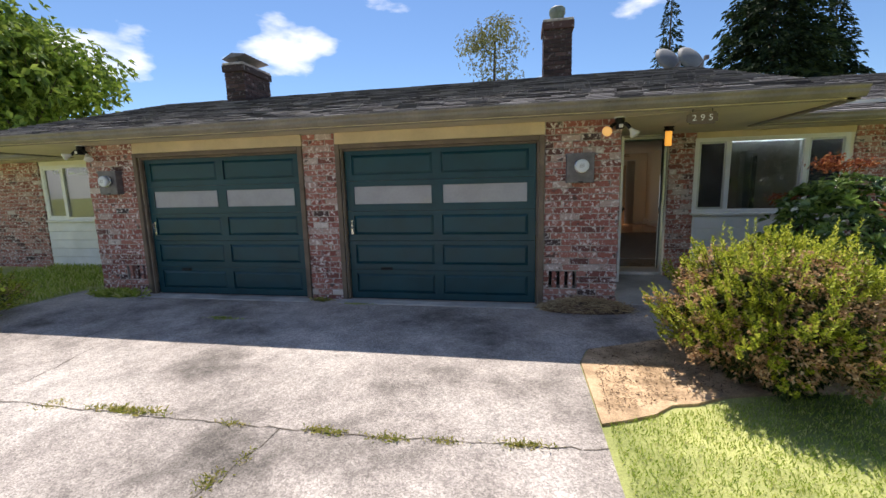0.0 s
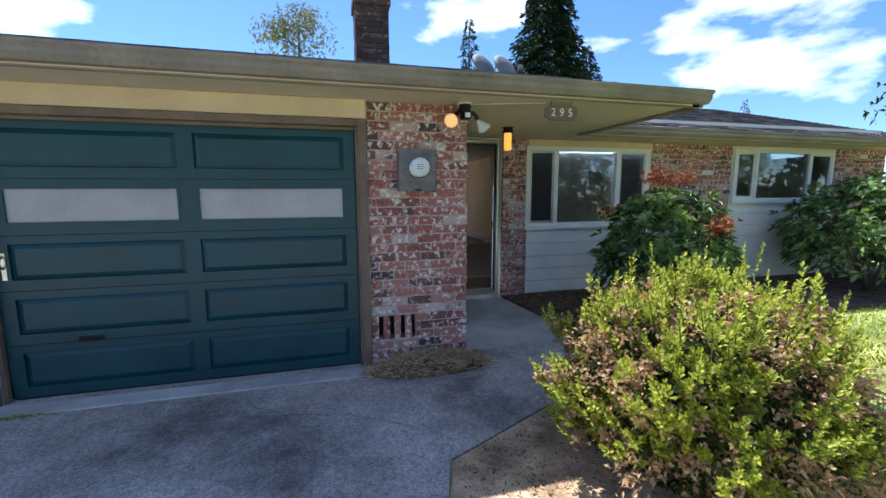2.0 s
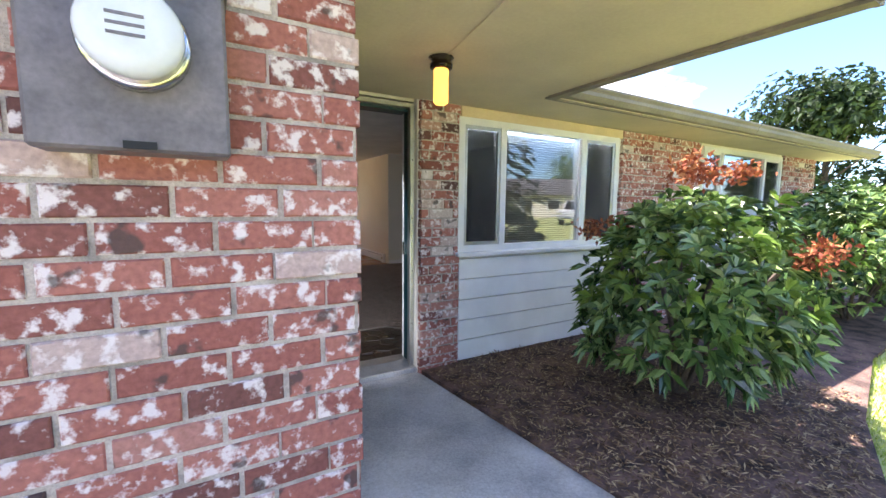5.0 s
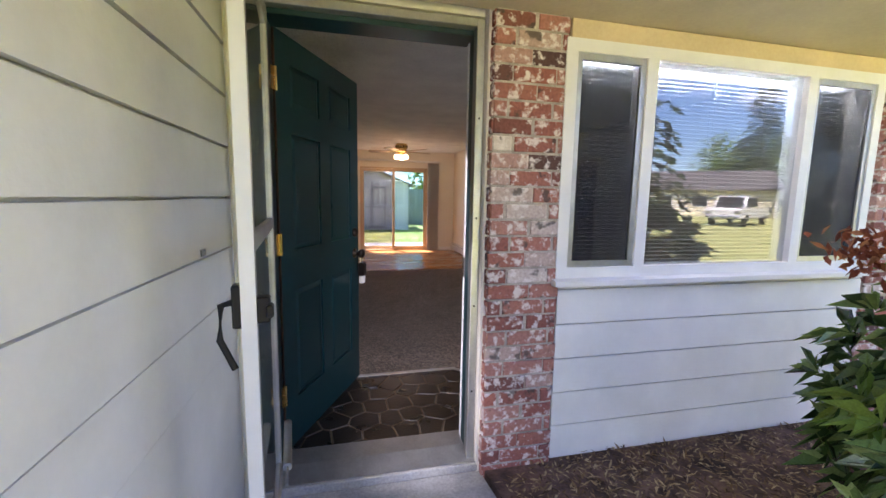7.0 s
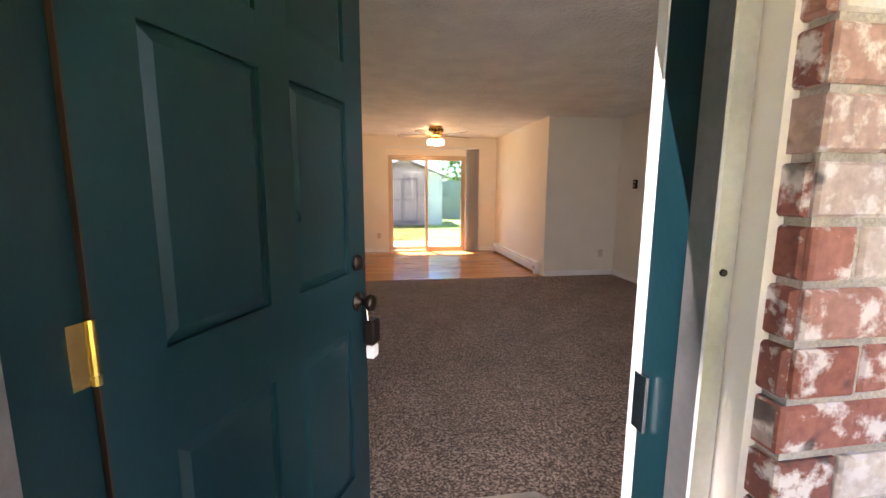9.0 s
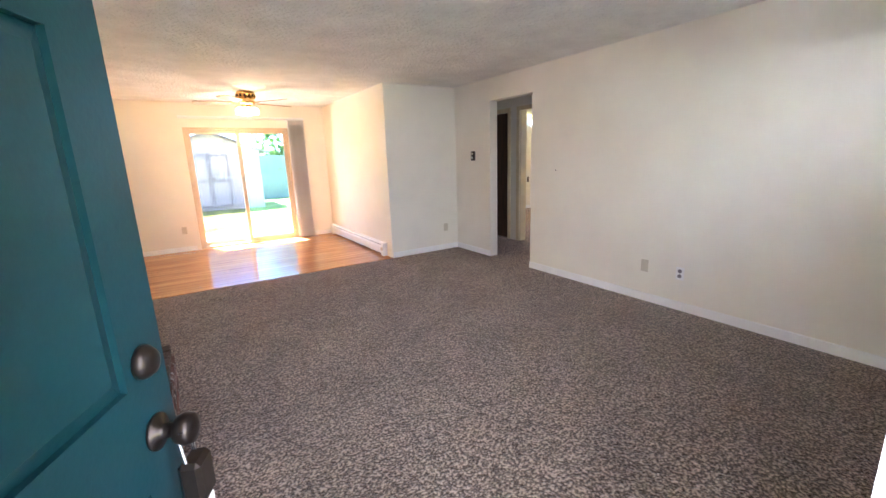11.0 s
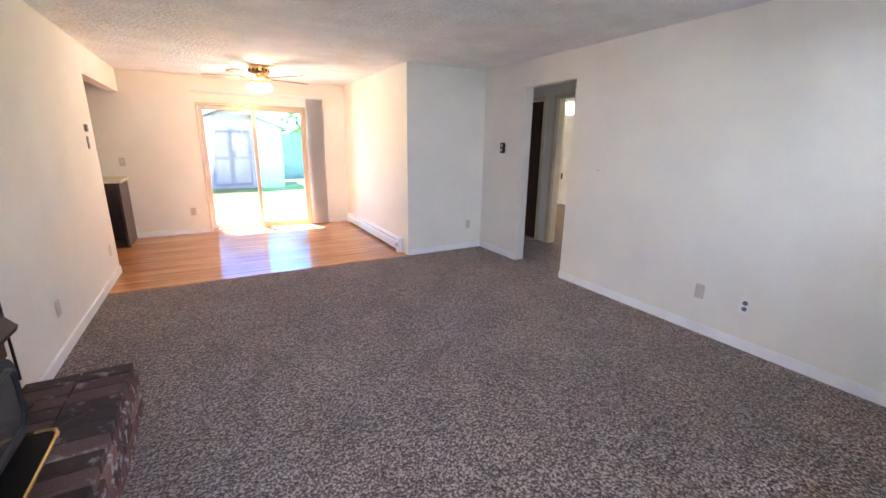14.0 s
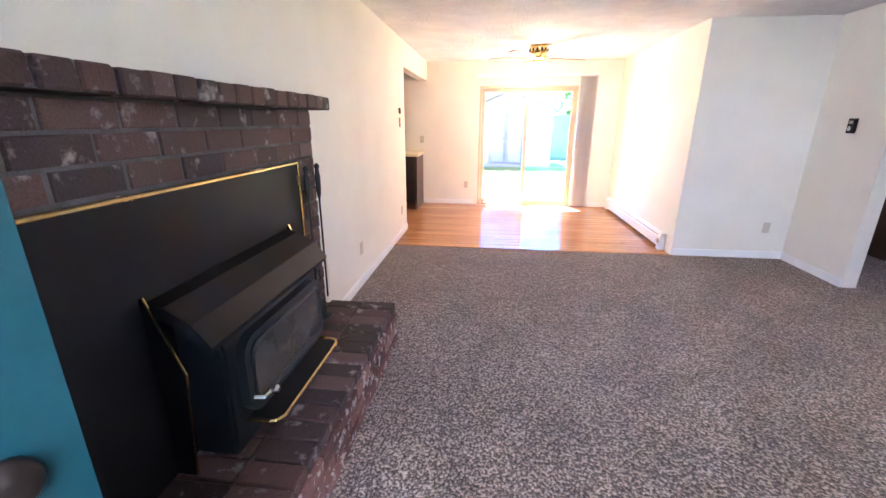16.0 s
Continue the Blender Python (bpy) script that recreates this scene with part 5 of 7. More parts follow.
def azalea(x, y, rx, ry, h, n, label, seed, name="azalea_bush"):
    rng = np.random.default_rng(seed)
    b = thing(name, x, y, GZ, label, "bush", "azaleas")
    for k in range(18):
        a = rng.uniform(0, 2 * math.pi)
        q = Vector((math.cos(a) * rx * 0.75, math.sin(a) * ry * 0.75, h * rng.uniform(0.4, 0.75)))
        part("branch", tube(B(), [(math.cos(a) * 0.06, math.sin(a) * 0.06, 0.0), q * 0.45 + Vector((0, 0, 0.05)), q], 0.011, 6), M_BARK, b)
    cz, rz = h * 0.44, h * 0.5
    C, o = shell(rng, n, (0, 0, cz), (rx, ry, rz), 0.17, -0.62, 0.26, 3.0)
    o = o * 0.62 + np.array([0, 0, 0.72]) + rng.normal(0, 0.16, o.shape)
    o /= np.linalg.norm(o, axis=1, keepdims=True)
    field = np.array([noise.noise(Vector(c) * 4.2 + Vector((7, 3, 1))) for c in C]) + rng.normal(0, 0.14, len(C))
    live = field > 0.0
    P, D, N, L, length = sprigs(rng, C[live], o[live], 0.05, 0.15, 20)
    leaf_mesh("foliage", P, D, N, L, L * rng.uniform(0.44, 0.60, len(L)), AZ_GREEN, b, 0.04)
    ol = o[live]
    leaf_mesh("brushwood", C[live] - ol * 0.10, ol, rng.normal(0, 1, ol.shape), length + 0.12, 0.007, AZ_STEM, b, 0.0)
    # a few tall shoots stand clear of the crown
    tall = (rng.random(len(C)) < 0.035) & (C[:, 2] > cz + rz * 0.3)
    P, D, N, L, length = sprigs(rng, C[tall], o[tall] * 0.5 + np.array([0, 0, 0.5]), 0.18, 0.30, 26)
    leaf_mesh("young_growth", P, D, N, L, L * 0.4, AZ_GREEN, b, 0.04, "tall yellow-green shoots")
    dry = (field > -0.40) & (field < 0.10) & (rng.random(len(C)) < 0.9)
    C3 = C[dry] - o[dry] * 0.035
    P, D, N = whorls(rng, C3, o[dry], 11)
    leaf_mesh("withered_blossoms", P + rng.normal(0, 0.02, P.shape), D, N, rng.uniform(0.02, 0.045, len(P)), rng.uniform(0.012, 0.024, len(P)), AZ_BROWN, b, 0.3, "tan withered blossoms")
    # inner leaves take the darkened colours, so gaps between sprigs look shaded
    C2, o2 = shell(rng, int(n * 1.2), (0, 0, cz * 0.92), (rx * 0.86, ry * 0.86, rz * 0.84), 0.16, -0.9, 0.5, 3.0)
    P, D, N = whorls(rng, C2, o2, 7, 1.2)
    leaf_mesh("inner_foliage", P, D, N, rng.uniform(0.03, 0.045, len(P)), rng.uniform(0.012, 0.02, len(P)), AZ_SHADE, b, 0.2)
    return b


azalea(1.83, 3.49, 0.64, 0.68, 1.03, 2900, "large round azalea bush, yellow-green with withered blossoms", 5)
azalea(-6.6, 3.7, 0.6, 0.6, 0.62, 500, "small green azalea bush beside the driveway", 6)


def rhododendron(x, y, r, h, n, label, seed, flowers=()):
    rng = np.random.default_rng(seed)
    b = thing("rhododendron", x, y, GZ, label, "bush", "rhododendrons")
    for k in range(9):
        a = 2 * math.pi * k / 9 + rng.uniform(-0.2, 0.2)
        q = Vector((math.cos(a) * r * 0.75, math.sin(a) * r * 0.75, h * rng.uniform(0.55, 0.85)))
        part("branch", tube(B(), [(0.03 * math.cos(a), 0.03 * math.sin(a), 0), q * 0.45 + Vector((0, 0, h * 0.1)), q], 0.017, 7), M_BARK, b)
    C, o = shell(rng, n, (0, 0, h * 0.52), (r, r, h * 0.48), 0.11, -0.7, 0.5, 2.6)
    o = o * 0.7 + np.array([0, 0, 0.5])
    o /= np.linalg.norm(o, axis=1, keepdims=True)
    young = (rng.random(len(C)) < 0.22) & (C[:, 2] > h * 0.4)
    for mask, m, nm, lab in ((~young, RH_GREEN, "foliage", ""), (young, RH_NEW, "young_foliage", "pale young leaves")):
        P, D, N = whorls(rng, C[mask], o[mask], 9, 1.15)
        leaf_mesh(nm, P, D, N, rng.uniform(0.09, 0.15, len(P)), rng.uniform(0.036, 0.052, len(P)), m, b, 0.25, lab)
    for fx, fy, fz in flowers:
        c = np.array([(fx, fy, fz)]) + rng.normal(0, 0.055, (110, 3)) * np.array([1.1, 1.0, 0.6])
        v = rng.normal(0, 1, (110, 3)) + np.array([0, 0, 0.6])
        leaf_mesh("spent_flower", c, v, rng.normal(0, 1, (110, 3)), rng.uniform(0.03, 0.07, 110), rng.uniform(0.014, 0.028, 110), RH_RUST, b, 0.1, "rust coloured spent flower head")
    return b


rhododendron(3.74, 5.78, 0.68, 1.44, 560, "glossy rhododendron with rust coloured spent flowers", 8, ((-0.26, -0.16, 1.635), (-0.33, -0.12, 1.58), (-0.20, -0.2, 1.56), (-0.08, -0.33, 1.58), (0.0, -0.73, 1.14), (0.06, -0.66, 1.05), (-0.44, 0.48, 1.19), (-0.34, 0.36, 1.22)))
rhododendron(7.55, 5.9, 1.05, 1.66, 800, "wide green rhododendron beside the bedroom window", 9)
rhododendron(8.9, 5.9, 0.9, 1.5, 380, "green rhododendron at the house end", 10)

GREEN_TREE = ramp_mat("broad tree leaves", [(0.0, (0.07, 0.12, 0.02)), (0.5, (0.17, 0.26, 0.04)), (1.0, (0.32, 0.40, 0.08))], True, bump=0, rough=0.6, sub=0.35)
DARK_TREE = ramp_mat("dark tree leaves", [(0.0, (0.015, 0.03, 0.010)), (1.0, (0.05, 0.085, 0.02))], True, bump=0, rough=0.6, sub=0.2)
CONIFER = ramp_mat("conifer needles", [(0.0, (0.010, 0.022, 0.012)), (0.7, (0.03, 0.055, 0.022)), (1.0, (0.06, 0.085, 0.03))], True, bump=0, rough=0.7, sub=0.15)
BIRCH = ramp_mat("sparse birch leaves", [(0.0, (0.13, 0.14, 0.05)), (1.0, (0.30, 0.29, 0.14))], True, bump=0, rough=0.7, sub=0.3)


def limbs(bm, base, top, r, n, reach, rng, zlo=0.35):
    cyl(bm, base, top, r, r * 0.25, 9)
    for k in range(n):
        f = zlo + (0.95 - zlo) * k / n
        p = Vector(base).lerp(Vector(top), f)
        a = rng.uniform(0, 2 * math.pi)
        e = p + Vector((math.cos(a), math.sin(a), rng.uniform(0.4, 1.0))) * reach * (1.1 - 0.6 * f) * rng.uniform(0.6, 1)
        cyl(bm, p, e, r * 0.4 * (1.1 - f), r * 0.08, 6)


def broad_tree(x, y, h, r, n, material, label, seed, base=0.22, leaf=0.26, lumps=0.25):
    rng = np.random.default_rng(seed)
    t = thing("tree", x, y, GZ - 0.02, label, "tree", "trees")
    tr = B()
    limbs(tr, (0, 0, 0), (0.2, 0.1, h * 0.8), 0.2, 12, r * 0.8, rng)
    part("trunk", tr, M_BARK, t)
    Cs, os_ = [], []
    for k in range(14):
        a, q = rng.uniform(0, 2 * math.pi), rng.uniform(0.2, 0.72)
        zc = h * (base + (1 - base) * rng.uniform(0.18, 0.85))
        w = r * rng.uniform(0.32, 0.52)
        squeeze = 1 - 0.5 * max(0, (zc / h - 0.6) / 0.4)
        C, o = shell(rng, n // 14, (math.cos(a) * r * q * squeeze, math.sin(a) * r * q * squeeze, min(zc, h - w * 0.8)), (w, w, w * 0.8), lumps, -1, 0.6, 2.0)
        Cs.append(C)
        os_.append(o)
    C, o = np.concatenate(Cs), np.concatenate(os_)
    P, D, N = whorls(rng, C, o, 4, 1.3)
    leaf_mesh("crown", P, D, N, rng.uniform(0.6, 1.2, len(P)) * leaf, rng.uniform(0.35, 0.6, len(P)) * leaf, material, t, 0.2)
    return t


def conifer(x, y, h, r, n, label, seed, base=0.06):
    rng = np.random.default_rng(seed)
    t = thing("conifer", x, y, GZ - 0.02, label, "tree", "conifers")
    tr = B()
    cyl(tr, (0, 0, 0), (0, 0, h * 0.98), 0.22, 0.02, 8)
    part("trunk", tr, M_BARK, t)
    P, D, N, L = [], [], [], []
    for k in range(n):
        f = base + (1 - base) * (k + rng.random()) / n
        reach = r * (1 - f) ** 0.8 * rng.uniform(0.55, 1.12) + 0.12
        a = rng.uniform(0, 2 * math.pi)
        d = np.array([math.cos(a), math.sin(a), 0])
        s = np.array([-math.sin(a), math.cos(a), 0])
        m = max(6, int(reach * 13))
        u = np.sqrt(rng.random(m))
        side = rng.uniform(-1, 1, m)
        z = f * h + 0.12 * reach * u - 0.42 * reach * u**2 + rng.normal(0, 0.05, m)
        q = d * (u * reach)[:, None] + s * (side * 0.22 * reach * (1.15 - u))[:, None]
        q[:, 2] = z
        P.append(q)
        D.append(d * 1.0 + s * side[:, None] * 0.9 + np.array([0, 0, -0.25]) + rng.normal(0, 0.25, (m, 3)))
        N.append(np.array([0, 0, 1.0]) + rng.normal(0, 0.5, (m, 3)))
        L.append(rng.uniform(0.18, 0.36, m) * (0.6 + 0.4 * min(1, reach)))
    P, D, N, L = (np.concatenate(v) for v in (P, D, N, L))
    leaf_mesh("needles", P, D, N, L, L * 0.42, CONIFER, t, 0.25)
    return t


broad_tree(-19.5, 14.0, 9.0, 4.9, 6500, GREEN_TREE, "large bright green broadleaf tree behind the house", 41, 0.1, 0.34)
broad_tree(-27, 20, 9.5, 5.5, 3000, GREEN_TREE, "green broadleaf tree in the distance", 42, 0.1, 0.42)
broad_tree(-1.7, 26.5, 13.0, 2.7, 2300, BIRCH, "tall sparse birch behind the house", 43, 0.25, 0.15)
conifer(8.9, 28.6, 12.6, 1.9, 420, "slim dark conifer behind the house", 44)
conifer(12.4, 24.6, 15.0, 4.6, 1500, "huge dark conifer behind the house", 45)
conifer(15.6, 25.5, 10.5, 3.0, 700, "dark conifer beside a larger one", 46)
broad_tree(10.0, 26.0, 7.0, 1.8, 900, GREEN_TREE, "small pale green tree among conifers", 47, 0.2, 0.25)
broad_tree(24.5, 11.5, 7.6, 3.6, 2600, DARK_TREE, "dark broadleaf tree beyond the lawn", 48, 0.1, 0.3)
conifer(46.0, 40.0, 12.0, 2.5, 160, "far conifer on the horizon", 49)
conifer(33.0, 44.0, 11.0, 2.2, 160, "far conifer on the horizon", 50)
conifer(-8.0, 52.0, 14.0, 2.4, 160, "far conifer on the horizon", 51)


def grass(name, label, region, n, hmin, hmax, material, seed, z=GZ - 0.014, skip=None, lean=0.35):
    """Blades over a rectangle of the plan."""
    rng = np.random.default_rng(seed)
    x0, x1, y0, y1 = region
    P = np.stack([rng.uniform(x0, x1, n), rng.uniform(y0, y1, n), np.full(n, z)], 1)
    if skip is not None:
        P = P[[not skip(p[0], p[1]) for p in P]]
    n = len(P)
    D = np.stack([rng.normal(0, lean, n), rng.normal(0, lean, n), np.ones(n)], 1)
    N = rng.normal(0, 1, (n, 3))
    H = rng.uniform(hmin, hmax, n)
    ob = leaf_mesh(name, P, D, N, H, H * 0.12 + 0.003, material, None, 0.15)
    tagged(ob, label, "grass", kind="stuff")
    return ob


def on_dirt(x, y):
    return (0.5 < x < 2.4 and y > 2.68 + 0.42 * (x - 0.55)) or x < 0.57 or (x > 2.3 and y > 5.25)


grass("lawn_grass", "short mown lawn grass", (0.56, 4.6, 0.6, 5.3), 90000, 0.018, 0.042, M_BLADE, 61, skip=on_dirt)
grass("lawn_grass", "short mown lawn grass", (4.6, 10.5, 1.5, 5.5), 40000, 0.03, 0.065, M_BLADE, 62)
grass("lawn_grass", "long grass beside the neighbour driveway", (-9.5, -6.62, 3.0, 7.0), 9000, 0.04, 0.16, M_BLADE, 63)


def weeds(cx, cy, rx, ry, n, h, seed, material=M_BLADE_DRY, label="tuft of weeds in a driveway crack"):
    rng = np.random.default_rng(seed)
    q = rng.normal(0, 0.45, (n, 2)) * (rx, ry)
    P = np.stack([cx + q[:, 0], cy + q[:, 1], np.full(n, GZ - 0.002)], 1)
    D = np.stack([rng.normal(0, 0.7, n), rng.normal(0, 0.7, n), np.ones(n)], 1)
    H = rng.uniform(0.4, 1, n) * h
    tagged(leaf_mesh("weeds", P, D, rng.normal(0, 1, (n, 3)), H, H * 0.1 + 0.004, material, None, 0.3), label, "weeds", kind="stuff")


def crack(pts, width, seed):
    """A thin ragged strip lying on the concrete."""
    rnd = random.Random(seed)
    vs, fs = [], []
    for (ax, ay), (bx_, by) in zip(pts, pts[1:]):
        n = max(2, int(math.hypot(bx_ - ax, by - ay) / 0.06))
        for k in range(n + 1):
            f = k / n
            jx, jy = rnd.uniform(-0.014, 0.014), rnd.uniform(-0.014, 0.014)
            w = width * rnd.uniform(0.35, 1.0)
            i = len(vs)
            nx, ny = -(by - ay), bx_ - ax
            ln = math.hypot(nx, ny)
            px, py = ax + (bx_ - ax) * f + jx, ay + (by - ay) * f + jy
            vs += [(px + nx / ln * w, py + ny / ln * w, GZ + 0.0035), (px - nx / ln * w, py - ny / ln * w, GZ + 0.0035)]
            if k:
                fs.append((i - 2, i - 1, i + 1, i))
    struct(raw("driveway_crack", vs, fs, M_CRACK), "dark ragged crack in the concrete", "crack")


crack([(-6.5, 2.45), (-5.0, 2.3), (-3.64, 2.34), (-1.79, 2.33), (-0.88, 2.34), (0.38, 2.40), (0.53, 2.42)], 0.005, 71)
crack([(-1.40, 2.33), (-1.50, 1.74), (-1.75, 1.2), (-1.8, 0.2)], 0.004, 72)
crack([(-4.0, 3.3), (-3.8, 2.6), (-4.1, 2.3)], 0.004, 73)
crack([(-0.55, 4.75), (-0.3, 4.55), (0.1, 4.45), (0.5, 4.2)], 0.004, 74)
crack([(-2.9, 4.1), (-2.7, 4.0), (-2.4, 4.05)], 0.004, 75)
for cx, cy, rx, n, h, sd in ((-2.55, 2.36, 0.32, 260, 0.07, 1), (-1.12, 2.34, 0.16, 130, 0.06, 2), (-0.72, 2.33, 0.15, 120, 0.055, 3), (-0.38, 2.35, 0.13, 80, 0.045, 4), (0.05, 2.38, 0.16, 130, 0.06, 5), (-1.75, 2.33, 0.1, 60, 0.045, 6), (-1.5, 1.85, 0.08, 90, 0.05, 7), (-1.45, 2.05, 0.05, 40, 0.04, 8), (-3.2, 2.36, 0.15, 70, 0.04, 9)):
    weeds(cx, cy, rx, 0.035 if sd < 7 else 0.1, n, h, 80 + sd)
weeds(-5.75, 5.05, 0.4, 0.14, 700, 0.2, 95, M_BLADE, "long grass at the foot of the brick column")
weeds(-2.55, 5.1, 0.16, 0.05, 170, 0.09, 96, M_BLADE_DRY, "weeds at the foot of the brick pier")
weeds(-2.0, 4.98, 0.22, 0.03, 120, 0.05, 97, M_BLADE, "weeds along the garage sill")
weeds(-3.35, 4.25, 0.22, 0.05, 120, 0.06, 98, M_BLADE, "weeds in a driveway joint")


def litter(name, label, pts, n, lmin, lmax, wid, material, seed, height=0.03, base=0.012):
    """Loose needles, straw and bark chips in a plan polygon."""
    rng = np.random.default_rng(seed)
    xs, ys = [p[0] for p in pts], [p[1] for p in pts]
    P = []
    while len(P) < n:
        x, y = rng.uniform(min(xs), max(xs)), rng.uniform(min(ys), max(ys))
        inside = False
        for (ax, ay), (bx_, by) in zip(pts, pts[1:] + pts[:1]):
            if (ay > y) != (by > y) and x < (bx_ - ax) * (y - ay) / (by - ay) + ax:
                inside = not inside
        if inside:
            P.append((x, y, GZ + base + height * rng.random() ** 2))
    D = np.stack([rng.normal(0, 1, n), rng.normal(0, 1, n), rng.normal(0, 0.18, n)], 1)
    Lh = rng.uniform(lmin, lmax, n)
    ob = leaf_mesh(name, P, D, np.array([[0, 0, 1.0]]) + rng.normal(0, 0.3, (n, 3)), Lh, rng.uniform(0.5, 1, n) * wid, material, None, 0.02)
    return tagged(ob, label, "mulch", kind="stuff")


litter("bark_chips", "brown bark chips on the bed", [(2.43, 4.6), (3.1, 4.55), (4.8, 5.1), (4.8, 7.0), (2.62, 7.0), (2.3, 6.9)], 14000, 0.015, 0.065, 0.013, M_STRAW, 101, 0.025, 0.034)
litter("bark_chips", "tan bark chips and dry leaves", [(0.58, 2.78), (1.0, 2.98), (1.5, 3.2), (2.3, 3.4), (2.45, 4.3), (2.3, 4.5), (1.4, 4.15), (0.65, 3.8)], 2600, 0.012, 0.05, 0.010, M_STRAW, 102, 0.015)


def straw_pile():
    rng = np.random.default_rng(103)
    pile = thing("straw_pile", 0.78, 5.03, GZ, "heap of dry straw and needles against the brick column", "straw")
    mound = B()
    n, m = 20, 10
    rings = []
    for k in range(m + 1):
        f = k / m
        rings.append([mound.verts.new((0.52 * f * math.cos(2 * math.pi * j / n), 0.17 * f * math.sin(2 * math.pi * j / n), 0.115 * (1 - f**2) + (rng.normal(0, 0.008) if k < m else 0.0))) for j in range(n)])
    for a, b in zip(rings, rings[1:]):
        for j in range(n):
            mound.faces.new((a[j], a[(j + 1) % n], b[(j + 1) % n], b[j]))
    part("mound", mound, M_MULCH, pile)
    k = 4200
    a, r = rng.uniform(0, 2 * np.pi, k), np.sqrt(rng.random(k))
    P = np.stack([0.54 * r * np.cos(a), 0.18 * r * np.sin(a), 0.12 * (1 - r**2) + rng.uniform(0.0, 0.03, k)], 1)
    P = P[P[:, 1] < 0.155]
    D = rng.normal(0, 1, (len(P), 3)) * (1, 1, 0.3)
    leaf_mesh("straw", P, D, rng.normal(0, 1, (len(P), 3)), rng.uniform(0.03, 0.11, len(P)), 0.005, ramp_mat("dry straw", [(0.0, (0.20, 0.12, 0.06)), (0.5, (0.48, 0.35, 0.19)), (1.0, (0.75, 0.62, 0.40))], True, bump=0), pile, 0.05)


straw_pile()


# ---- inside: floors and trim ----
def flagstones():
    """Irregular slate shapes: cells round jittered seeds, cut to the foyer and shrunk for the joints."""
    rnd = random.Random(7)
    parent = bpy.data.objects["floor_foyer"]
    seeds = [(1.06 + 0.155 * i + (0.08 if j % 2 else 0) + rnd.uniform(-0.04, 0.04), 7.2 + 0.15 * j + rnd.uniform(-0.035, 0.035)) for i in range(10) for j in range(7)]

    def cut(poly, nx, ny, c):
        out = []
        for (ax, ay), (bx_, by) in zip(poly, poly[1:] + poly[:1]):
            da, db = nx * ax + ny * ay - c, nx * bx_ + ny * by - c
            if da <= 0:
                out.append((ax, ay))
            if da * db < 0:
                f = da / (da - db)
                out.append((ax + (bx_ - ax) * f, ay + (by - ay) * f))
        return out
    for sx, sy in seeds:
        poly = list(FOY)
        for ox, oy in seeds:
            if (ox, oy) != (sx, sy):
                nx, ny = ox - sx, oy - sy
                ln = math.hypot(nx, ny)
                if ln < 0.6 and poly:
                    nx, ny = nx / ln, ny / ln
                    poly = cut(poly, nx, ny, nx * (sx + ox) / 2 + ny * (sy + oy) / 2 - 0.0045)
        if len(poly) > 2:
            b = B()
            lo = [b.verts.new((x, y, FZ - 0.006)) for x, y in poly]
            cx, cy = sum(p[0] for p in poly) / len(poly), sum(p[1] for p in poly) / len(poly)
            hi = [b.verts.new((x + (cx - x) * 0.03, y + (cy - y) * 0.03, FZ - 0.001)) for x, y in poly]
            for k in range(len(poly)):
                b.faces.new((lo[k], lo[(k + 1) % len(poly)], hi[(k + 1) % len(poly)], hi[k]))
            b.faces.new(hi)
            part("flagstone", b, M_FLAG, parent)


flagstones()
struct(part("trim_carpet", prism(B(), [(1.05, 8.07), (2.372, 8.07), (2.48, 7.955), (2.50, 7.965), (2.385, 8.10), (1.05, 8.10)], "z", FZ - 0.004, FZ + 0.005), M_ALU), "metal carpet edge strip", "trim")
struct(part("trim_laminate", bx(1.045, 4.14, 12.265, 12.30, FZ - 0.01, FZ + 0.006, 0.002), M_PLANK), "wood strip between carpet and laminate", "trim")


def planks():
    rnd = random.Random(9)
    parent = bpy.data.objects["floor_dining"]
    w = 0.125
    cache = {}
    y = 12.30
    while y < 14.9:
        x = -0.6 - rnd.random() * 0.8
        while x < 4.14:
            l = rnd.choice((0.9, 1.2, 1.2))
            a, b = max(x, -0.6), min(x + l, 4.144)
            if y + w > 12.6 or a > 0.93 or b > 0.93:
                a = max(a, 0.93) if y < 12.6 else a
                ln = round(b - a, 2)
                if ln > 0.05:
                    if ln not in cache:
                        me = bpy.data.meshes.new("plank")
                        q = 0.0012
                        me.from_pydata([(0, 0, 0), (ln - 0.001, 0, 0), (ln - 0.001, w - 0.001, 0), (0, w - 0.001, 0), (q, q, 0.012), (ln - q - 0.001, q, 0.012), (ln - q - 0.001, w - q - 0.001, 0.012), (q, w - q - 0.001, 0.012)], [], [(4, 5, 6, 7), (0, 1, 5, 4), (1, 2, 6, 5), (2, 3, 7, 6), (3, 0, 4, 7)])
                        me.materials.append(M_PLANK)
                        cache[ln] = me
                    ob = new("plank", cache[ln])
                    ob.parent = parent
                    ob.location = (a, y, FZ - 0.0119)
            x += l
        y += w


planks()


def baseboard(name, x0, y0, x1, y1, side, h=0.078):
    """Along a wall from one point to another; side: the way into the room, (dx, dy)."""
    t = 0.013
    xs, ys = sorted((x0, x1)), sorted((y0, y1))
    if side[0]:
        a, b = sorted((x0, x0 + side[0] * t))
        o = prism(B(), [(a, FZ), (b, FZ), (b if side[0] > 0 else b, FZ + h - 0.006), ((a + b) / 2, FZ + h), (a, FZ + h - (0.006 if side[0] < 0 else 0))], "y", *ys)
    else:
        a, b = sorted((y0, y0 + side[1] * t))
        o = prism(B(), [(a, FZ), (b, FZ), (b, FZ + h - 0.004), ((a + b) / 2, FZ + h), (a, FZ + h - 0.004)], "x", *xs)
    return struct(part(name, o, M_WHITE), "white painted baseboard", "baseboard")


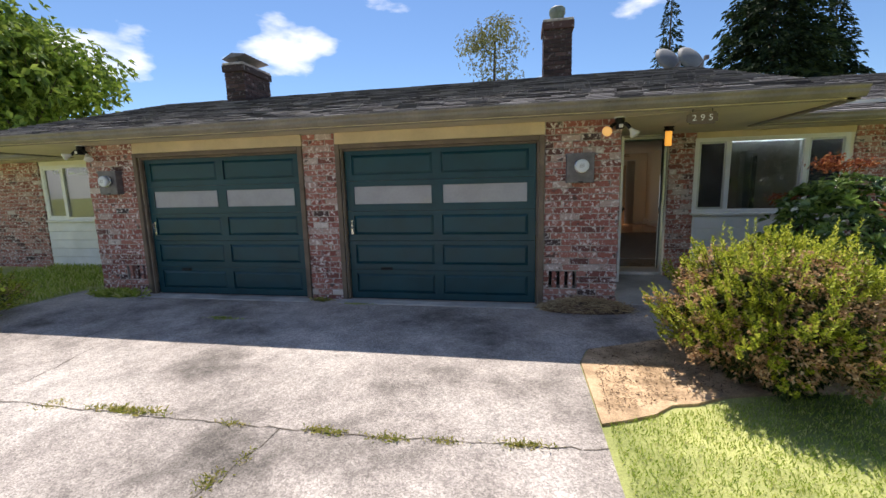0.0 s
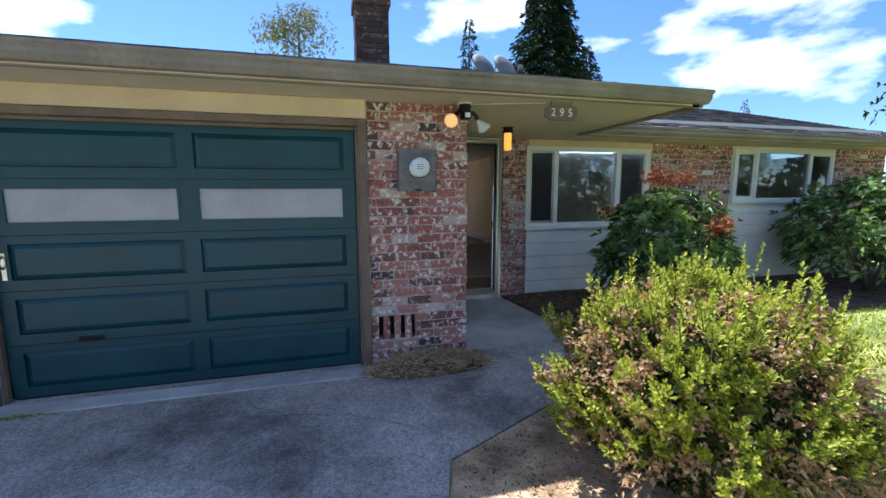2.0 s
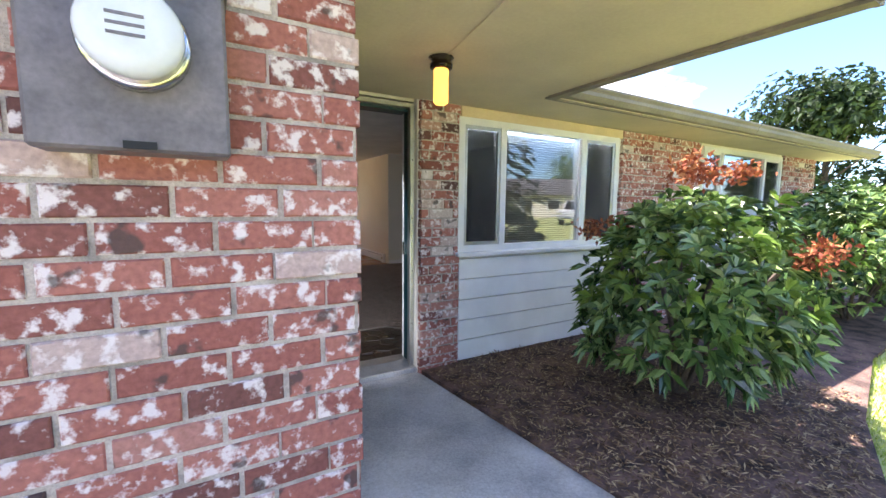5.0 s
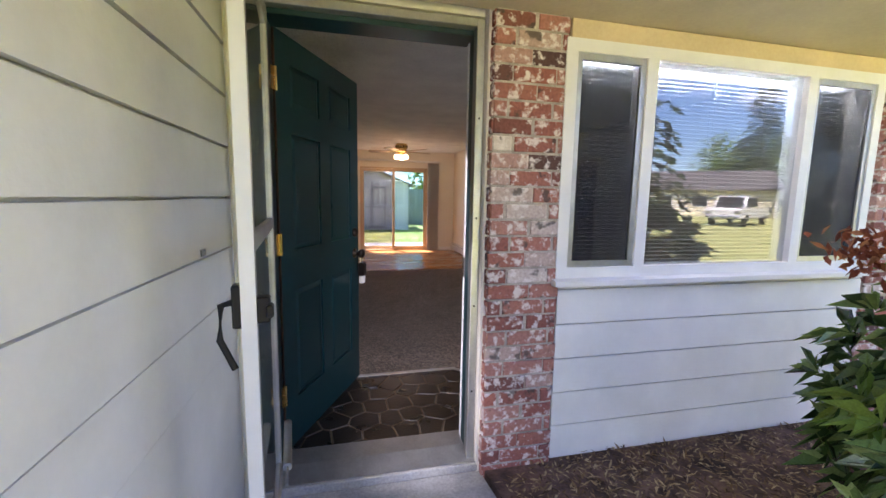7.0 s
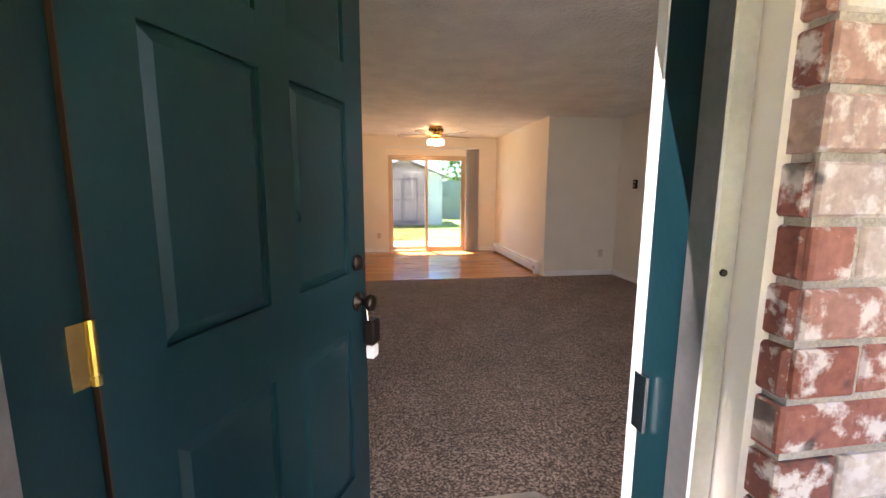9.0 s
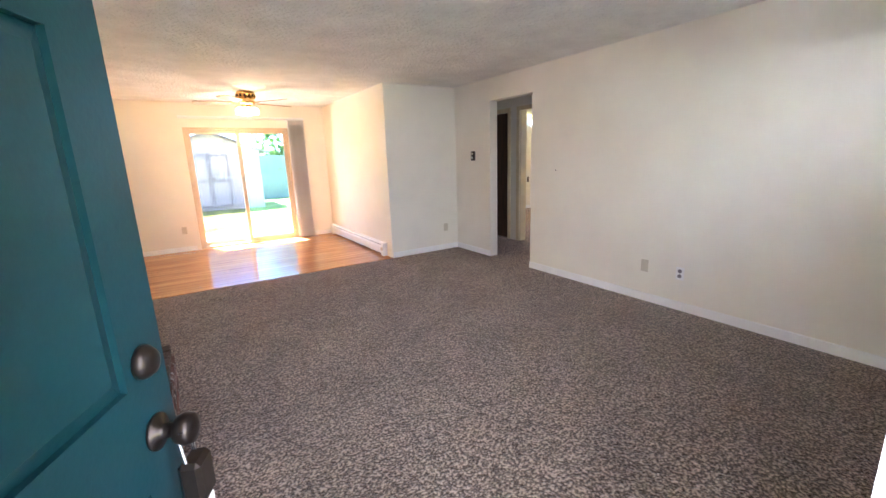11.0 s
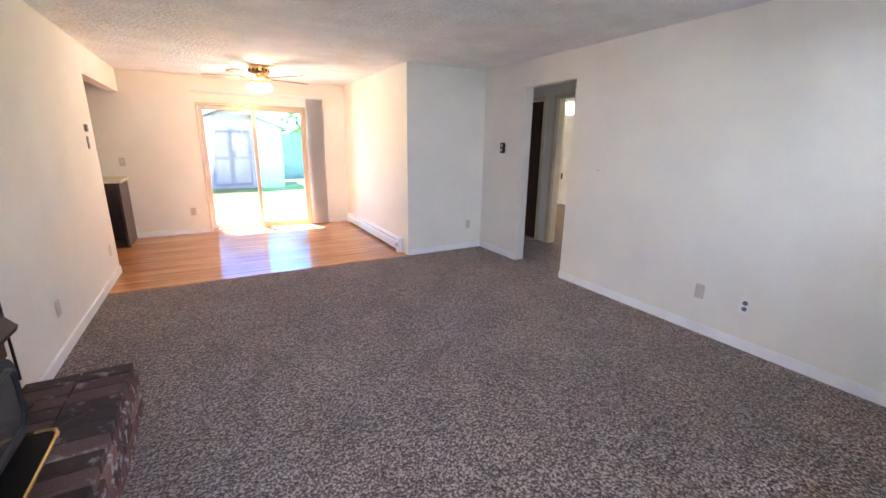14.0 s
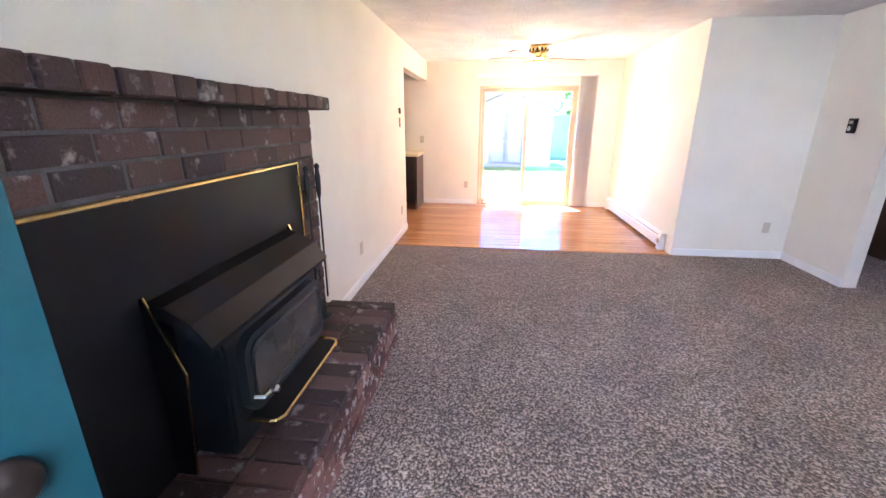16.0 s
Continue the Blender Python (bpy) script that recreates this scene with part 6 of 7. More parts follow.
for k, q in enumerate(((5.266, 7.225, 5.266, 10.724, (-1, 0)), (5.266, 11.488, 5.266, 12.27, (-1, 0)), (4.16, 12.284, 5.25, 12.284, (0, -1)), (4.146, 14.7, 4.146, 14.9, (-1, 0)), (0.3, 14.919, 1.86, 14.919, (0, -1)), (3.80, 14.919, 4.13, 14.919, (0, -1)), (1.041, 10.14, 1.041, 13.05, (1, 0)), (4.6, 7.221, 5.25, 7.221, (0, 1)), (6.279, 9.1, 6.279, 11.1, (-1, 0)), (6.42, 14.919, 9.38, 14.919, (0, -1)), (9.399, 9.05, 9.399, 14.9, (-1, 0)))):
    baseboard(f"baseboard_{k + 1}", *q)

# ---- hall ----
def flat_trim(name, pieces, label):
    t = thing(name, 0, 0, 0, label, "door trim", kind="structure")
    for k, (nm, q) in enumerate(pieces):
        part(nm, bx(*q, 0.003), M_DOORCREAM, t)
    return t


flat_trim("trim_hall", [("casing", (6.262, 6.279, 12.0, 12.065, FZ, 2.10)), ("casing", (6.262, 6.279, 11.135, 11.20, FZ, 2.10)), ("head_casing", (6.262, 6.279, 11.201, 11.999, 2.04, 2.10)), ("jamb", (6.281, 6.40, 11.981, 11.999, FZ, 2.039)), ("jamb", (6.281, 6.40, 11.201, 11.219, FZ, 2.039))], "cream door casing of the bedroom door")
flat_trim("trim_hall_2", [("casing", (6.262, 6.279, 12.205, 12.27, FZ, 2.10)), ("casing", (6.262, 6.279, 13.0, 13.065, FZ, 2.10)), ("head_casing", (6.262, 6.279, 12.271, 12.999, 2.04, 2.10))], "cream door casing of the closed hall door")
hd = thing("door_hall", 6.285, 12.275, FZ + 0.01, "dark brown stained hall door, closed", "door")
part("leaf", bx(0.0, 0.035, 0.0, 0.72, 0, 2.0, 0.003), M_DARKWOOD, hd)
for z in (0.25, 1.7):
    part("hinge", bx(-0.012, 0.0, -0.002, 0.022, z - 0.045, z + 0.045, 0.002), M_BRONZE, hd, "dark hinge")
bl = thing("ceiling_light", 7.35, 12.9, CZ, "lit round bedroom ceiling light", "ceiling light")
part("canopy", lathe(B(), [(0.15, -0.02), (0.16, -0.01), (0.16, -0.002), (0.05, -0.001)]), M_BRASS, bl, "", True)
part("globe", lathe(B(), [(0.04, -0.11), (0.10, -0.095), (0.14, -0.05), (0.145, -0.022)]), glow_mat("lit ceiling globe", (1.0, 0.74, 0.38), 5.0), bl, "lit frosted globe", True)
bed_lamp = new("bedroom_lamp", bpy.data.lights.new("bedroom_lamp", "POINT"))
bed_lamp.data.energy, bed_lamp.data.color, bed_lamp.data.shadow_soft_size = 0.8, (1.0, 0.66, 0.30), 0.1
bed_lamp.location = (7.35, 12.9, CZ - 0.22)
part_l = thing("door_latch", 6.402, 11.96, 1.0, "dark latch plate on the bedroom door jamb", "latch")
part("plate", bx(0, 0.006, -0.03, 0.0, -0.04, 0.04, 0.002), M_BRONZE, part_l)


# ---- fireplace ----
def fireplace():
    f = thing("fireplace", 0, 0, 0, "dark red brick fireplace with a raised hearth and a brick mantel", "fireplace")
    bx0, by0, by1 = 1.135, 8.30, 10.04
    part("core", bx(1.041, bx0 - 0.006, by0, by1 - 0.004, FZ, 1.47), M_MORTAR_DARK, f, "dark mortar")
    brick_face(f, "y", bx0, -1, by0, by1, 0.31, 1.468, [(8.40, 9.80, 0.30, 1.20)], material=M_BRICK_DARK, seed=51, course=0.0827, depth=0.02)
    brick_face(f, "x", by1, 1, 1.042, 1.13, 0.31, 1.468, material=M_BRICK_DARK, seed=52, course=0.0827, depth=0.02, blen=0.1)
    rnd = random.Random(53)
    y = 8.26
    while y < 10.10:
        w = 0.098
        z = rnd.uniform(-0.003, 0.003)
        part("mantel_brick", bx(1.045, 1.225 + rnd.uniform(-0.004, 0.004), y, y + w - 0.009, 1.472 + z, 1.540 + z, 0.006), M_BRICK_DARK, f)
        y += w
    part("mantel_mortar", bx(1.043, 1.212, 8.26, 10.115, 1.474, 1.534), M_MORTAR_DARK, f)
    # hearth
    hx, hy0, hy1 = 1.575, 8.30, 10.10
    part("hearth_core", bx(1.041, hx - 0.02, hy0 + 0.01, hy1 - 0.015, FZ, 0.287), M_MORTAR_DARK, f)
    for y in range(18):
        y0 = hy0 + y * 0.1
        a = 1.14
        for l in (0.215, 0.215):
            part("hearth_brick", bx(a + 0.005, a + l - 0.004, y0 + 0.005, y0 + 0.095, 0.25, 0.302 + rnd.uniform(-0.002, 0.002), 0.004), M_BRICK_DARK, f)
            a += l
    for r in range(3):
        y = hy0 - (0.1 if r % 2 else 0)
        while y < hy1 - 0.02:
            a, b = max(y, hy0), min(y + 0.2, hy1)
            if b - a > 0.03:
                part("hearth_front_brick", bx(1.54, hx + rnd.uniform(-0.003, 0.003), a + 0.005, b - 0.005, FZ + 0.003 + r * 0.077, FZ + 0.068 + r * 0.077, 0.004), M_HEARTH, f)
            y += 0.2
    for r in range(3):
        for k in range(2):
            part("hearth_end_brick", bx(1.15 + k * 0.2, 1.34 + k * 0.2 - (0.01 if k else 0), hy1 - 0.04, hy1, FZ + 0.003 + r * 0.077, FZ + 0.068 + r * 0.077, 0.004), M_BRICK_DARK, f)
    return f


M_HEARTH = ramp_mat("hearth front brick", [(0.0, (0.07, 0.035, 0.03)), (0.5, (0.16, 0.07, 0.055)), (1.0, (0.28, 0.16, 0.13))], False, rough=0.75, patches=(0.55, 0.50, 0.47, 0.8), patch_scale=24, patch_at=(0.55, 0.62))
fireplace()


def stove():
    s = thing("stove_insert", 1.14, 0, 0.302, "black steel wood stove insert with brass trim", "stove")
    # local: x out of the wall, y along it, z up from the hearth
    y0, y1, top = 8.36, 9.76, 0.90
    part("surround_panel", bx(0.0, 0.022, y0, y1, 0.0, top, 0.002), M_SATIN, s, "matt black steel surround")
    part("top_trim", bx(0.0, 0.030, y0, y1 + 0.012, top, top + 0.013, 0.003), M_BRASS, s, "polished brass edge")
    part("side_trim", bx(0.0, 0.030, y1, y1 + 0.012, 0.0, top, 0.003), M_BRASS, s, "polished brass edge")
    a, b = 8.80, 9.50
    body = prism(B(), [(0.022, 0.0), (0.18, 0.0), (0.19, 0.40), (0.17, 0.48), (0.09, 0.52), (0.022, 0.52)], "y", a, b)
    bmesh.ops.bevel(body, geom=body.edges[:], offset=0.012, segments=2, affect="EDGES")
    part("body", body, M_STOVE, s, "black cast firebox")
    hood = prism(B(), [(0.022, 0.605), (0.08, 0.595), (0.16, 0.545), (0.215, 0.475), (0.208, 0.455), (0.15, 0.505), (0.07, 0.555), (0.022, 0.565)], "y", a - 0.075, b + 0.09)
    part("hood", hood, M_SATIN, s, "curved black hood")
    for yy in (a - 0.085, b + 0.095):
        part("side_shield", prism(B(), [(0.022, 0.0), (0.085, 0.0), (0.118, 0.38), (0.03, 0.625), (0.022, 0.625)], "y", yy, yy + 0.006), M_SATIN, s, "black side shield")
        part("shield_trim", tube(B(), [(0.087, yy + 0.003, 0.002), (0.12, yy + 0.003, 0.38), (0.032, yy + 0.003, 0.627)], 0.0045, 6), M_BRASS, s, "thin brass edge")
    # door with a rounded window
    d = B()
    ya, yb, za, zb = a + 0.05, b - 0.03, 0.125, 0.42

    def rrect(p0, p1, q0, q1, r, n=5):
        out = []
        for cx, cy, st in ((p1 - r, q1 - r, 0), (p0 + r, q1 - r, 90), (p0 + r, q0 + r, 180), (p1 - r, q0 + r, 270)):
            for k in range(n + 1):
                t = math.radians(st + 90 * k / n)
                out.append((cx + r * math.cos(t), cy + r * math.sin(t)))
        return out
    prism(d, rrect(ya, yb, za, zb, 0.07), "x", 0.185, 0.222)
    door = part("door", d, M_STOVE, s, "black cast stove door")
    part("door_rim", tube(B(), [(0.225, p, q) for p, q in rrect(ya + 0.035, yb - 0.035, za + 0.04, zb - 0.035, 0.05)] + [(0.225, yb - 0.035, zb - 0.085)], 0.010, 6), M_STOVE, door)
    part("glass", prism(B(), rrect(ya + 0.04, yb - 0.04, za + 0.045, zb - 0.04, 0.045), "x", 0.222, 0.226), M_STOVEGLASS, door, "smoky stove glass")
    hb = B()
    tube(hb, [(0.222, a + 0.065, 0.20), (0.25, a + 0.08, 0.19), (0.255, a + 0.12, 0.19)], 0.009)
    lathe(hb, [(0.010, 0.0), (0.017, 0.01), (0.017, 0.03), (0.010, 0.04)], (0.24, a + 0.13, 0.19), "X")
    part("handle", hb, M_CHROME, door, "spring door handle")
    part("ash_shelf", prism(B(), rrect(0.12, 0.305, a + 0.065, b - 0.06, 0.04), "z", 0.098, 0.105), M_SATIN, s, "black ash shelf")
    rail = [(0.19, a + 0.065, 0.105), (0.27, a + 0.065, 0.105), (0.293, a + 0.075, 0.105), (0.306, a + 0.1, 0.105), (0.306, b - 0.095, 0.105), (0.293, b - 0.07, 0.105), (0.27, b - 0.06, 0.105), (0.20, b - 0.06, 0.105)]
    part("shelf_rail", tube(B(), rail, 0.007, 8), M_BRASS, s, "polished brass rail")
    part("shelf_bracket", bx(0.186, 0.25, a + 0.2, b - 0.2, 0.001, 0.097), M_STOVE, s)
    return s


M_STOVE = mat("blue black cast iron", (0.014, 0.018, 0.022), 0.5, metal=0.2, var=0.12, fine=200, bump=0.12)
M_STOVEGLASS = mat("smoky ceramic glass", (0.05, 0.05, 0.045), 0.08, var=0.2, scale=5, bump=0)
stove()


def tool_set():
    t = thing("fire_tools", 1.165, 9.86, 0.303, "black wrought iron fireplace tool set on the hearth", "fire tools")
    part("base", lathe(B(), [(0.075, 0.0), (0.075, 0.008), (0.03, 0.018), (0.012, 0.03)]), M_BLACK, t)
    part("stand", cyl(B(), (0, 0, 0.02), (0, 0, 0.80), 0.007), M_BLACK, t)
    part("cross_bar", tube(B(), [(0.015, -0.08, 0.76), (0.015, 0.08, 0.76)], 0.006), M_BLACK, t)
    for y in (-0.07, 0.07):
        tool = part("tool", cyl(B(), (0.03, y, 0.10), (0.03, y, 0.76), 0.0055), M_BLACK, t)
        part("grip", lathe(B(), [(0.008, 0.70), (0.014, 0.74), (0.015, 0.82), (0.010, 0.86), (0.016, 0.875), (0.006, 0.89)], (0.03, y, 0)), M_BLACK, tool, "turned black grip", True)
    part("shovel_blade", prism(B(), [(-0.035, 0.02), (0.035, 0.02), (0.03, 0.12), (-0.03, 0.12)], "x", 0.026, 0.032), M_BLACK, t)
    return t


tool_set()


# ---- heaters ----
def base_heater(name, length, label):
    h = thing(name, 0, 0, 0, label, "baseboard heater", "baseboard heaters")
    part("back_plate", bx(0, length, 0.0, 0.012, 0.02, 0.185), M_WHITE, h)
    part("top_lip", prism(B(), [(0.0, 0.185), (0.05, 0.175), (0.055, 0.16), (0.05, 0.158), (0.04, 0.168), (0.0, 0.175)], "x", 0, length), M_WHITE, h)
    part("front_cover", prism(B(), [(0.058, 0.035), (0.062, 0.035), (0.062, 0.13), (0.052, 0.15), (0.048, 0.148), (0.058, 0.128)], "x", 0.0, length), M_WHITE, h)
    part("element", bx(0.02, length - 0.02, 0.014, 0.046, 0.06, 0.145), M_METERBOX, h, "dark finned element")
    for a in (0, length - 0.07):
        part("end_cap", prism(B(), [(0.0, 0.0), (0.066, 0.0), (0.066, 0.13), (0.056, 0.185), (0.0, 0.19)], "x", a, a + 0.07), M_WHITE, h)
    return h


hh = base_heater("baseboard_heater", 2.35, "white electric baseboard heater on the dining room wall")
hh.matrix_basis = pose(4.146, 12.46, FZ + 0.002, 0, 0, 90)
part("thermostat_knob", lathe(B(), [(0.03, 0.0), (0.03, 0.006), (0.02, 0.018)], (0.035, 0.067, 0.10), "-Y"), M_PLATE, hh, "ivory knob", True).matrix_basis = pose(0.07, 0.134, 0, 0, 0, 180)
h2 = base_heater("baseboard_heater", 1.95, "white electric baseboard heater under the window")
h2.matrix_basis = pose(2.62, 7.222, FZ + 0.002)


# ---- wall plates ----
def plate(name, x, y, z, rz, label, category, kindof, group="", material=None):
    """Built facing -y, then turned."""
    t = thing(name, x, y, z, label, category, group, rz)
    part("plate", bx(-0.035, 0.035, -0.006, 0.0, -0.057, 0.057, 0.003), material or M_PLATE, t)
    if kindof == "outlet":
        for zz in (-0.022, 0.022):
            part("socket", lathe(B(), [(0.017, 0.0), (0.017, 0.003), (0.014, 0.004)], (0, -0.006, zz), "-Y", 14), M_PLATE if material is None else M_METERBOX, t)
    elif kindof == "switch":
        part("toggle", bx(-0.005, 0.005, -0.018, -0.006, -0.004, 0.012, 0.002), M_VINYL, t)
    elif kindof == "cable":
        part("jack", cyl(B(), (0, -0.006, 0), (0, -0.016, 0), 0.007), M_BRASS, t)
    return t


plate("outlet", 5.266, 9.25, 0.352, -90, "ivory wall outlet low on the wall", "outlet", "outlet", "outlets")
plate("cable_plate", 5.266, 8.93, 0.345, -90, "white cable and phone plate low on the wall", "wall plate", "outlet", "", M_VINYL)
plate("outlet", 5.05, 12.284, 0.356, 0, "ivory wall outlet beside the hall", "outlet", "outlet", "outlets")
plate("outlet", 1.041, 11.07, 0.345, 90, "ivory wall outlet beside the fireplace", "outlet", "outlet", "outlets")
plate("outlet", 1.041, 12.76, 0.338, 90, "ivory wall outlet near the kitchen", "outlet", "outlet", "outlets")
plate("light_switch", 1.041, 12.76, 1.40, 90, "brass coloured light switch plate", "light switch", "switch", "", M_METERBOX)
plate("light_switch", 0.95, 14.918, 1.12, 0, "ivory light switch in the kitchen", "light switch", "switch")
plate("outlet", 1.72, 14.918, 0.36, 0, "ivory wall outlet beside the sliding door", "outlet", "outlet", "outlets")
plate("outlet", 3.42, 7.222, 0.42, 180, "ivory wall outlet under the window", "outlet", "outlet", "outlets")
ch = thing("door_chime", 1.041, 12.75, 1.53, "small grey wall sensor above the switch", "sensor")
part("case", bx(0, 0.02, -0.03, 0.03, -0.03, 0.035, 0.004), M_METERBOX, ch)
th = thing("thermostat", 5.266, 11.84, 1.385, "dark thermostat on the wall beside the hall opening", "thermostat")
part("case", bx(-0.03, 0.0, -0.037, 0.037, -0.06, 0.065, 0.005), M_BRONZE, th)
part("dial", cyl(B(), (-0.03, 0, -0.02), (-0.036, 0, -0.02), 0.02, seg=16), M_CHROME, th, "small metal dial")
part("window", bx(-0.032, -0.029, -0.02, 0.02, 0.02, 0.045), M_PLATE, th)
nl = thing("wall_hook", 5.266, 10.34, 1.206, "small metal hook on the wall", "hook")
part("hook", tube(B(), [(0, 0, 0), (-0.015, 0, -0.002), (-0.02, 0, 0.008)], 0.004, 6), M_CHROME, nl)

# ---- living room window from inside ----
sill = thing("window_sill_inside", 0, 0, 0, "white painted inside window sill and reveal", "window sill", kind="structure")
part("ledge", bx(WIN1[0] - 0.05, WIN1[1] + 0.05, 7.105, 7.265, WIN1[2] - 0.03, WIN1[2] - 0.001, 0.006), M_WHITE, sill)
part("apron", bx(WIN1[0] - 0.03, WIN1[1] + 0.03, 7.2215, 7.236, WIN1[2] - 0.075, WIN1[2] - 0.031, 0.004), M_WHITE, sill)


def blinds():
    x0, x1, zb, zt = WIN1[0] + 0.03, WIN1[1] - 0.02, WIN1[2] + 0.035, WIN1[3] - 0.05
    b = thing("window_blind", 0, 0, 0, "white horizontal mini blind with open slats", "blind")
    part("head_rail", bx(x0, x1, 7.15, 7.19, zt, zt + 0.045, 0.003), M_BLIND, b)
    part("bottom_rail", bx(x0, x1, 7.157, 7.183, zb - 0.02, zb - 0.004, 0.004), M_BLIND, b)
    n = 46
    me = None
    for k in range(n):
        z = zb + (zt - zb) * (k + 0.5) / n
        if me is None:
            s = B()
            a = math.radians(3)
            pts = [(-0.0125, -0.0012), (-0.006, 0.0008), (0.0, 0.0015), (0.006, 0.0008), (0.0125, -0.0012)]
            rows = [[s.verts.new((x, p * math.cos(a) - q * math.sin(a), p * math.sin(a) + q * math.cos(a))) for p, q in pts] for x in (x0, x1)]
            for j in range(4):
                s.faces.new((rows[0][j], rows[0][j + 1], rows[1][j + 1], rows[1][j]))
            me = bpy.data.meshes.new("slat")
            s.to_mesh(me)
            s.free()
            me.materials.append(M_BLIND)
        ob = new("slat", me)
        ob.parent = b
        ob.location = (0, 7.17, z)
    for x in (x0 + 0.2, (x0 + x1) / 2, x1 - 0.2):
        for dy in (-0.0135, 0.0135):
            part("cord", cyl(B(), (x, 7.17 + dy, zb - 0.01), (x, 7.17 + dy, zt), 0.0012, seg=5), M_BLIND, b)
    return b


blinds()
vl = thing("door_latch", 2.56, 7.262, 0.915, "grey metal latch at the window sill", "latch")
part("arm", bx(-0.012, 0.012, -0.005, 0.012, -0.01, 0.012, 0.003), M_METERBOX, vl)


# ---- sliding door ----
def slider():
    s = thing("sliding_door", 0, 0, 0, "closed tan framed sliding glass door, panes darkened to dim the yard", "sliding door")
    x0, x1, z0, z1 = SLIDE[0], SLIDE[1], FZ, SLIDE[3]
    fr = B()
    box(fr, x0 + 0.001, x0 + 0.035, 14.92, 15.07, z0 + 0.03, z1 - 0.001)
    box(fr, x1 - 0.035, x1 - 0.001, 14.92, 15.07, z0 + 0.03, z1 - 0.001)
    box(fr, x0 + 0.035, x1 - 0.035, 14.92, 15.07, z1 - 0.035, z1 - 0.001)
    box(fr, x0 + 0.001, x1 - 0.001, 14.915, 15.07, z0 - 0.03, z0 + 0.03)
    part("frame", fr, M_SLIDER, s)
    mid = 2.70
    for nm, a, b, y, gm_, lab in (("fixed_panel", x0 + 0.036, mid + 0.03, 15.03, M_GLASS_DIM, "grey glass dimming the yard"), ("sliding_panel", mid - 0.03, x1 - 0.036, 14.96, M_GLASS_CYAN, "blue-green glass")):
        p = B()
        w = 0.055
        for q in ((a, a + w, z0 + 0.031, z1 - 0.036), (b - w, b, z0 + 0.031, z1 - 0.036), (a + w, b - w, z0 + 0.031, z0 + 0.10), (a + w, b - w, z1 - 0.095, z1 - 0.036)):
            box(p, q[0], q[1], y - 0.016, y + 0.016, q[2], q[3], 0.003)
        panel = part(nm, p, M_SLIDER, s)
        g = part("pane", bx(a + w, b - w, y - 0.003, y + 0.003, z0 + 0.10, z1 - 0.095), gm_, panel, lab)
        g.visible_shadow = False
    hb = B()
    tube(hb, [(mid - 0.005, 14.943, 0.95), (mid - 0.005, 14.91, 0.97), (mid - 0.005, 14.91, 1.13), (mid - 0.005, 14.943, 1.15)], 0.008)
    part("pull_handle", hb, M_CHROME, s, "metal pull handle")
    return s


M_SLIDER = mat("tan aluminium", (0.55, 0.42, 0.28), 0.4, metal=0.3, var=0.05, bump=0)
# tints darkened to dim the bright yard; only the blue-green is the glass's own
M_GLASS_CYAN = glass_mat("blue green glass", 0.04, (0.52, 0.66, 0.68))
M_GLASS_DIM = glass_mat("grey glass dimming the yard", 0.04, (0.46, 0.46, 0.48))
slider()


def vertical_blinds():
    v = thing("vertical_blind", 0, 0, 0, "white vertical blind drawn to one side of the sliding door", "blind")
    part("head_rail", bx(1.88, 3.78, 14.855, 14.90, 2.10, 2.14, 0.003), M_BLIND, v)
    for x in (2.0, 2.8, 3.7):
        part("bracket", bx(x - 0.015, x + 0.015, 14.90, 14.9195, 2.10, 2.145), M_BLIND, v)
    for k in range(16):
        x = 3.50 + k * 0.0172
        vane = B()
        rows = []
        for z in (FZ + 0.03, 2.095):
            rows.append([vane.verts.new((x + 0.006 * math.sin(j * 1.57) + 0.012 * (j - 2) / 2, 14.875 + 0.042 * (j - 2) / 2, z)) for j in range(5)])
        for j in range(4):
            vane.faces.new((rows[0][j], rows[0][j + 1], rows[1][j + 1], rows[1][j]))
        part("vane", vane, M_VANE, v)
    part("wand", cyl(B(), (3.49, 14.84, 0.8), (3.49, 14.84, 2.1), 0.004, seg=6), M_BLIND, v)
    return v


M_VANE = ramp_mat("greyish white vane", [(0.0, (0.80, 0.79, 0.80)), (1.0, (0.86, 0.85, 0.86))], False, rough=0.6, bump=0, sub=0.5)
vertical_blinds()


# ---- ceiling fan ----
def box_at(x0, x1, y0, y1, z0, z1, m):
    b = bx(x0, x1, y0, y1, z0, z1)
    bmesh.ops.transform(b, matrix=m, verts=b.verts[:])
    return b


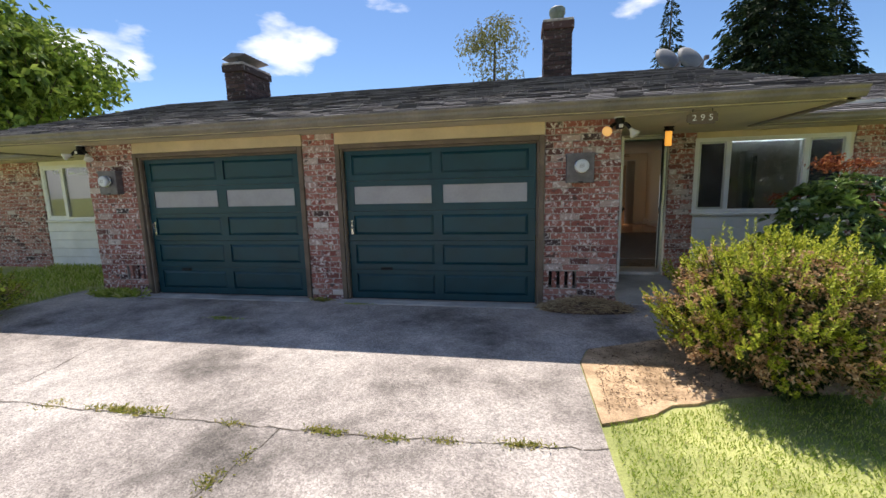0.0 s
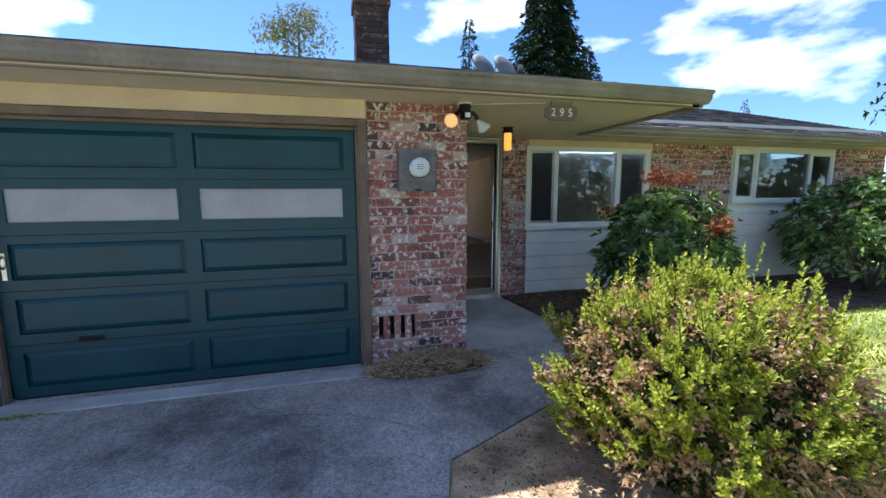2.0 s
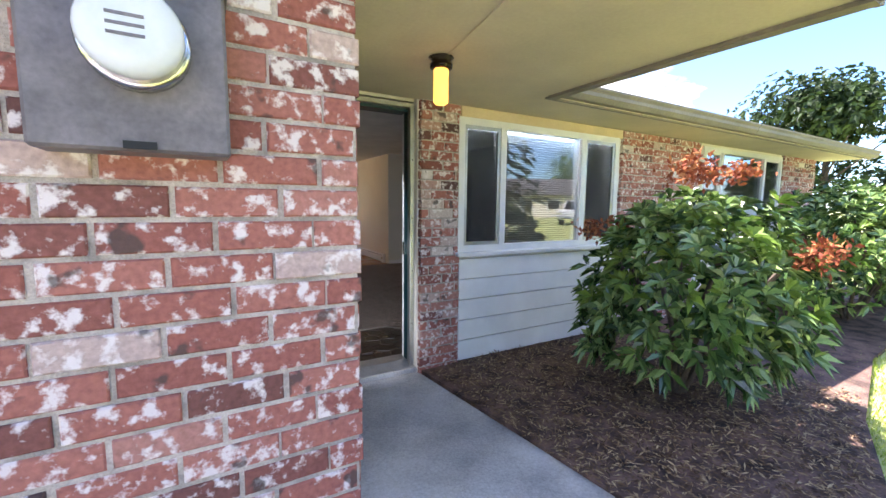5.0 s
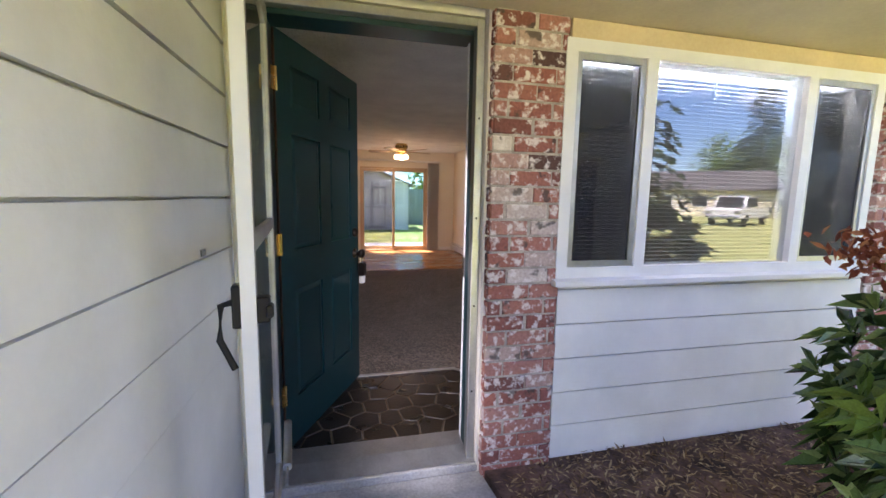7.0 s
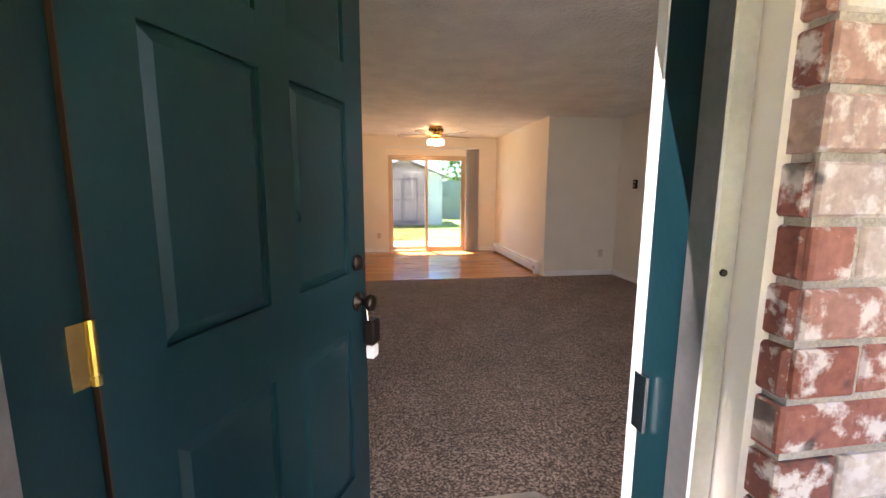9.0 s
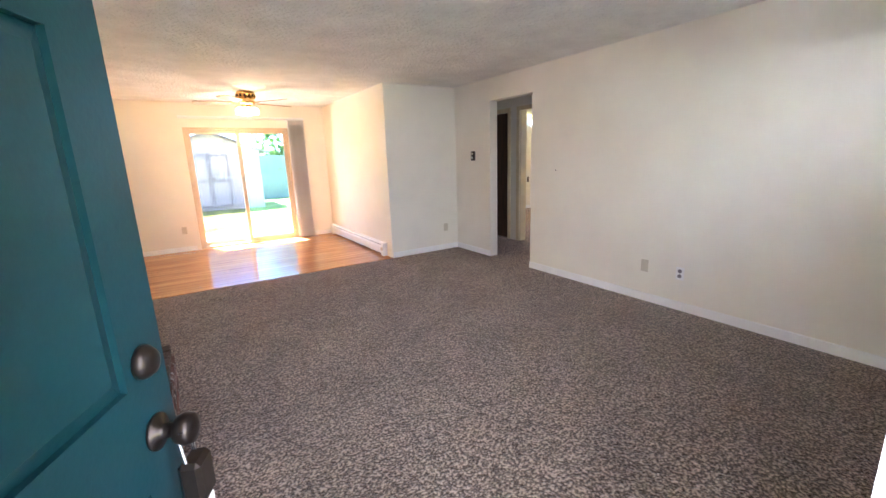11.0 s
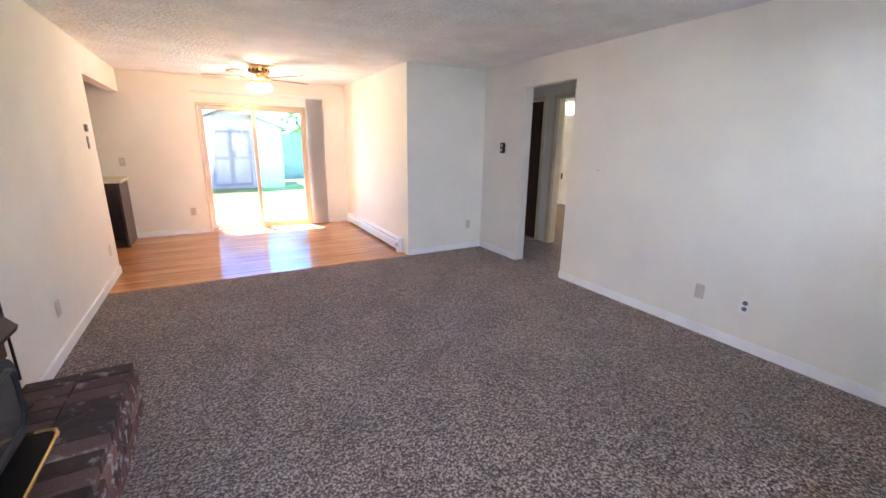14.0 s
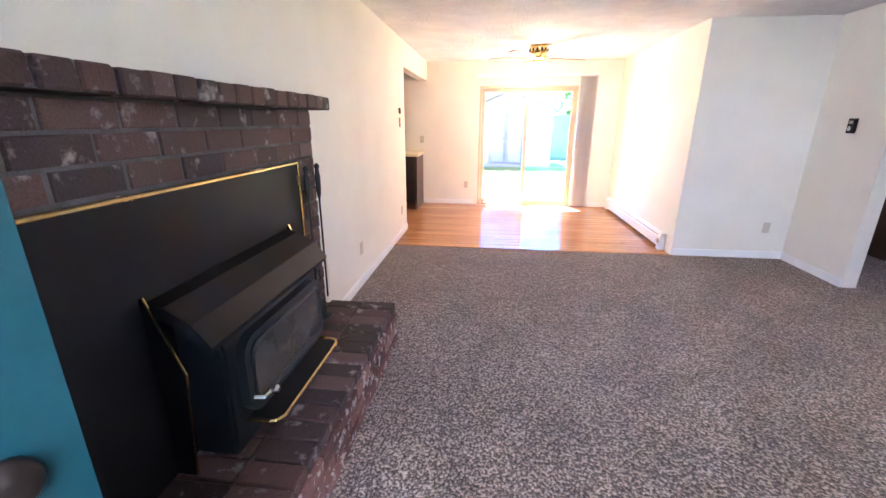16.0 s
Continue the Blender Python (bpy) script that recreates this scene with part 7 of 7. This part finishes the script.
def fan():
    f = thing("ceiling_fan", 2.70, 13.6, CZ, "brass ceiling fan with pale blades and three lit lamps", "ceiling fan")
    part("motor", lathe(B(), [(0.05, -0.17), (0.10, -0.165), (0.115, -0.14), (0.115, -0.12), (0.09, -0.11), (0.12, -0.085), (0.125, -0.03), (0.11, -0.01), (0.11, -0.001)], seg=28), M_BRASS, f, "polished brass motor housing", True)
    for k in range(14):
        part("vent_slot", box_at(0.121, 0.127, -0.012, 0.012, -0.075, -0.04, pose(0, 0, 0, 0, 0, 360 * k / 14)), M_BRONZE, f)
    for k in range(5):
        a = 72 * k + 20
        bl = prism(B(), [(0.17, -0.045), (0.30, -0.062), (0.60, -0.068), (0.655, -0.05), (0.67, 0.0), (0.655, 0.05), (0.60, 0.068), (0.30, 0.062), (0.17, 0.045)], "z", -0.004, 0.004)
        bmesh.ops.transform(bl, matrix=pose(0, 0, -0.145, 0, 0, a) @ pose(0, 0, 0, 11, 0, 0), verts=bl.verts[:])
        b = part("blade", bl, M_FAN_BLADE, f)
        ir = prism(B(), [(0.08, -0.018), (0.19, -0.03), (0.24, 0.0), (0.19, 0.03), (0.08, 0.018)], "z", -0.010, -0.005)
        bmesh.ops.transform(ir, matrix=pose(0, 0, -0.145, 0, 0, a) @ pose(0, 0, 0, 11, 0, 0), verts=ir.verts[:])
        part("blade_iron", ir, M_BRASS, b)
    part("light_hub", lathe(B(), [(0.02, -0.225), (0.05, -0.215), (0.06, -0.19), (0.055, -0.172)]), M_BRASS, f, "", True)
    for k in range(3):
        a = radians(120 * k + 80)
        c = Vector((math.cos(a) * 0.10, math.sin(a) * 0.10, -0.245))
        part("lamp_arm", tube(B(), [(math.cos(a) * 0.045, math.sin(a) * 0.045, -0.20), (math.cos(a) * 0.075, math.sin(a) * 0.075, -0.205), c + Vector((0, 0, 0.03))], 0.011), M_BRASS, f)
        part("lamp_shade", lathe(B(), [(0.03, -0.065), (0.055, -0.05), (0.062, -0.015), (0.045, 0.02), (0.022, 0.035)], c), M_LAMPGLOW, f, "lit frosted glass shade", True)
    return f


fan()
fan_light = new("fan_light", bpy.data.lights.new("fan_light", "POINT"))
fan_light.data.energy, fan_light.data.color, fan_light.data.shadow_soft_size = 1.7, (1.0, 0.64, 0.32), 0.07
fan_light.location = (2.70, 13.6, CZ - 0.36)


# ---- kitchen end ----
def counter():
    c = thing("kitchen_counter", 0.28, 14.28, FZ, "dark wood kitchen counter end with a cream top", "counter")
    part("side_panel", bx(0.66, 0.69, 0.0, 0.62, 0.0, 0.86, 0.003), M_DARKWOOD, c)
    part("back_panel", bx(0.0, 0.66, 0.60, 0.62, 0.0, 0.86), M_DARKWOOD, c)
    part("far_panel", bx(0.0, 0.03, 0.0, 0.60, 0.0, 0.86), M_DARKWOOD, c)
    part("rail", bx(0.03, 0.66, 0.0, 0.02, 0.77, 0.86), M_DARKWOOD, c)
    part("worktop", bx(-0.02, 0.72, -0.03, 0.636, 0.86, 0.90, 0.005), mat("cream laminate top", (0.72, 0.66, 0.42), 0.35, var=0.05), c, "cream laminate worktop")
    return c


counter()


# ---- back yard ----
M_SHEDTRIM = mat("grey shed trim", (0.36, 0.36, 0.38), 0.7, var=0.06, scale=2, bump=0.1)


def shed():
    s = thing("shed", 2.7, 22.2, GZ - 0.014, "white painted garden shed with a gable roof and double doors", "shed")
    part("wall", prism(B(), [(-1.42, 0.0), (1.42, 0.0), (1.42, 1.86), (0.0, 2.42), (-1.42, 1.86)], "y", 0, 2.6), M_WATTLE, s)
    for k, (a, b) in enumerate((((-1.62, 1.785), (0.0, 2.425)), ((0.0, 2.425), (1.62, 1.785)))):
        (xa, za), (xb, zb) = a, b
        part("roof", prism(B(), [(xa, za), (xb, zb), (xb, zb + 0.07), (xa, za + 0.07)], "y", -0.2, 2.8), M_GUTTER, s, "grey roof slope")
    for x, w in ((-0.66, 0.567), (-0.088, 0.567)):
        d = part("door", bx(x, x + w, -0.03, -0.002, 0.10, 1.78, 0.004), M_WATTLE, s)
        fr = B()
        for q in ((x, x + 0.07, 0.10, 1.78), (x + w - 0.07, x + w, 0.10, 1.78), (x + 0.07, x + w - 0.07, 0.10, 0.19), (x + 0.07, x + w - 0.07, 0.90, 0.99), (x + 0.07, x + w - 0.07, 1.69, 1.78)):
            box(fr, q[0], q[1], -0.05, -0.03, q[2], q[3])
        part("door_frame", fr, M_SHEDTRIM, d, "greyer trim boards")
    for k in range(9):
        part("board_joint", bx(-1.42, 1.42, -0.008, -0.001, 0.18 + 0.19 * k, 0.192 + 0.19 * k), M_SHEDTRIM, s)
    part("latch", bx(-0.03, 0.05, -0.06, -0.046, 1.0, 1.05), M_BLACK, s, "black latch")
    return s


shed()
fence = thing("fence", -8.0, 25.5, GZ - 0.014, "weathered grey-green board fence", "fence")
fb = bpy.data.meshes.new("board")
fb.from_pydata([(x, y, z) for x in (0, 0.142) for y in (0, 0.02) for z in (0, 1.75)], [], [(0, 1, 3, 2), (4, 6, 7, 5), (0, 4, 5, 1), (2, 3, 7, 6), (0, 2, 6, 4), (1, 5, 7, 3)])
fb.materials.append(M_FENCE)
for k in range(160):
    o = new("board", fb)
    o.parent = fence
    o.location = (k * 0.147, 0, 0)
for z in (0.3, 1.4):
    part("rail", bx(0, 23.5, 0.02, 0.06, z, z + 0.09), M_FENCE, fence)
broad_tree(6.2, 27.5, 4.4, 1.8, 900, GREEN_TREE, "green shrub behind the fence", 111, 0.1, 0.22)
broad_tree(-1.5, 28.5, 5.5, 2.2, 900, GREEN_TREE, "green tree behind the fence", 112, 0.1, 0.26)
grass("lawn_grass", "back yard lawn grass", (0.0, 8.0, 17.2, 22.0), 14000, 0.03, 0.07, M_BLADE, 113)


# ---- across the street, seen in the window ----
def house_opposite(x, y, w, d, rz):
    h = thing("house", x, y, GZ - 0.014, "tan gabled house across the street", "house", rz=rz)
    part("wall", bx(0, w, 0, d, 0, 2.6), M_SIDING_CREAM, h)
    part("gable", prism(B(), [(0, 2.6), (d, 2.6), (d / 2, 2.6 + d * 0.22)], "x", 0.02, w - 0.02), M_SIDING_CREAM, h)
    for a, b in (((-0.5, 2.45), (d / 2, 2.65 + d * 0.22)), ((d / 2, 2.65 + d * 0.22), (d + 0.5, 2.45))):
        part("roof", prism(B(), [a, b, (b[0], b[1] + 0.14), (a[0], a[1] + 0.14)], "x", -0.5, w + 0.5), M_SHINGLE, h, "dark grey roof slope")
    for k in range(3):
        q = part("window", bx(1.2 + k * 3.0, 2.6 + k * 3.0, d, d + 0.06, 0.9, 2.0), M_VINYL, h)
        part("pane", bx(1.28 + k * 3.0, 2.52 + k * 3.0, d + 0.06, d + 0.07, 0.98, 1.92), M_BLACK, q)
    part("garage_door", bx(-0.05, 0.0, d * 0.3, d * 0.75, 0, 2.1), M_WATTLE, h)
    return h


house_opposite(35.0, -33.0, 11.0, 8.0, 35)
house_opposite(-14.0, -30.0, 12.0, 8.0, 0)


def car(x, y, rz, label, pickup, paint):
    c = thing("pickup_truck" if pickup else "car", x, y, GZ - 0.02, label, "truck" if pickup else "car", rz=rz)
    L = 5.4 if pickup else 4.4
    b = prism(B(), [(-L / 2, 0.45), (L / 2, 0.45), (L / 2, 0.95), (L / 2 - 0.15, 1.08), (-L / 2 + 0.1, 1.08), (-L / 2, 0.95)], "y", -0.92, 0.92)
    bmesh.ops.bevel(b, geom=b.edges[:], offset=0.06, segments=2, affect="EDGES")
    part("body", b, paint, c)
    x0, x1 = (-0.7, 1.3) if pickup else (-1.5, 1.1)
    cab = prism(B(), [(x0, 1.05), (x1 + 0.5, 1.05), (x1, 1.75), (x0 + 0.15, 1.75)], "y", -0.8, 0.8)
    bmesh.ops.bevel(cab, geom=cab.edges[:], offset=0.07, segments=2, affect="EDGES")
    cb = part("cab", cab, paint, c)
    for s in (-1, 1):
        part("side_window", prism(B(), [(x0 + 0.2, 1.15), (x1 + 0.3, 1.15), (x1 - 0.03, 1.66), (x0 + 0.28, 1.66)], "y", s * 0.79, s * 0.815), M_BLACK, cb, "dark glass")
    part("windscreen", prism(B(), [(x1 + 0.46, 1.12), (x1 + 0.49, 1.12), (x1 + 0.05, 1.70), (x1 + 0.02, 1.70)], "y", -0.66, 0.66), M_BLACK, cb, "dark glass")
    for wx in (-L * 0.3, L * 0.31):
        for s in (-1, 1):
            w = part("wheel", lathe(B(), [(0.2, -0.11), (0.34, -0.1), (0.36, -0.05), (0.36, 0.05), (0.34, 0.1), (0.2, 0.11)], (wx, s * 0.84, 0.36), "-Y", 20), M_BLACK, c, "black tyre")
            part("rim", cyl(B(), (wx, s * 0.955, 0.36), (wx, s * 0.965, 0.36), 0.21, seg=16), M_CHROME, w)
    for s in (-1, 1):
        part("headlight", bx(L / 2 - 0.03, L / 2 + 0.01, s * 0.72 - 0.14, s * 0.72 + 0.14, 0.72, 0.9, 0.01), M_CHROME, c)
        part("tail_light", bx(-L / 2 - 0.01, -L / 2 + 0.03, s * 0.8 - 0.07, s * 0.8 + 0.07, 0.7, 0.95, 0.01), M_RED, c)
    part("bumper", bx(L / 2 - 0.02, L / 2 + 0.1, -0.85, 0.85, 0.42, 0.6, 0.03), M_CHROME, c)
    return c


M_RED = mat("red lens", (0.35, 0.02, 0.015), 0.25, var=0.05, bump=0)
M_WHITECAR = mat("white car paint", (0.78, 0.78, 0.77), 0.25, var=0.02, bump=0, coat=0.6)
car(25.2, -11.6, 155, "white pickup truck parked in the street", True, M_WHITECAR)
car(31.5, -9.7, 150, "white car parked in the street", False, M_WHITECAR)
bin_ = thing("refuse_bin", 24.0, -6.6, GZ - 0.02, "dark wheeled refuse bin at the kerb", "refuse bin")
part("body", prism(B(), [(-0.26, 0.05), (0.26, 0.05), (0.32, 0.95), (-0.32, 0.95)], "y", -0.3, 0.3), M_BLACK, bin_)
part("lid", bx(-0.35, 0.35, -0.34, 0.34, 0.95, 1.02, 0.02), M_BLACK, bin_)
for s in (-1, 1):
    part("wheel", cyl(B(), (-0.22, s * 0.26, 0.1), (-0.22, s * 0.34, 0.1), 0.1, seg=14), M_BLACK, bin_)
conifer(10.8, -4.8, 12.0, 3.2, 420, "large conifer near the street", 121)
conifer(4.5, -22.0, 14.0, 3.5, 320, "large conifer across the street", 122)
conifer(44.0, -26.0, 15.0, 4.5, 320, "large conifer across the street", 125)
broad_tree(52.0, -34.0, 12.0, 6.5, 2200, GREEN_TREE, "broad green tree behind a house across the street", 123, 0.15, 0.4)
broad_tree(-16.0, -24.0, 9.0, 4.5, 1200, GREEN_TREE, "green tree across the street", 124, 0.15, 0.4)
for k, (x, y, h, r) in enumerate(((14.0, -24.0, 11.0, 4.0), (21.0, -29.0, 13.0, 4.5), (40.0, -14.0, 12.0, 4.5), (48.0, -6.0, 12.0, 5.0), (52.0, 4.0, 11.0, 5.0), (-4.0, -26.0, 12.0, 4.5), (-28.0, -22.0, 11.0, 4.5), (30.0, -46.0, 14.0, 5.0), (9.0, -30.0, 12.0, 4.0), (36.0, -4.0, 8.0, 3.5))):
    broad_tree(x, y, h, r, 900, DARK_TREE, "dark tree across the street", 130 + k, 0.08, 0.75)
